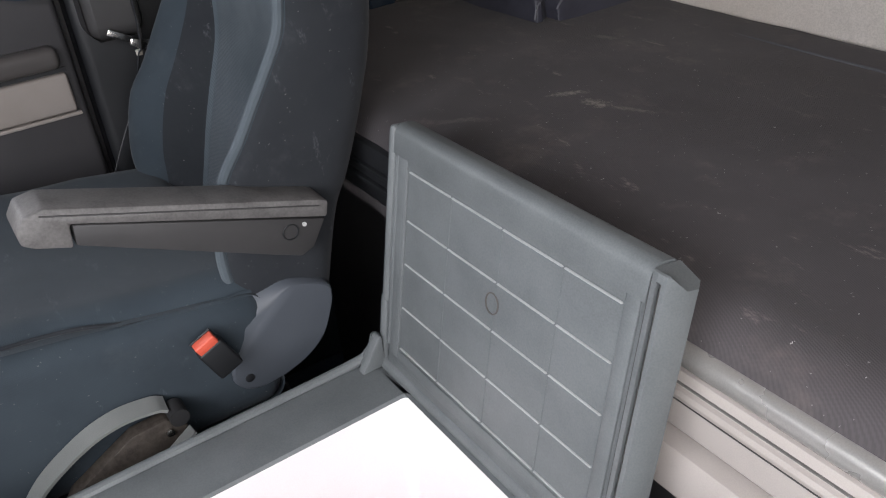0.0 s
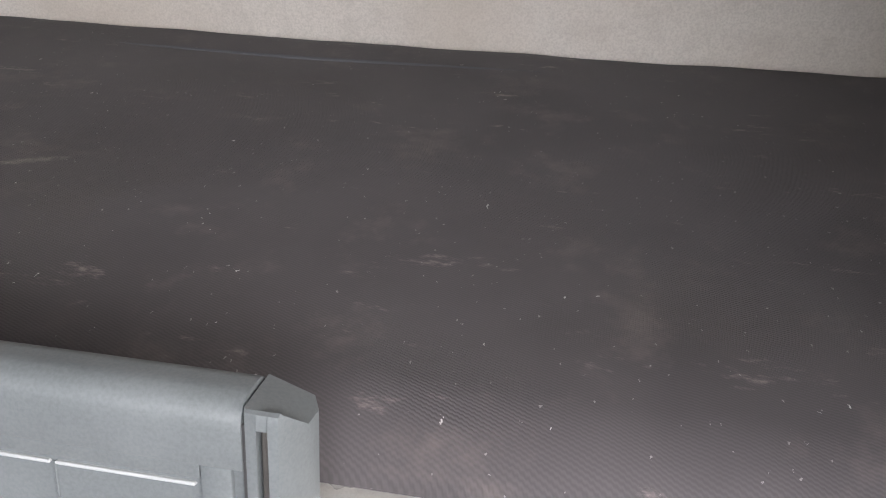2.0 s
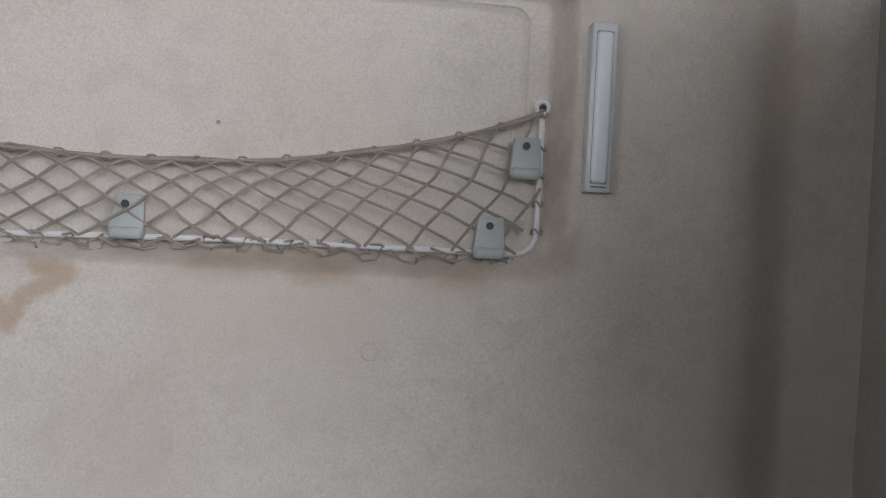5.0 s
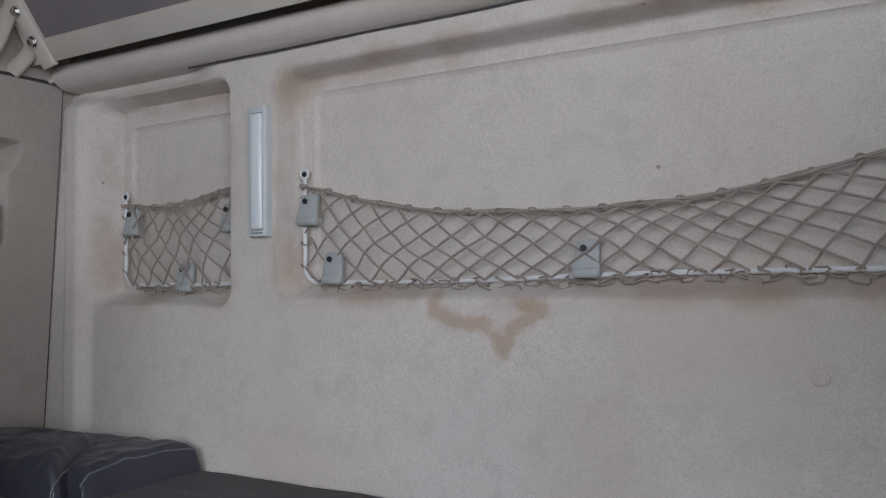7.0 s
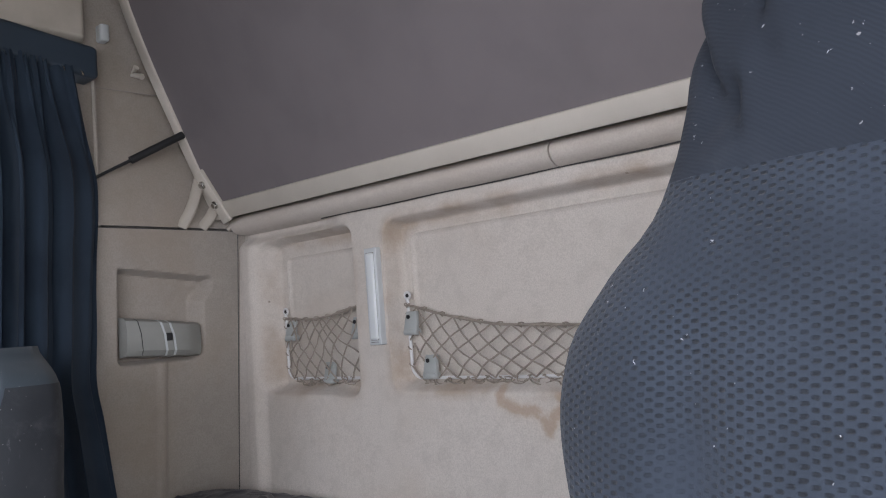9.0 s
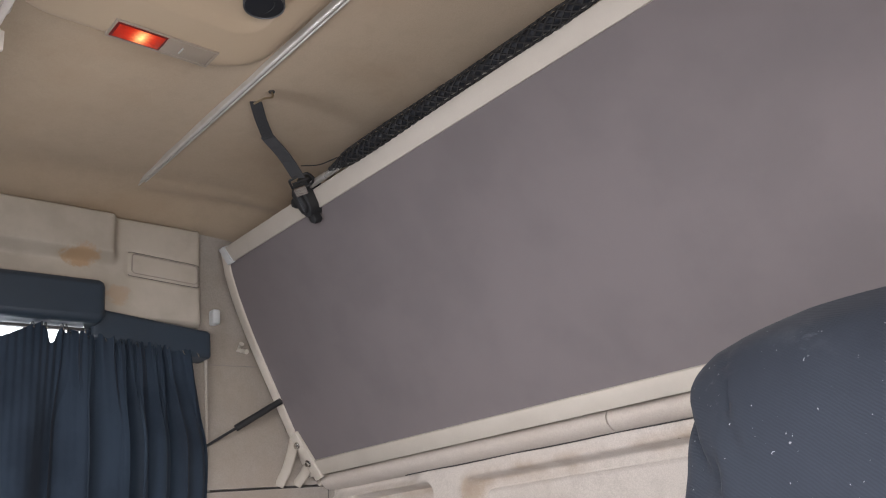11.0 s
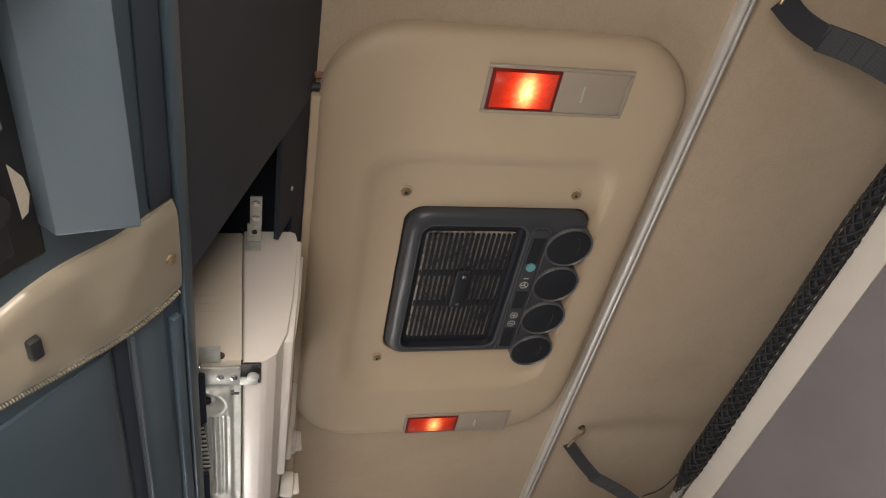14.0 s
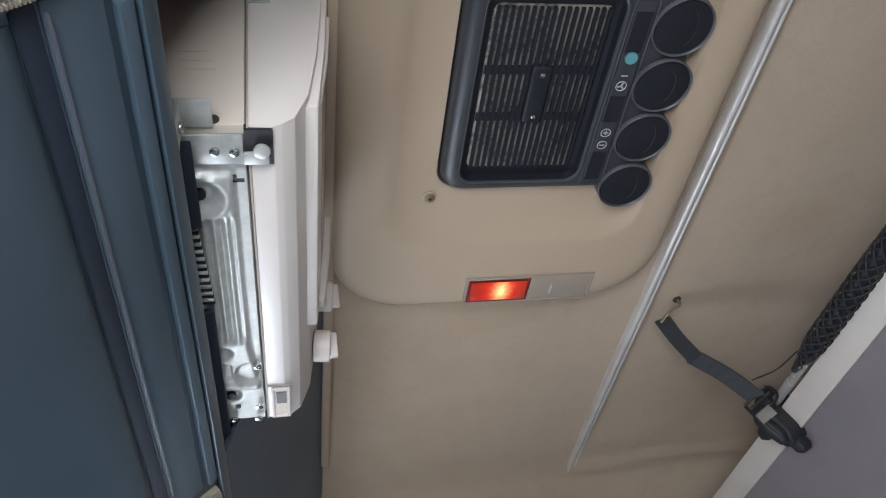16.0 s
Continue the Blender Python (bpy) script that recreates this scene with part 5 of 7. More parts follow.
for vx in (1.302, 1.2205, 1.139, 1.055):
    v = part("round_vent", tube([(vx, 1.206, 2.406), (vx, 1.206, 2.3815)], 0.0385, 36), M_ACGREY, ac, "round black air vent")
    rim = blank()
    rings = [[rim.verts.new((vx + r * math.cos(a), 1.206 + r * math.sin(a), z)) for a in (2 * math.pi * k / 36 for k in range(36))] for r, z in ((0.0385, 2.3830), (0.0383, 2.3775), (0.0374, 2.3765), (0.0364, 2.3775), (0.0352, 2.3825))]
    for a, b in zip(rings, rings[1:]):
        for j in range(36):
            rim.faces.new((a[j], a[(j + 1) % 36], b[(j + 1) % 36], b[j]))
    bmesh.ops.recalc_face_normals(rim, faces=rim.faces[:])
    part("vent_rim", rim, M_ACRIM, v, "", 40)
    part("flap", disc((vx, 1.206, 2.3800), 0.0350, 0.004, (0, 0, 1), 36, 0.001), M_GRILLE, v)
    part("grip", tube([(vx + 0.022 * math.cos(a), 1.206 + 0.012 + 0.010 * math.sin(a) - 0.006, 2.3779) for a in (radians(15 * k) for k in range(13))], 0.0007, 5), M_BLACK, v)

# reading lamps in the roof unit
def roof_lamp(x0, x1, y0, ys, y1, red, label):
    z = 2.3885
    th = thing("roof_lamp", ((x0 + x1) / 2, ys, z), label, "lamp", "lamps in the roof unit")
    part("bezel", merge(box((x0 - 0.005, y0 - 0.005, z - 0.004), (x0, y1 + 0.005, z + 0.01), 0.001), box((x1, y0 - 0.005, z - 0.004), (x1 + 0.005, y1 + 0.005, z + 0.01), 0.001),
                        box((x0, y0 - 0.005, z - 0.004), (x1, y0, z + 0.01), 0.001), box((x0, y1, z - 0.004), (x1, y1 + 0.005, z + 0.01), 0.001)), M_CLEAR, th)
    c = ((x0 + x1) / 2, (y0 + ys) / 2 + 0.004, z)
    part("lens_border", box((x0, y0, z - 0.0042), (x1, ys, z + 0.004), 0.0015), M_RED_EDGE, th)
    part("red_lens", box((x0 + 0.0045, y0 + 0.0045, z - 0.0052), (x1 - 0.0045, ys - 0.0045, z + 0.003), 0.0012), red, th, "glowing red lens", origin=c)
    part("clear_lens", box((x0, ys + 0.0005, z - 0.0035), (x1, y1, z + 0.004), 0.0015), M_CLEAR, th)
    part("switch", box(((x0 * 0.7 + x1 * 0.3), ys + 0.034, z - 0.006), ((x0 * 0.3 + x1 * 0.7), ys + 0.0365, z - 0.003)), M_MARK, th)
    return th


roof_lamp(0.812, 0.862, 1.014, 1.112, 1.210, M_RED, "small roof lamp with a red half glowing")
roof_lamp(1.543, 1.605, 1.018, 1.112, 1.208, M_RED_HOT, "large roof lamp with a red half burning brightly")

# ---- front overhead console ----
def face(x, y, out=0.0):
    """A place on the console's sloping underside; out: metres below it."""
    return Vector((x, y + 0.724 * out, 2.082 - 1.05 * (0.664 - y) - 0.690 * out))


console = thing("overhead_console", (1.2, 0.5, 2.0), "blue-grey overhead console with locker lids and lamps", "overhead console")
part("shell", prism([(0.664, 2.086), (0.652, 2.069), (0.40, 1.805), (0.30, 1.76), (0.0, 1.78), (-0.28, 1.86), (-0.28, 2.40), (0.30, 2.40), (0.60, 2.112), (0.664, 2.112)], -0.02, 2.28), M_BLUE, console)
def strip(y0, y1, out0, out1, x0, x1):
    return prism([tuple(face(0, y0, 0.0)[1:]), tuple(face(0, y0, out0)[1:]), tuple(face(0, y1, out1)[1:]), tuple(face(0, y1, 0.0)[1:])], x0, x1, 0.002)
part("lip", strip(0.666, 0.655, 0.004, 0.010, 0.05, 2.27), M_BLUE, console)
part("bead", strip(0.653, 0.645, 0.008, 0.008, 0.92, 1.505), M_BLUE, console)
part("step_strip", strip(0.641, 0.614, 0.004, 0.003, 0.92, 1.522), M_BLUE, console)
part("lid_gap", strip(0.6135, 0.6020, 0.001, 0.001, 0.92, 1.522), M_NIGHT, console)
# paler strip stands in for the highlight along the channel
part("highlight_line", strip(0.6165, 0.6150, 0.0055, 0.0050, 0.96, 1.515), M_SHIELD, console)
def lid(x0, x1, y0, y1, bulge, cx=0.0):
    def f(u, v):
        x, y = x0 + (x1 - x0) * u, y0 + (y1 - y0) * v
        x += cx * (v ** 2)
        e = min(1, 14 * u, 14 * (1 - u), 10 * v, 10 * (1 - v))
        return face(x, y, 0.001 + 0.004 * math.sqrt(max(0, e)) + bulge * math.sin(math.pi * v) ** 0.7)
    return grid(24, 30, f, (0, -0.005, 0.012))
part("locker_lid", lid(0.925, 1.515, 0.6015, 0.408, 0.003), M_BLUE, console, "", 60)
part("locker_lid", lid(0.10, 0.79, 0.604, 0.408, 0.003), M_BLUE, console, "", 60)
part("upper_bin", grid(20, 24, lambda u, v: face(1.912 + 0.024 * v * v + 0.34 * u, 0.604 - 0.20 * v, 0.053 + 0.012 * math.sin(math.pi * v)), (0, -0.030, 0.035)), M_BLUE, console, "", 60)
# ribbed lamp lenses that sweep across the console
LENS_LOW = curve_of([(0.49, 1.552), (0.540, 1.541), (0.564, 1.535), (0.582, 1.531), (0.612, 1.527), (0.640, 1.531), (0.656, 1.538)])
LENS_HIGH = curve_of([(0.49, 1.612), (0.540, 1.630), (0.564, 1.638), (0.582, 1.640), (0.617, 1.637), (0.640, 1.640), (0.656, 1.645)])
def lens_pt(sign, y, u, out):
    x = LENS_LOW(y) + (LENS_HIGH(y) - LENS_LOW(y)) * u
    return face(x if sign > 0 else 2.432 - x, y, out)
def lamp_lens(sign):
    return grid(14, 40, lambda u, v: lens_pt(sign, 0.6535 - 0.155 * v, u, 0.004 + 0.006 * math.sqrt(max(0, 1 - (2 * u - 1) ** 4))), (0, -0.010, 0.010))
def lens_teeth(sign):
    bm = blank()
    for k in range(74):
        merge(bm, box((-0.0013, -0.0006, -0.002), (0.0013, 0.0006, 0.003), 0.0, 1, Matrix.Translation(lens_pt(sign, 0.652 - 0.0018 * k, 0.008, 0.0068)) @ pose(0, 0, 0, 46.4)))
    return bm
for sgn in (1, -1):
    ln = part("lamp_lens", lamp_lens(sgn), M_LENS, console, "cream ribbed lamp lens", 60)
    part("lens_teeth", lens_teeth(sgn), M_LENS, ln)
    sx = 1.588 if sgn > 0 else 0.844
    part("lens_screw", screw(face(sx, 0.645, 0.0115), (0, 0.72, -0.69), 0.0055), M_BRASS, ln)
    part("lens_switch", box((-0.0105, -0.0055, -0.004), (0.0105, 0.0055, 0.006), 0.002, 2, Matrix.Translation(face(sx, 0.553, 0.012)) @ pose(0, 0, 0, 46)), M_BLACK, ln, "black rocker switch")
# tilted cover box beside the radio, and the radio slot with a paper tag
cover = blank()
COVER = ((1.688, 0.605, 0.0535), (1.687, 0.5735, 0.020), (1.866, 0.5725, 0.020), (1.873, 0.602, 0.0535))
low = [cover.verts.new(face(x, y, 0.0)) for x, y, _ in COVER]
top = [cover.verts.new(face(x, y, out)) for x, y, out in COVER]
for i in range(4):
    cover.faces.new((low[i], low[(i + 1) % 4], top[(i + 1) % 4], top[i]))
cover.faces.new(top)
bmesh.ops.recalc_face_normals(cover, faces=cover.faces[:])
bmesh.ops.bevel(cover, geom=cover.edges[:], offset=0.002, segments=2, profile=0.5, affect="EDGES")
part("cover_box", cover, M_BLUE_L, console, "light blue-grey cover", 20)
part("cover_top", strip(0.632, 0.606, 0.003, 0.003, 1.846, 1.864), M_DARK, console)
part("clip", box((-0.004, -0.003, -0.002), (0.004, 0.003, 0.010), 0.001, 1, Matrix.Translation(face(1.851, 0.617, 0.004)) @ pose(0, 0, 0, 46.4)), M_ARM, console)
part("dark_strip", strip(0.654, 0.638, 0.004, 0.004, 1.645, 2.27), M_DARK, console)
part("slot", strip(0.574, 0.480, 0.002, 0.002, 1.66, 1.88), M_BLACK, console)
radio = part("radio", box((-0.092, -0.05, -0.010), (0.092, 0.022, 0.01), 0.003, 2, Matrix.Translation(face(1.775, 0.540, 0.004)) @ pose(0, 0, 0, 46.4)), M_BLACK, console, "black two-way radio")
part("display", box((-0.037, -0.0085, 0.0), (0.037, 0.0085, 0.003), 0.001, 1, Matrix.Translation(face(1.818, 0.5565, 0.0145)) @ pose(0, 0, 0, 46.4)), M_ARM, radio, "warm grey display")
for kx, ky in ((1.838, 0.5455), (1.818, 0.5455), (1.768, 0.5455), (1.752, 0.5455), (1.853, 0.5700), (1.812, 0.5695)):
    part("key", box((-0.0035, -0.0018, 0.0), (0.0035, 0.0018, 0.004), 0.0008, 1, Matrix.Translation(face(kx, ky, 0.0140)) @ pose(0, 0, 25, 46.4)), M_MARK, radio)
knob = part("knob", disc(face(1.733, 0.546, 0.018), 0.0125, 0.014, (0, 0.72, -0.69), 24, 0.002), M_BLACK, radio)
part("knob_mark", box((-0.005, -0.0008, 0.0), (0.005, 0.0008, 0.001), 0.0, 1, Matrix.Translation(face(1.733, 0.546, 0.0252)) @ pose(0, 0, 0, 46.4)), M_MARK, knob)
for by in (0.5330, 0.5385):
    part("edge_bar", strip(by, by - 0.0025, 0.016, 0.016, 1.70, 1.84), M_ACGREY, radio)
part("red_key", box((-0.006, -0.004, 0), (0.006, 0.004, 0.004), 0.001, 1, Matrix.Translation(face(1.770, 0.5400, 0.014)) @ pose(0, 0, 0, 46.4)), M_BUCKLE, radio)
tag = blank()
loop = [tag.verts.new(face(x, y - 0.013, 0.017)) for x, y in ((1.760, 0.572), (1.745, 0.578), (1.730, 0.5795), (1.716, 0.577), (1.713, 0.5735), (1.732, 0.573))]
tag.faces.new(loop)
bmesh.ops.solidify(tag, geom=tag.faces[:], thickness=0.0006)
part("paper_tag", tag, M_PAPER, console, "torn cream paper tag")
# dark panel between the console's lip and the roof, with an opening for the microwave
def wall_pt(x, k, out=0.0):
    return Vector((x, 0.664 + 0.142 * k + 0.92 * out, 2.086 + 0.345 * k - 0.38 * out))
def panel(x0, x1, k0, k1, t=0.006):
    bm = blank()
    f = [bm.verts.new(wall_pt(x, k, 0)) for x, k in ((x0, k0), (x1, k0), (x1, k1), (x0, k1))]
    b = [bm.verts.new(wall_pt(x, k, -t)) for x, k in ((x0, k0), (x1, k0), (x1, k1), (x0, k1))]
    bm.faces.new(f); bm.faces.new(b[::-1])
    for i in range(4):
        bm.faces.new((f[i], b[i], b[(i + 1) % 4], f[(i + 1) % 4]))
    bmesh.ops.recalc_face_normals(bm, faces=bm.faces[:])
    return bm
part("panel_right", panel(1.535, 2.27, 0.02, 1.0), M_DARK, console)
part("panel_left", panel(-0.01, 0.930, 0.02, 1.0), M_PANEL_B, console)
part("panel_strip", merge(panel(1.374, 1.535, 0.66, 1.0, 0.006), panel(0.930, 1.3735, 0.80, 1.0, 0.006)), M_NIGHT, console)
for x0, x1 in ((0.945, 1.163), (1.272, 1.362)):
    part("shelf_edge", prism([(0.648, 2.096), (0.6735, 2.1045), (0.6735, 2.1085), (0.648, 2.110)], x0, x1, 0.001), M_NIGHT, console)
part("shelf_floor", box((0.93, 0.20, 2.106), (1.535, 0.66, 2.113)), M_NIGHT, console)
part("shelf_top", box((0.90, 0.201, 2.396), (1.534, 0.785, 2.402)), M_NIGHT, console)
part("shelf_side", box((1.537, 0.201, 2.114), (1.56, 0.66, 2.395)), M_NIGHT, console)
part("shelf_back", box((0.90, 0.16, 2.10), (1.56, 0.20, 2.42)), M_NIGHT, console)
for rx, rk in ((1.429, 0.776), (1.351, 0.772), (1.24, 0.775)):
    part("rivet", disc(wall_pt(rx, rk, 0.001), 0.0032, 0.002, (0, 0.92, -0.38), 12, 0.0008), M_GALV, console)
part("edge_scuff", box((1.80, 0.71, 2.20), (1.83, 0.7125, 2.205), 0, 2), M_BLACK, console)

# ---- microwave ----
mw = thing("microwave", (1.16, 0.6, 2.115), "white microwave oven with a galvanised underside on the console shelf", "microwave")
MX0, MX1, MZ0, MZ1, MYF = 0.953, 1.366, 2.118, 2.338, 0.716
part("case", box((MX0 + 0.002, 0.40, MZ0 + 0.004), (MX1, MYF - 0.002, MZ1), 0.004), M_MICRO, mw)
for k in range(3):
    part("side_slot", box((MX1 - 0.001, 0.664 - 0.003 * k, 2.196 + 0.013 * k), (MX1 + 0.0004, 0.690 - 0.003 * k, 2.1972 + 0.013 * k)), M_MICRO, mw)
for sy, sz in ((0.690, 2.128), (0.665, 2.128)):
    part("side_screw", screw((MX1 + 0.001, sy, sz), (1, 0, 0), 0.0045), M_RUST, mw)
# underside: pressed sheet with a dished corner, long ribs, dimples and a row of slots
def groove(y, c, w):
    return math.exp(-((y - c) / w) ** 2)
def sheet(u, v):
    x, y = MX0 + 0.004 + (MX1 - MX0 - 0.008) * u, 0.60 + (MYF - 0.004 - 0.60) * v
    z = MZ0 - 0.001
    field = step(1.327, 1.318, x) * step(0.704, 0.698, y - 0.10 * max(0.0, 1.10 - x)) * step(1.012, 1.022, x)
    z -= 0.0055 * field
    along = step(1.098, 1.110, x) * step(1.279, 1.268, x)
    for yc, w, h in ((0.6675, 0.0042, 0.0050), (0.6775, 0.0034, 0.0050), (0.6875, 0.0034, 0.0055), (0.6965, 0.0030, 0.0040)):
        z += h * groove(y, yc, w) * along
    d = math.hypot(x - 1.299, y - 0.673)
    z += 0.0075 * step(0.021, 0.009, d) - 0.0025 * groove(d, 0.023, 0.003)
    d = math.hypot(x - 1.085, y - 0.676)
    z += 0.005 * step(0.012, 0.004, d)
    d = math.hypot((x - 1.047) * 0.8, y - 0.700)
    z += 0.0055 * step(0.017, 0.012, d)
    d = math.hypot(x - 1.003, y - 0.678)
    z += 0.0045 * step(0.013, 0.007, d)
    k = in_rect(x, y, 1.040, 1.066, 0.671, 0.684, 0.003)
    z += 0.003 * step(0.0, 0.003, k)
    z -= 0.002 * step(0.004, 0.002, abs(x - 1.030)) * step(0.692, 0.688, y)
    return Vector((x, y, z))
part("underside", grid(150, 90, sheet), M_GALV, mw, "galvanised pressed steel underside", 50)
for cx, cy, r in ((1.299, 0.673, 0.0058), (1.003, 0.678, 0.0052), (0.982, 0.684, 0.003)):
    part("hole", disc((cx, cy, MZ0 - 0.0005), r, 0.004, (0, 0, 1), 16), M_BLACK, mw)
for k in range(11):
    part("slot", box((1.170 + 0.0092 * k, 0.657, MZ0 - 0.0105), (1.1752 + 0.0092 * k, 0.6755 - 0.0006 * k, MZ0 - 0.0060)), M_BLACK, mw)
    part("louvre", box((1.1755 + 0.0092 * k, 0.657, MZ0 - 0.0125), (1.1788 + 0.0092 * k, 0.6755 - 0.0006 * k, MZ0 - 0.0075), 0.0006, 1), M_GALV, mw)
part("corner_gap", box((1.332, 0.7125, MZ0 - 0.0032), (1.3665, 0.7345, MZ0 + 0.004)), M_BLACK, mw)
part("notch", merge(box((1.317, 0.7015, MZ0 - 0.0075), (1.3235, 0.7045, MZ0 - 0.0055)), box((1.317, 0.7015, MZ0 - 0.0075), (1.3195, 0.7105, MZ0 - 0.0055))), M_BLACK, mw)
part("corner_bracket", box((1.3335, 0.664, MZ0 - 0.0045), (1.3625, 0.7115, MZ0 - 0.0015), 0.001), M_GALV, mw)
part("hinge_tab", merge(box((1.3345, 0.711, MZ0 - 0.0075), (1.3465, 0.731, MZ0 - 0.004), 0.001), disc((1.3475, 0.7255, MZ0 - 0.006), 0.0068, 0.004, (0, 0, 1), 18, 0.001)), M_GALV, mw)
for cx, cy in ((1.3465, 0.7045), (1.3475, 0.6895), (0.961, 0.705), (1.060, 0.7085), (0.985, 0.707), (0.962, 0.678)):
    part("screw", screw((cx, cy, MZ0 - 0.0055), (0, 0, -1), 0.0042), M_STEEL, mw)
# moulded front with door, window and two dials
front = blank()
prof = [(MYF, MZ0), (MYF + 0.019, MZ0 - 0.001), (0.7415, MZ0 + 0.002), (0.752, MZ0 + 0.010), (0.764, MZ0 + 0.040), (0.774, MZ0 + 0.100), (0.7815, MZ1 - 0.05), (0.7835, MZ1 - 0.016), (0.7815, MZ1 - 0.004), (0.776, MZ1 - 0.001), (MYF, MZ1)]
merge(front, prism(prof, MX0, MX1 + 0.002, 0.0012))
part("front", front, M_MICRO_F, mw, "white plastic front", 25)
part("seam", box((MX0, MYF - 0.0016, MZ0 - 0.001), (MX1 + 0.0006, MYF, MZ1 - 0.001)), M_CREAM, mw)
part("bottom_seam", box((1.016, MYF + 0.001, MZ0 - 0.0022), (1.0172, MYF + 0.026, MZ0 + 0.001)), M_DOORPANEL, mw)
def front_slab(x0, x1, z0, z1, out0, out1, bev):
    """A plate that follows the leaning front between two heights."""
    lean = [(0.7655, 2.162), (0.774, 2.218), (0.7815, 2.288), (0.7835, 2.322)]
    at = lambda z: np.interp(z, [q[1] for q in lean], [q[0] for q in lean])
    return prism([(at(z0) + out0, z0), (at(z0) + out1, z0), (at(0.5 * (z0 + z1)) + out1, 0.5 * (z0 + z1)), (at(z1) + out1, z1), (at(z1) + out0, z1)], x0, x1, bev)
dr = part("door", front_slab(1.075, 1.362, 2.150, 2.326, -0.006, 0.0065, 0.003), M_MICRO_F, mw)
part("window", front_slab(1.105, 1.340, 2.172, 2.300, 0.004, 0.0072, 0.0008), M_GLASS_D, dr, "dark door window")
part("window_rim", front_slab(1.344, 1.352, 2.166, 2.306, 0.004, 0.0088, 0.001), M_MICRO_F, dr)
part("handle", front_slab(1.080, 1.092, 2.170, 2.300, 0.004, 0.014, 0.003), M_MICRO_F, dr)
for z, y in ((2.262, 0.7790), (2.186, 0.7715)):
    d = part("dial", disc((0.990, y + 0.008, z), 0.019, 0.020, (0, 1, -0.1), 24, 0.003), M_MICRO_F, mw, "white dial")
    part("grip", box((0.986, y + 0.014, z - 0.017), (0.994, y + 0.026, z + 0.017), 0.002), M_MICRO_F, d)
recess = part("foot_recess", box((0.962, 0.7215, MZ0 - 0.0022), (1.010, 0.7395, MZ0 - 0.0012)), M_PAPER, mw, "open foot socket")
part("foot_hole", box((0.985, 0.7255, MZ0 - 0.0034), (1.006, 0.7365, MZ0 - 0.0018)), M_ARM, recess)
for a, b in (((0.958, 0.7205), (1.014, 0.7235)), ((0.958, 0.7380), (1.014, 0.7405)), ((1.010, 0.7235), (1.014, 0.7380)), ((0.958, 0.7235), (0.962, 0.7380))):
    part("socket_rim", box((*a, MZ0 - 0.0045), (*b, MZ0 - 0.001), 0.0006, 1), M_MICRO_F, recess)
bk = thing("angle_bracket", (1.44, 0.735, 2.24), "perforated steel angle bracket fixing the microwave", "bracket", "brackets at the microwave")
part("long_leg", box((1.397, 0.722, 2.316), (1.444, 0.737, 2.3185), 0.0008), M_GALV, bk)
part("short_leg", merge(box((1.3665, 0.716, 2.300), (1.369, 0.736, 2.3185), 0.0008), box((1.3665, 0.719, 2.3165), (1.3985, 0.7365, 2.3188), 0.0008)), M_GALV, bk)
for sx in (1.410, 1.434):
    part("screw", screw((sx, 0.7295, 2.3155), (0, 0, -1), 0.0048), M_STEEL, bk)
part("hole", disc((1.386, 0.728, 2.316), 0.0035, 0.002, (0, 0, 1), 12), M_BLACK, bk)
bk2 = thing("angle_bracket", (1.37, 0.672, 2.12), "small steel bracket at the console lip", "bracket", "brackets at the microwave")
part("leg", merge(box((1.366, 0.655, 2.119), (1.392, 0.690, 2.1215), 0.0008), box((1.366, 0.664, 2.09), (1.392, 0.667, 2.120), 0.0008)), M_GALV, bk2)
part("screw", screw((1.379, 0.6685, 2.102), (0, 1, -0.2), 0.005), M_STEEL, bk2)

# ---- left side above the door ----
side = thing("upper_side_moulding", (0.03, 1.3, 2.05), "cream side moulding over the window, with a blank vent cover", "moulding")
def side_low(y):
    return 2.088 - 0.046 * step(1.27, 1.33, y)
def side_x(y, z):
    k = in_rect(y, z, 0.2, 1.612, side_low(y) + 0.01, 2.388, 0.03)
    x = -0.03 + 0.062 * step(0.0, 0.03, k)
    x += 0.044 * step(1.345, 1.312, y) * step(2.215, 2.245, z) * step(2.375, 2.35, z)
    x += 0.020 * step(2.24, 2.12, z) * step(1.36, 1.2, y)
    g = in_rect(y, z, 1.372, 1.585, 2.192 - 0.06 * (y - 1.47), 2.262 - 0.06 * (y - 1.47), 0.008)
    x -= 0.007 * math.exp(-(g / 0.0032) ** 2)
    x += 0.003 * step(0.0, 0.004, g - 0.005)
    return x
def side_pt(u, v):
    y = 0.2 + 1.425 * u
    z = side_low(y) + (2.398 - side_low(y)) * v
    return Vector((side_x(y, z), y, z))
part("moulding", grid(200, 110, side_pt, (-0.06, 0, 0)), M_CREAM_S, side, "", 70)
def vent_line(y0, y1, z0, z1):
    return tube([(side_x(y, z - 0.06 * (y - 1.47)) + 0.0008, y, z - 0.06 * (y - 1.47)) for y, z in [q for q in outline(y0, y1, z0, z1, 0.010, 5)] + [outline(y0, y1, z0, z1, 0.010, 5)[0]]], 0.0016, 6)
vent = part("vent_cover", vent_line(1.372, 1.585, 2.192, 2.262), M_ARM, side, "blank vent cover outline")
part("inner_line", vent_line(1.382, 1.575, 2.199, 2.255), M_DOORPANEL, vent)
pel = thing("curtain_pelmet", (0.06, 1.3, 1.97), "dark blue padded curtain pelmet over the side window", "pelmet")
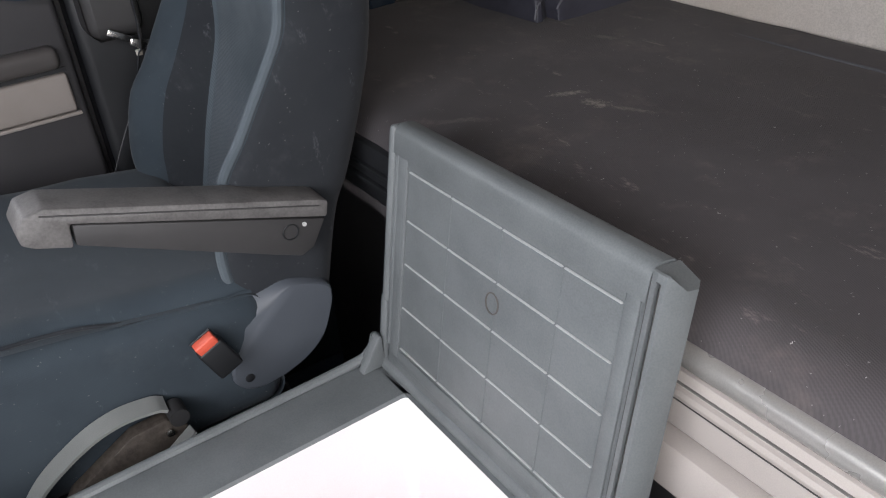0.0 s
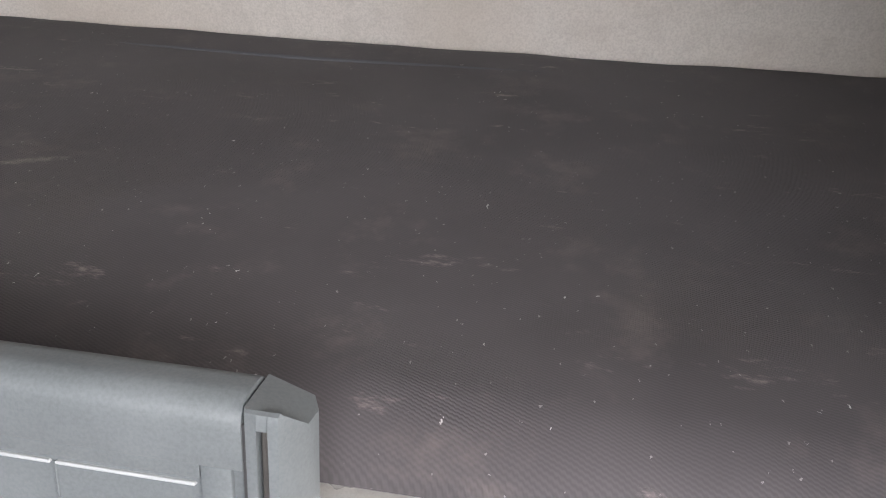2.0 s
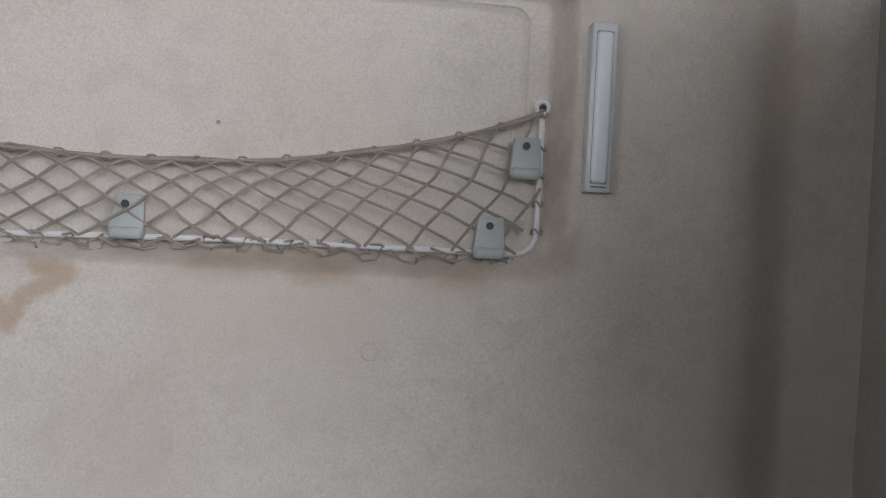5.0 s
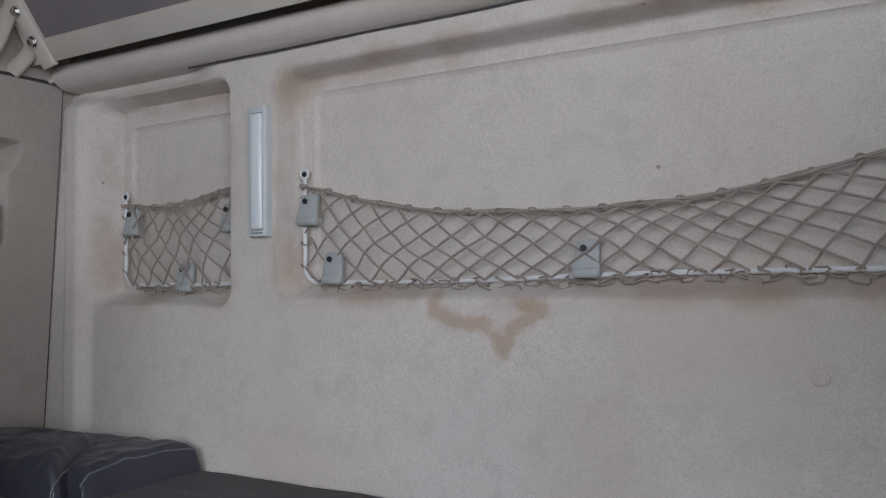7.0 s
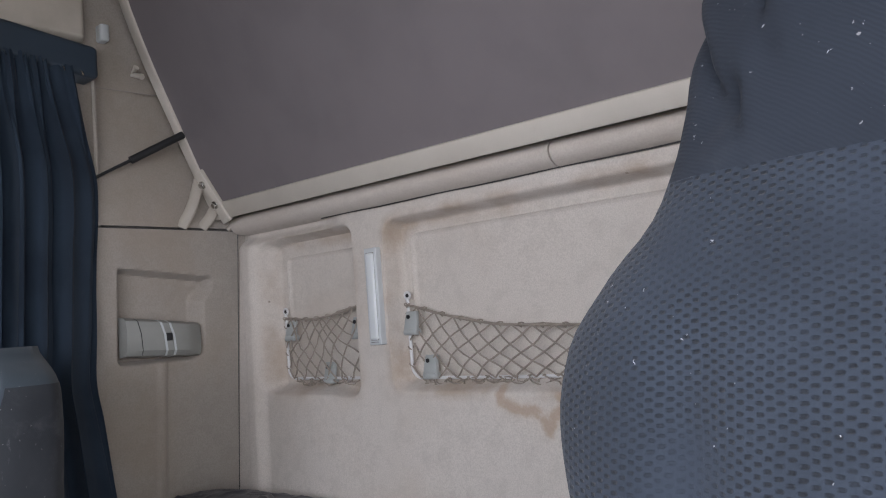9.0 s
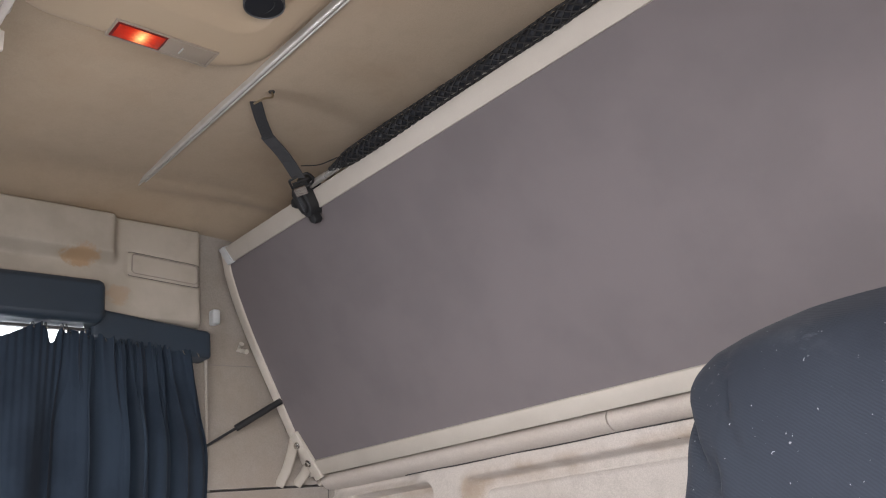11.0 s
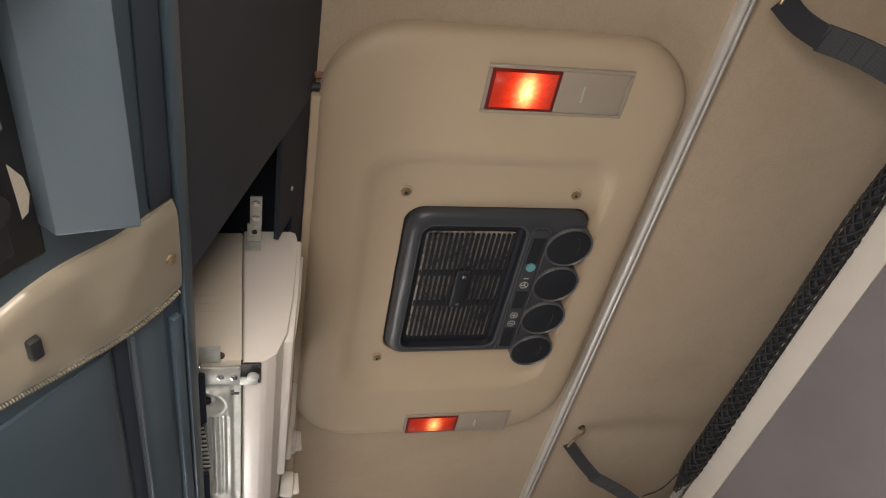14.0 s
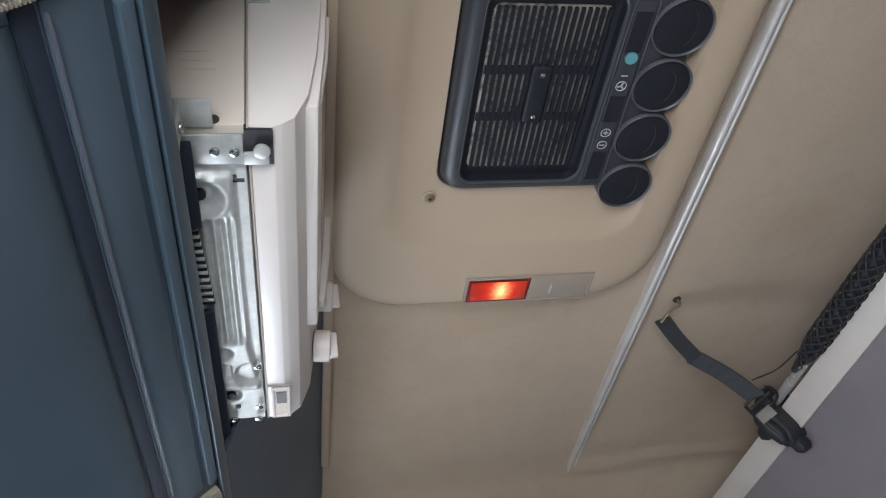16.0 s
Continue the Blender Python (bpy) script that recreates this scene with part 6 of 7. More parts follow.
part("narrow_end", cushion((-0.02, 1.27, 1.970), (0.060, 1.606, 2.050), 0.012, 0.001, shape=lambda p: Vector((p.x, p.y, p.z + (0.10 + 0.25 * (p.z - 1.970)) * (1.59 - p.y)))), M_NAVY, pel)
part("wide_part", cushion((-0.02, 0.30, 2.035), (0.105, 1.292, 2.152), 0.022, 0.001), M_NAVY, pel)
crt = thing("curtain_rail", (0.05, 1.2, 1.98), "slim curtain rail with small hooks under the pelmet", "curtain rail")
part("rail", merge(box((0.035, 0.35, 2.024), (0.046, 1.27, 2.031)), tube([(0.041, 1.2705, 2.018), (0.041, 1.59, 1.986)], 0.0035, 8)), M_ARM_D, crt)
EDGE = curve_of([(0.80, 1.645), (0.886, 1.630), (0.952, 1.617), (1.048, 1.603), (1.142, 1.589), (1.232, 1.575), (1.341, 1.582), (1.518, 1.592), (1.620, 1.600), (1.723, 1.599), (1.82, 1.576), (1.985, 1.545)])
def curtain(y0, y1, n, seed, x0, bottom, top=1.985):
    """Gathered cloth: many narrow folds at the heading that join into fewer, deeper ones below."""
    def f(u, v):
        z = top + (bottom - top) * v
        y = y0 + (EDGE(z) - y0) * u
        z += 0.10 * (1.59 - y) * (1 - v)
        g = 1 - math.exp(-6 * v)
        w = step(0.04, 0.22, v)
        warp = u + 0.035 * math.sin(9 * u + seed) + 0.022 * math.sin(23 * u + 2 * seed) + 0.02 * w * noise.noise(Vector((5 * u, 2.2 * v, seed)))
        ph = n * 2 * math.pi * warp
        ph2 = 0.53 * n * 2 * math.pi * warp + 1.3 * seed + 0.8 * noise.noise(Vector((3 * u, 1.5 * v, 3)))
        a1 = (0.009 + 0.004 * g) * (1 - 0.5 * w)
        a2 = 0.034 * w * (0.65 + 0.7 * noise.noise(Vector((7 * u, 0.9 * v, 2 + seed))))
        s2 = math.sin(ph2)
        x = x0 + a1 * math.sin(ph) + a2 * math.copysign(abs(s2) ** 0.8, s2) + 0.006 * w * noise.noise(Vector((13 * u, 2 * v, 7)))
        y2 = y + 0.012 * math.cos(ph2) * w * (1 - u) + 0.004 * math.cos(ph) * g
        drop = 0.010 * (0.5 - 0.5 * math.cos(2 * ph)) * math.exp(-18 * v)
        pl = math.exp(-9 * v)
        x += 0.0055 * pl * math.sin(2.6 * ph + 1.7 * math.sin(5 * u)) * (1 + 0.5 * noise.noise(Vector((9 * u, 1, seed))))
        return Vector((x, y2, z - drop))
    return grid(320, 70, f)
cu = thing("curtain", (0.06, 1.4, 1.98), "dark navy cloth curtain drawn in folds over the side window", "curtain", "curtains at the side window")
part("cloth", curtain(1.20, 1.585, 11, 1.0, 0.062, 0.85), M_CURTAIN, cu, "", 80)
for k in range(9):
    part("hook", tube([(0.045, 1.215 + 0.043 * k, 2.028 - 0.0043 * k), (0.056, 1.215 + 0.043 * k, 2.019 - 0.0043 * k), (0.066, 1.217 + 0.043 * k, 2.011 - 0.0043 * k), (0.070, 1.218 + 0.043 * k, 2.002 - 0.0043 * k)], 0.0018, 6), M_STEEL, cu)
cu2 = thing("curtain", (0.06, 1.0, 1.98), "dark navy cloth curtain hanging loosely with gaps at its hooks", "curtain", "curtains at the side window")
HEAD = curve_of([(0.55, 2.00), (0.80, 2.012), (0.92, 2.020), (0.99, 1.996), (1.055, 1.992), (1.11, 2.018), (1.145, 2.033), (1.160, 2.024), (1.178, 1.986), (1.198, 2.026), (1.212, 2.018), (1.228, 1.990), (1.252, 2.022), (1.29, 2.012)])
def loose(u, v):
    y = 0.55 + 0.72 * u
    ph = 4.2 * 2 * math.pi * u
    z = HEAD(y) * (1 - v) + 1.02 * v
    pinch = math.exp(-7 * v)
    fold = math.sin(ph + 0.8 * v) * (0.5 + v) + 0.28 * math.sin(1.7 * ph + 1.5 + 2 * v) + 0.3 * noise.noise(Vector((6 * u, 1.2 * v, 4)))
    return Vector((0.055 + 0.026 * fold * (1 - 0.6 * pinch) + 0.004 * pinch * math.sin(9 * ph), y, z))
part("cloth", grid(260, 40, loose), M_CURTAIN, cu2, "", 80)
for hy in (0.62, 0.78, 0.92, 1.128, 1.147, 1.158, 1.198, 1.208, 1.252):
    part("hook", tube([(0.045, hy, 2.031), (0.058, hy, HEAD(hy) + 0.012), (0.064, hy + 0.001, HEAD(hy) + 0.002), (0.066, hy + 0.002, HEAD(hy) - 0.010)], 0.0019, 6), M_STEEL, cu2)
whole("coat_hook", merge(box((-0.034, 1.640, 2.090), (0.006, 1.664, 2.135), 0.006, 3)), M_CLIP, "pale plastic coat hook on the side panel", "hook")
structure("trim_edge", tube([(0.012, 1.612, 2.03), (0.012, 1.612, 1.90), (0.016, 1.61, 1.60)], 0.005, 8), M_SIDE_SHADED)

# ---- left door, pillar and belt ----
dp = thing("door_lining", (-0.03, 0.6, 0.4), "dark door lining with warm grey vinyl panels", "door")
part("panel", cushion((-0.032, -0.2, 0.30), (0.02, 0.962, 1.06), 0.012, 0.0), M_DOORDARK, dp)
part("pocket_panel", box((0.0, 0.30, 0.802), (0.034, 0.942, 0.873), 0.006, 3), M_DOORPANEL, dp, "warm grey vinyl panel")
part("grip_rail", box((0.0, 0.30, 0.884), (0.046, 0.938, 0.925), 0.014, 4), M_GRIP, dp, "dark satin grip rail")
part("groove", box((0.016, 0.30, 0.8745), (0.024, 0.945, 0.8825)), M_BLACK, dp)
part("lower_edge", box((0.0, 0.30, 0.792), (0.030, 0.948, 0.799), 0.002), M_DOORPANEL, dp)
pil = thing("pillar_trim", (0.0, 1.2, 0.3), "black pillar trim behind the seat", "pillar")
part("trim", cushion((-0.032, 0.975, 0.0), (0.035, 1.52, 1.04), 0.02, 0.0), M_BLACK, pil)
part("shroud", cushion((0.03, 0.988, 0.925), (0.10, 1.085, 1.30), 0.028, 0.001), M_ARM_D, pil)
belt = thing("seat_belt", (0.1, 1.05, 0.88), "black seat belt with a bright steel tongue", "seat belt")
part("webbing", ribbon(smooth_line([(0.106, 1.085, 1.3), (0.106, 1.070, 0.95), (0.105, 1.057, 0.895), (0.104, 1.026, 0.814), (0.10, 0.951, 0.679), (0.09, 0.90, 0.56)], 6), 0.040, 0.0025, (1.0, -0.35, 0)), M_WEB, belt)
tm = Matrix.Translation((0.108, 1.044, 0.927)) @ pose(0, 0, 0, -30)
part("tongue", merge(box((-0.004, -0.034, -0.005), (0.002, 0.010, 0.007), 0.002, 2, tm), box((-0.006, 0.006, -0.010), (0.004, 0.034, 0.005), 0.003, 2, tm)), M_STEEL, belt, "bright steel tongue")
part("stop", disc((0.110, 1.058, 0.900), 0.006, 0.010, (0, 0, 1), 14, 0.002), M_FRAME, belt, "pale stop button")
part("loop", tube([(0.104, 1.05, 0.918), (0.106, 1.095, 0.908)], 0.006, 8), M_BLACK, belt)

# ---- seats ----
FRONT = curve_of([(0.60, 0.990), (0.69, 0.985), (0.76, 0.983), (0.852, 1.008), (0.90, 1.042), (0.944, 1.071), (0.98, 1.095), (1.026, 1.122), (1.07, 1.130), (1.20, 1.150), (1.33, 1.185)])
BACK = curve_of([(0.60, 1.125), (0.64, 1.133), (0.70, 1.150), (0.768, 1.172), (0.80, 1.189), (0.87, 1.216), (0.93, 1.239), (0.966, 1.251), (1.034, 1.261), (1.20, 1.268), (1.33, 1.265)])
INSERT = curve_of([(0.60, 1.05), (0.68, 1.080), (0.79, 1.110), (0.873, 1.142), (0.936, 1.163), (1.0, 1.172), (1.2, 1.185), (1.33, 1.205)])


def left_back(th, cx):
    """A back with side bolsters round a recessed insert, piping on the bolsters, dusty side cloth."""
    def section(z, push=0.0, dx=0.0):
        yf, yb, yi = FRONT(z), BACK(z), INSERT(z)
        w = 1.0 - 0.35 * step(1.24, 1.33, z) ** 2
        half = [(0.0, yi), (0.11, yi), (0.136, yi - 0.006), (0.168, 0.5 * (yi + yf)), (0.200, yf + 0.014), (0.232, yf), (0.246, yf + 0.022), (0.248, 0.5 * (yf + yb)), (0.240, yb - 0.022), (0.19, yb)]
        ring = half + [(0.0, yb + 0.006)] + [(-x if x < 0.14 else -0.14 - 0.8 * (x - 0.14), y) for x, y in half[:0:-1]]
        line = smooth_line([Vector((x * w + dx, y - push, 0)) for x, y in ring + [ring[0]]], 4)[:-1]
        return [Vector((cx + p.x, p.y, z)) + 0.005 * Vector((noise.noise(Vector((9 * p.x, 9 * p.y, 9 * z))), noise.noise(Vector((8 * p.x, 8 * p.y, 7 * z + 4))), 0)) for p in line]
    zs = [0.60 + 0.73 * k / 60 for k in range(61)]
    def skin(i0, i1, push=0.0, dx=0.0, z0=0.60, z1=1.33):
        bm = blank()
        rows = [[bm.verts.new(p) for p in (lambda s: [s[i % len(s)] for i in range(i0, i1 + 1)])(section(z, push, dx))] for z in zs if z0 <= z <= z1]
        for a, b in zip(rows, rows[1:]):
            for j in range(len(a) - 1):
                bm.faces.new((a[j], a[j + 1], b[j + 1], b[j]))
        if i1 - i0 >= 79:
            bm.faces.new(rows[-1][:-1])
        bmesh.ops.recalc_face_normals(bm, faces=bm.faces[:])
        return bm
    part("backrest", skin(0, 80), M_SEAT, th, "", 60)
    part("back_insert", skin(-8, 8, 0.003, 0.0, 0.63, 1.25), M_SEAT_IN, th, "pale ribbed cloth insert", 60)
    # darker cloth band: the seam plus the shade painted next to it
    part("back_seam_shade", skin(-13, -8, 0.0015, 0.0, 0.62, 1.26), M_SEAT_SIDE, th, "dark seam with painted shade beside the insert", 60)
    part("back_side", skin(21, 37, 0.0, 0.003, 0.60, 1.27), M_SEAT_SIDE, th, "dark dusty side cloth", 60)
    part("piping", tube([section(z, 0.004)[20] for z in zs[3:52]], 0.0075, 10), M_SEAT_P, th, "pale raised piping")


def seat(cx, label, headrest):
    th = thing("driver_seat" if headrest else "passenger_seat", (cx, 0.85, 0.0), label, "seat", "cab seats")
    part("pedestal", cushion((cx - 0.2, 0.62, 0.0), (cx + 0.2, 1.05, 0.46), 0.03, 0.0), M_DOORDARK, th)
    def pan(p):
        k = (p.x - cx) / 0.25
        return Vector((p.x, p.y, p.z + 0.02 * k * k * (p.z > 0.6) - 0.13 * max(0, p.y - 0.62) ** 1.2 * (p.z > 0.55) * 1.0))
    part("cushion", cushion((cx - 0.25, 0.42, 0.50), (cx + 0.25, 1.04, 0.745), 0.05, 0.006, 8, 5, 7, None, pan), M_SEAT, th, "", 60)
    part("cushion_seam", tube(smooth_line([(cx + 0.226, 0.44, 0.752), (cx + 0.240, 0.73, 0.738), (cx + 0.246, 0.84, 0.713), (cx + 0.247, 0.985, 0.680)], 8), 0.0030, 6), M_SEAT_SIDE, th)
    part("side_bolster", cushion((cx + 0.19, 0.43, 0.49), (cx + 0.264, 1.02, 0.752), 0.034, 0.004, 8, 5, 6, None, lambda p: Vector((p.x, p.y, p.z - 0.17 * max(0, p.y - 0.60) ** 1.1 * step(0.55, 0.68, p.z)))), M_SEAT, th, "dark dusty side bolster", 60)
    part("cushion_insert", cushion((cx - 0.15, 0.46, 0.66), (cx + 0.17, 1.02, 0.738), 0.03, 0.004, 9, 4, 6, None, pan), M_SEAT, th)
    if not headrest:
        left_back(th, cx)
        return th
    key = [(0.58, 0.195, 0.055), (0.64, 0.215, 0.078), (0.80, 0.222, 0.085), (1.00, 0.224, 0.085), (1.15, 0.236, 0.082), (1.20, 0.246, 0.080), (1.25, 0.257, 0.078), (1.28, 0.259, 0.076), (1.31, 0.253, 0.073), (1.345, 0.229, 0.067), (1.375, 0.201, 0.060),
           (1.41, 0.182, 0.055), (1.45, 0.176, 0.056), (1.50, 0.172, 0.056), (1.54, 0.164, 0.050), (1.562, 0.142, 0.040), (1.577, 0.095, 0.024), (1.586, 0.045, 0.012)]
    wide, deep = curve_of([(a, b) for a, b, _ in key]), curve_of([(a, c) for a, _, c in key])
    def mid_y(z):
        return 1.050 + (0.245 if headrest else 0.25) * (z - 0.62) + (0.0 if headrest else 0.32 * max(0.0, min(z, 1.08) - 0.80) ** 1.3 - 0.16 * max(0.0, z - 1.08))
    def loft(half0, half1, z0, z1, push, lumps):
        def f(u, v):
            z = z0 + (z1 - z0) * v
            a = half0 + (half1 - half0) * u
            c, s_ = math.cos(a), math.sin(a)
            x = wide(z) * math.copysign(abs(c) ** 0.62, c)
            y = deep(z) * math.copysign(abs(s_) ** 0.72, s_) * (1.0 if headrest or s_ < 0 else 1.0 + 0.9 * step(0.75, 1.05, z))
            if s_ < 0:
                y -= (0.010 if headrest else 0.035) * (x / 0.25) ** 4 * step(0.66, 0.8, z) * step(1.36, 1.2, z) - 0.014 * math.exp(-((abs(x) - 0.15) / 0.018) ** 2) * step(0.7, 0.8, z) * step(1.33, 1.25, z)
            p = Vector((cx + x, mid_y(z) + y, z))
            q = Vector((x, y, 0)).normalized()
            pleat = 0.0045 * math.sin(95 * p.x + 22 * p.z) * math.exp(-((z - 1.535) / 0.032) ** 2) * step(1.84, 1.77, p.x) if z > 1.4 else 0.0
            crease = 0.020 * (1 - abs(noise.noise(Vector((24 * p.x, 6 * p.y, 9 * p.z))))) ** 6 * step(1.40, 1.46, z) * step(1.80, 1.74, p.x)
            return p + q * (push + lumps * noise.noise(p * 9) + 0.4 * lumps * noise.noise(p * 23) - crease + pleat)
        return f
    part("backrest", grid(96, 70, loft(0, 2 * math.pi, 0.58, 1.405, 0.0, 0.007)), M_KNIT, th, "", 60)
    part("headrest", grid(96, 40, loft(0, 2 * math.pi, 1.403, 1.586, 0.0, 0.007)), M_CAP, th, "plain navy plush headrest with lint", 60)
    return th


left_seat = seat(0.385, "slate blue cloth cab seat with armrest and dusty side", False)
# armrest, hinge shield, buckle and lever belong to the left seat
def arm_pt(s, h):
    return (1.115 - 0.949 * s + 0.315 * h, 0.817 + 0.315 * s + 0.949 * h)
def arm_box(pts, x0, x1, bev):
    return prism([arm_pt(s, h) for s, h in pts], x0, x1, bev)
arm = part("armrest", arm_box([(-0.004, -0.002), (0.010, 0.0), (0.345, 0.0), (0.366, -0.010), (0.372, -0.030), (0.366, -0.044), (0.352, -0.048), (0.312, -0.049), (0.318, -0.020), (-0.006, -0.026)], 0.622, 0.688, 0.004), M_ARM, left_seat, "worn grey plastic armrest")
part("arm_side", arm_box([(0.315, -0.021), (0.310, -0.047), (0.060, -0.079), (0.022, -0.083), (0.006, -0.070), (-0.004, -0.028)], 0.626, 0.686, 0.003), M_ARM_D, arm)
part("top_seam", tube([(0.6885, *arm_pt(0.01 + 0.34 * k / 10, -0.0085)) for k in range(11)], 0.0010, 6), M_ARM_D, arm)
part("pivot_cap", tube([(0.6865, *arm_pt(0.045 + 0.011 * math.cos(a), -0.046 + 0.011 * math.sin(a))) for a in (2 * math.pi * k / 20 for k in range(21))], 0.0012, 6), M_BLACK, arm)
part("stud", disc((0.687, *arm_pt(0.027, -0.035)), 0.003, 0.002, (1, 0, 0), 10), M_MARK, arm)
SHIELD = smooth_line([Vector((0, y, z)) for y, z in [(0.939, 0.640), (0.946, 0.666), (0.976, 0.682), (1.018, 0.693), (1.060, 0.688), (1.112, 0.664), (1.120, 0.642), (1.112, 0.612), (1.094, 0.575), (1.061, 0.548), (1.012, 0.532), (0.962, 0.534), (0.938, 0.565), (0.936, 0.605), (0.939, 0.640)]], 5)[:-1]
def shield_ring(x, k, front):
    """The shield's outline at x, drawn in by k, more so along its upper front."""
    c = Vector((0, 1.035, 0.610))
    out = []
    for p in SHIELD:
        d = c - p
        lead = max(0.0, d.normalized().dot(Vector((0, 0.76, -0.65))))
        out.append(Vector((x, 0, 0)) + p + d * (k + front * step(0.35, 0.95, lead)))
    return out
sh = blank()
rings = [[sh.verts.new(p) for p in shield_ring(x, k, fr)] for x, k, fr in ((0.575, 0.0, 0.0), (0.622, 0.0, 0.0), (0.628, 0.012, 0.01), (0.646, 0.035, 0.27), (0.649, 0.07, 0.31))]
for a, b in zip(rings, rings[1:]):
    for j in range(len(a)):
        sh.faces.new((a[j], a[(j + 1) % len(a)], b[(j + 1) % len(b)], b[j]))
sh.faces.new(rings[-1]); sh.faces.new(rings[0][::-1])
bmesh.ops.recalc_face_normals(sh, faces=sh.faces[:])
part("hinge_shield", sh, M_SHIELD, left_seat, "dark grey hinge cover", 40)
part("shield_bolt", disc((0.649, 0.966, 0.560), 0.007, 0.004, (1, 0, 0), 14, 0.001), M_BLACK, left_seat)
bm_ = Matrix.Translation((0.674, 0.919, 0.655)) @ pose(0, 0, 0, 24)
bkl = part("buckle", box((-0.010, -0.019, -0.048), (0.010, 0.019, 0.008), 0.004, 3, bm_), M_BLACK, left_seat, "black belt buckle")
part("button", box((-0.007, -0.0155, 0.006), (0.010, 0.0155, 0.021), 0.0025, 3, bm_), M_BUCKLE, bkl, "red release button")
part("slot", box((-0.0105, -0.017, 0.007), (-0.0073, 0.017, 0.0215), 0.001, 1, bm_), M_BLACK, bkl)
lev = thing("seat_lever", (0.69, 0.76, 0.0), "worn grey lever over a rusty bracket beside the seat", "lever")
part("bracket", merge(prism([(0.66, 0.475), (0.70, 0.530), (0.79, 0.580), (0.835, 0.582), (0.860, 0.560), (0.858, 0.52), (0.80, 0.50), (0.74, 0.44)], 0.660, 0.684, 0.004), prism([(0.70, 0.0), (0.70, 0.47), (0.80, 0.50), (0.80, 0.0)], 0.662, 0.680, 0.003)), M_RUST, lev, "rusty steel bracket")
part("handle_pad", box((-0.006, -0.030, -0.010), (0.006, 0.030, 0.010), 0.005, 3, Matrix.Translation((0.690, 0.765, 0.512)) @ pose(0, 0, 0, 28)), M_ARM, lev)
part("cover", ribbon(smooth_line([(0.667, 0.640, 0.522), (0.667, 0.677, 0.560), (0.667, 0.735, 0.594), (0.667, 0.782, 0.606), (0.667, 0.826, 0.602), (0.667, 0.842, 0.594)], 6), 0.030, 0.005, (1, 0, -0.15)), M_LID_E, lev, "smooth light grey cover")
part("pivot", merge(tube([(0.660, 0.852, 0.580), (0.690, 0.852, 0.580)], 0.0135, 16)), M_RUBBER, lev)
for y, z in ((0.835, 0.562), (0.76, 0.53), (0.80, 0.53), (0.72, 0.48)):
    part("bolt", disc((0.687, y, z), 0.006, 0.006, (1, 0, 0), 8, 0.001), M_STEEL, lev)
part("rubber_strip", tube(smooth_line([(0.78, 0.60, 0.58), (0.80, 0.66, 0.55), (0.79, 0.72, 0.50)], 5), 0.016, 8), M_RUBBER, lev)
part("edge_plate", ribbon([(0.715, 0.86, 0.575), (0.725, 0.80, 0.545), (0.735, 0.74, 0.50)], 0.03, 0.003, (1, 0, 0.3)), M_LID_E, lev)

right_seat = seat(1.88, "slate blue ribbed cloth cab seat with integral headrest", True)

# ---- cool box between the seats with its lid open ----
cb = thing("cool_box", (1.0, 0.85, 0.0), "grey plastic cool box with white liner and open lid", "cool box")
RZ = 0.605
bm = blank()
O, I = outline(0.765, 1.29, 0.50, 1.115, 0.03), outline(0.866, 1.23, 0.56, 1.106, 0.008)
O2, I2 = outline(0.775, 1.28, 0.51, 1.108, 0.03), outline(0.869, 1.227, 0.563, 1.103, 0.008)
lv = [(outline(0.765, 1.29, 0.50, 1.115, 0.03), 0.0), (O, RZ - 0.02), (O2, RZ - 0.004), (outline(0.785, 1.272, 0.52, 1.10, 0.03), RZ), (I, RZ), (I2, RZ - 0.004)]
rings = [[bm.verts.new((x, y, z)) for x, y in o] for o, z in lv]
for a, b in zip(rings, rings[1:]):
    for j in range(len(a)):
        bm.faces.new((a[j], a[(j + 1) % len(a)], b[(j + 1) % len(b)], b[j]))
bmesh.ops.recalc_face_normals(bm, faces=bm.faces[:])
part("body", bm, M_LID, cb)
bm = blank()
rings = [[bm.verts.new((x, y, z)) for x, y in o] for o, z in ((I2, RZ - 0.004), (outline(0.882, 1.216, 0.575, 1.09, 0.02), 0.32), (outline(0.91, 1.19, 0.60, 1.05, 0.03), 0.31))]
for a, b in zip(rings, rings[1:]):
    for j in range(len(a)):
        bm.faces.new((a[j], a[(j + 1) % len(a)], b[(j + 1) % len(b)], b[j]))
bm.faces.new(rings[-1])
part("liner", bm, M_WHITE, cb, "white plastic liner")
# lid: leans back from its hinge, pressed grid inside, thick rim
LT = 10.0
lm = Matrix.Translation((0.0, 1.112, 0.606)) @ pose(0, 0, 0, -LT)
ld = part("lid", box((0.800, 0.0, 0.0), (1.218, 0.028, 0.340), 0.010, 3, lm), M_LID, cb, "open grey lid with pressed grid")
roll_profile = [(-0.005, 0.308)] + [(0.0095 - 0.0145 * math.cos(a), 0.331 + 0.0145 * math.sin(a)) for a in (radians(15 * k) for k in range(7))] + [(0.0180 + 0.0120 * math.sin(a), 0.3335 + 0.0120 * math.cos(a)) for a in (radians(18 * k) for k in range(6))] + [(0.030, 0.308)]
top_roll = prism(roll_profile, 0.8035, 1.2072, 0.0012)
top_roll.transform(lm)
part("top_roll", top_roll, M_LID, ld, "", 35)
part("side_lip", merge(box((0.793, -0.007, 0.10), (0.806, 0.024, 0.342), 0.006, 3, lm), box((0.785, -0.004, 0.0), (0.800, 0.030, 0.108), 0.006, 3, lm), box((0.824, -0.003, 0.09), (0.831, 0.006, 0.298), 0.002, 2, lm)), M_LID, ld)
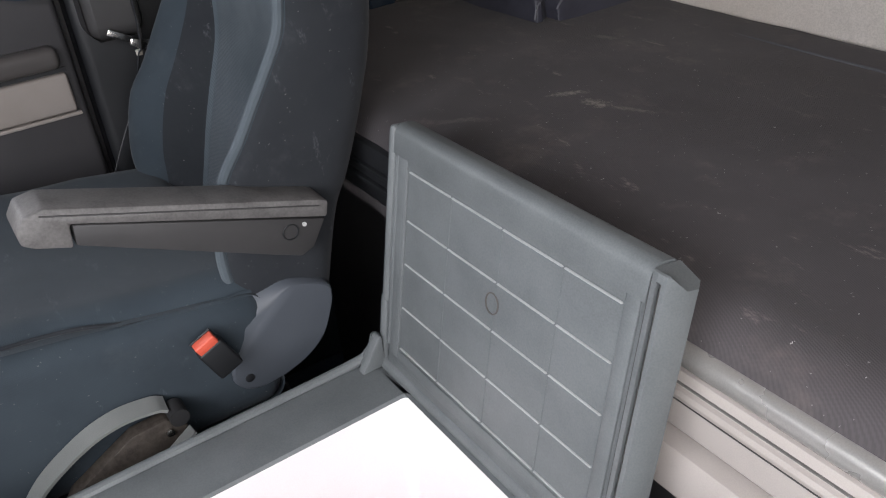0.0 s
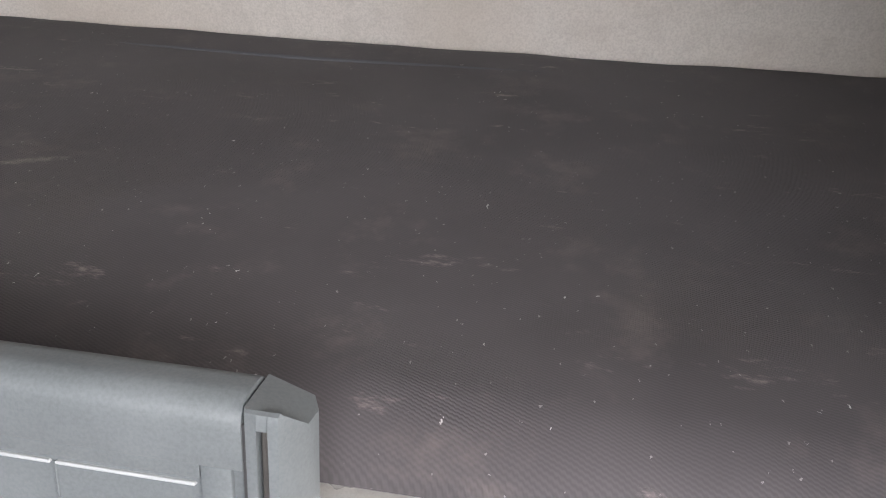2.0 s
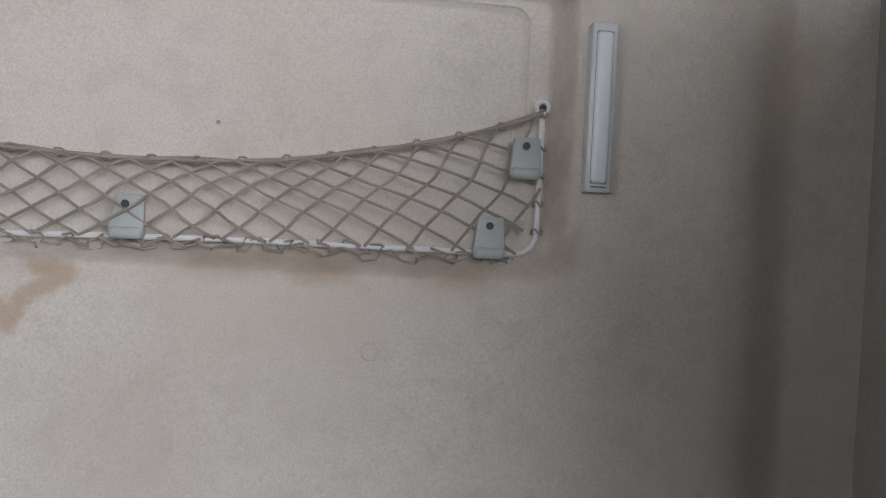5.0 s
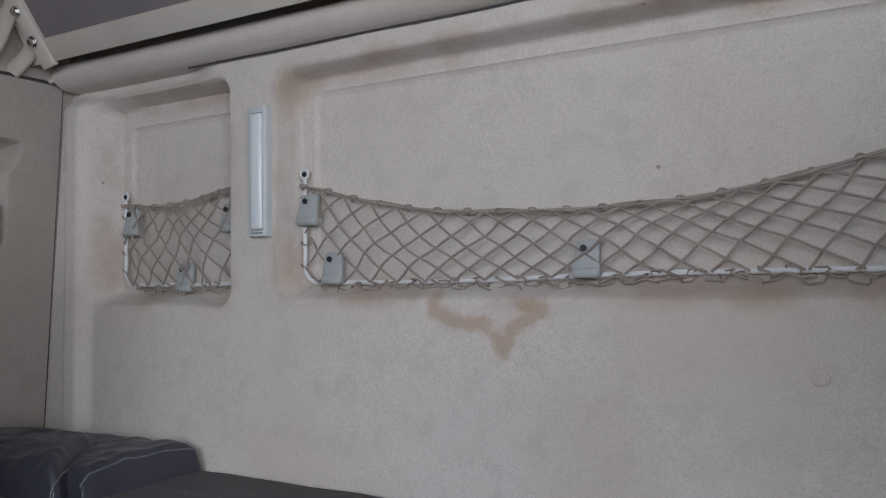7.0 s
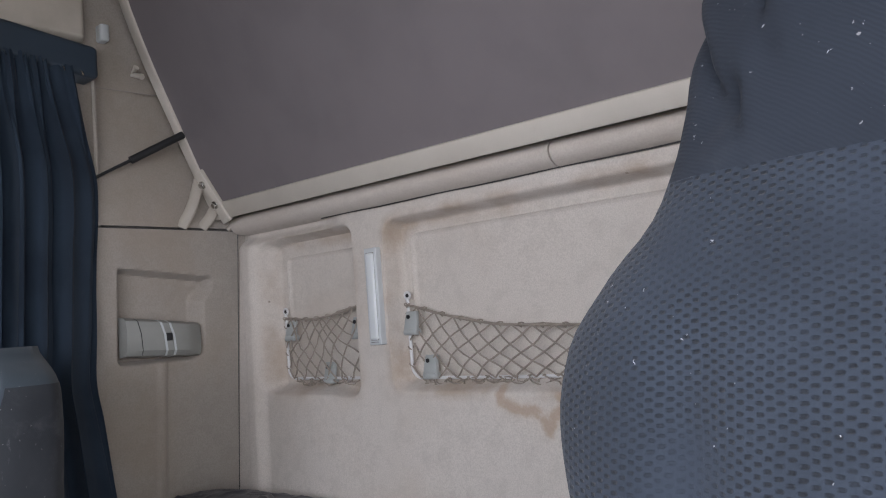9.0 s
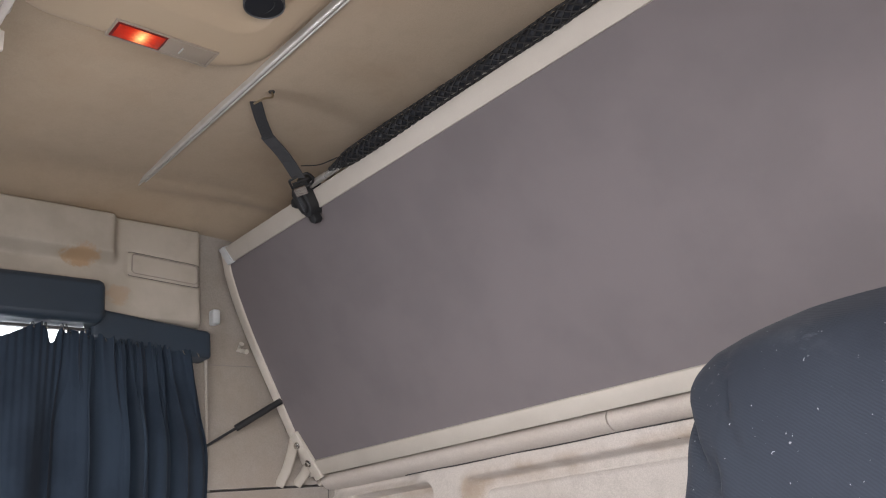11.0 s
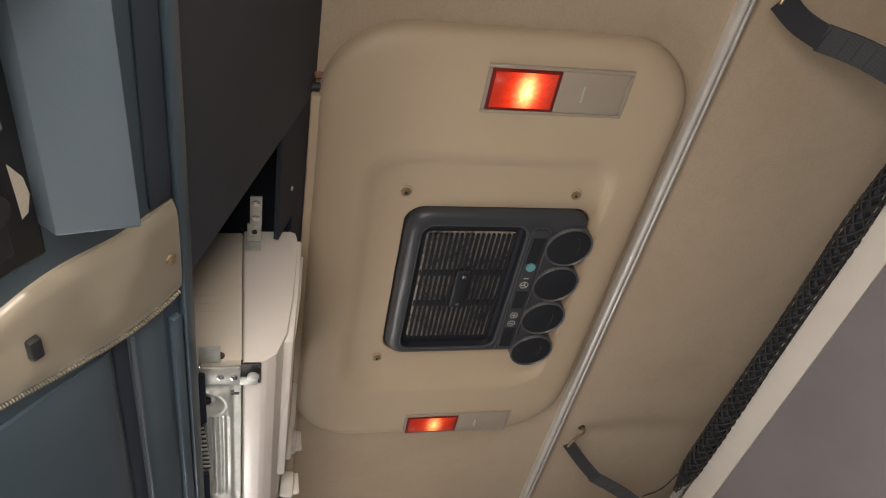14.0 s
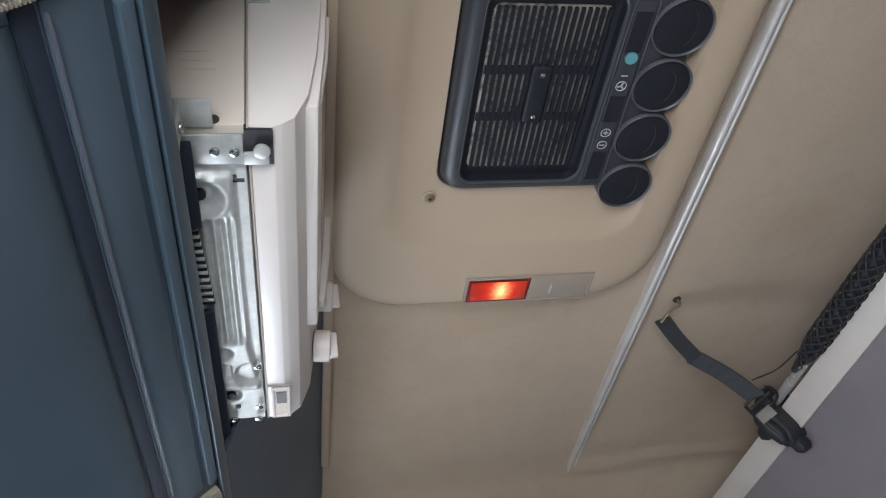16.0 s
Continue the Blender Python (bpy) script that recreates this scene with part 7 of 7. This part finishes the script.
rim_profile = [(1.2085, -0.003), (1.2095, -0.006), (1.2152, -0.007), (1.2156, 0.004), (1.2208, 0.004), (1.2212, -0.008), (1.2262, -0.008), (1.2280, -0.005), (1.2345, 0.010), (1.2350, 0.024), (1.232, 0.029), (1.2085, 0.029)]
rim_plug = [(x, -0.0074 if 1.2154 < x < 1.2210 else y) for x, y in rim_profile]
right_rim = blank()
rings = []
for pr, z, d in ((rim_profile, 0.0, 0.0), (rim_profile, 0.3335, 0.0), (rim_plug, 0.3339, 0.0), (rim_plug, 0.3395, 0.0), (rim_plug, 0.3422, 0.0012), (rim_plug, 0.3432, 0.0035)):
    rings.append([right_rim.verts.new((x, min(0.0275, max(y, -0.008 + d)), z - 1.9 * max(0.0, x - 1.2275) * step(0.30, 0.34, z))) for x, y in pr])
for a, b in zip(rings, rings[1:]):
    for j in range(len(a)):
        right_rim.faces.new((a[j], a[(j + 1) % len(a)], b[(j + 1) % len(b)], b[j]))
right_rim.faces.new(rings[-1])
bmesh.ops.recalc_face_normals(right_rim, faces=right_rim.faces[:])
right_rim.transform(lm)
part("right_rim", right_rim, M_LID, ld, "", 25)
part("seal", box((1.2159, -0.0030, 0.012), (1.2205, 0.0015, 0.3333), 0.0008, 1, lm), M_SEAL, ld, "grey rubber seal")
part("rim_groove", box((1.2068, -0.0040, 0.01), (1.2090, 0.0, 0.334), 0.0004, 1, lm), M_ARM_D, ld)
# horizontal ridges carry their highlight as paler colour
ZR_ = [0.294, 0.231, 0.172, 0.109, 0.047]
for z in ZR_:
    for xa, xb in ((0.836, 0.9198), (0.9222, 1.0108), (1.0132, 1.1038), (1.1062, 1.181)):
        part("grid_line", box((xa, -0.0024, z - 0.0010), (xb, 0.002, z + 0.0010), 0.0009, 1, lm), M_GRID, ld)
for x in (0.921, 1.012, 1.105):
    part("grid_seam", box((x - 0.0008, -0.0009, 0.047), (x + 0.0008, 0.002, 0.294), 0.0004, 1, lm), M_LID, ld)
part("ring_mark", tube([lm @ Vector((1.008 + 0.0105 * math.cos(a), -0.0005, 0.204 + 0.0125 * math.sin(a))) for a in (2 * math.pi * k / 24 for k in range(25))], 0.0010, 6), M_SEAL, ld)
part("frame_bead", box((0.806, -0.004, 0.04), (0.814, 0.004, 0.330), 0.002, 2, lm), M_LID, ld)
for a, b in (((0.812, -0.0028, 0.030), (0.833, 0.002, 0.318)), ((1.184, -0.0028, 0.030), (1.2005, 0.002, 0.318)), ((0.833, -0.0028, 0.2985), (1.184, 0.002, 0.318)), ((0.833, -0.0028, 0.024), (1.184, 0.002, 0.042))):
    part("field_border", box(a, b, 0.0014, 2, lm), M_LID, ld)
part("outer_lip", tube(smooth_line([(0.772, 0.50, RZ - 0.006), (0.772, 0.80, RZ - 0.002), (0.772, 1.06, RZ), (0.782, 1.10, RZ + 0.018), (0.788, 1.110, RZ + 0.045)], 6), 0.0075, 10), M_LID, cb)
part("foot", prism([(1.076, 0.6045), (1.112, 0.6045), (1.112, 0.655), (1.106, 0.655)], 0.786, 0.802, 0.003), M_LID, cb)
part("hinge", merge(tube([(0.80, 1.118, 0.606), (1.22, 1.118, 0.606)], 0.012, 12)), M_LID, cb)
part("latch", box((1.207, -0.014, 0.020), (1.232, 0.004, 0.042), 0.005, 2, lm), M_LID_E, ld)

# ---- folded bag on the mattress ----
bag = thing("folded_bag", (0.27, 1.78, 0.862), "folded dark grey cloth bag lying on the mattress", "bag")
def bundle(x0, x1, y0, y1, height, round_left, round_right, seed, square=0.55, skew=0.0, relief=1.0):
    """A soft folded bundle that lies flat: height at x and over the depth, slanting creases, puckers at the front."""
    def f(u, v):
        a = math.pi * v
        c, s_ = math.cos(a), math.sin(a)
        mid = 0.5 * (y0 + y1) - 0.5 * (y1 - y0) * math.copysign(abs(c) ** 0.55, c)
        end = x1 - skew * max(0.0, mid - y0 - 0.015)
        x = x0 + (end - x0) * u
        left = math.sqrt(max(0.0, 1 - max(0.0, (x0 + round_left - x) / round_left) ** 2)) if round_left else 1.0
        right = math.sqrt(max(0.0, 1 - max(0.0, (x - end + round_right) / round_right) ** 2)) if round_right else 1.0
        h = height * (0.12 + 0.88 * left) * (0.10 + 0.90 * right)
        yy = 0.5 * (y0 + y1) + (mid - 0.5 * (y0 + y1)) * (0.75 + 0.25 * left)
        z = 0.857 + h * s_ ** square
        q = Vector((x * 4.5 + yy * 5, yy * 9 - x * 6, z * 9 + seed))
        ridge = (1 - abs(noise.noise(q))) ** 4
        fine = (1 - abs(noise.noise(q * 2.3 + Vector((3, 1, 0))))) ** 5
        soft = noise.noise(Vector((7 * x, 8 * yy, 6 * z + seed)))
        k = step(0.0, 0.25, s_) * relief
        return Vector((x + 0.004 * k * soft, yy + (0.008 * soft - 0.012 * ridge) * k * (1 if c > 0 else 0.3), z + k * (0.014 * ridge + 0.009 * fine + 0.006 * soft - 0.012)))
    return f
# pale line added along a fold for its bright edge, not sewn piping
def fold_edge(f, u, v0, v1):
    return tube([f(u, v0 + (v1 - v0) * k / 30) + Vector((0.001, -0.002, 0.0012)) for k in range(31)], 0.0019, 6)
inner = bundle(0.02, 0.456, 1.738, 1.968, 0.066, 0.10, 0.020, 2, 0.42, 0.0, 0.40)
over = bundle(-0.040, 0.434, 1.700, 1.905, 0.083, 0.19, 0.030, 7.3, 0.5, 0.75, 0.55)
main = part("main_fold", grid(90, 60, inner, (0, 0, -0.001)), M_BAG, bag, "", 60)
part("piping", fold_edge(inner, 0.978, 0.10, 0.95), M_BAG_EDGE, main)
flap_ = part("flap", grid(110, 70, over, (0, 0, -0.001)), M_BAG, bag, "", 60)
part("piping", fold_edge(over, 0.985, 0.03, 0.75), M_BAG_EDGE, flap_)
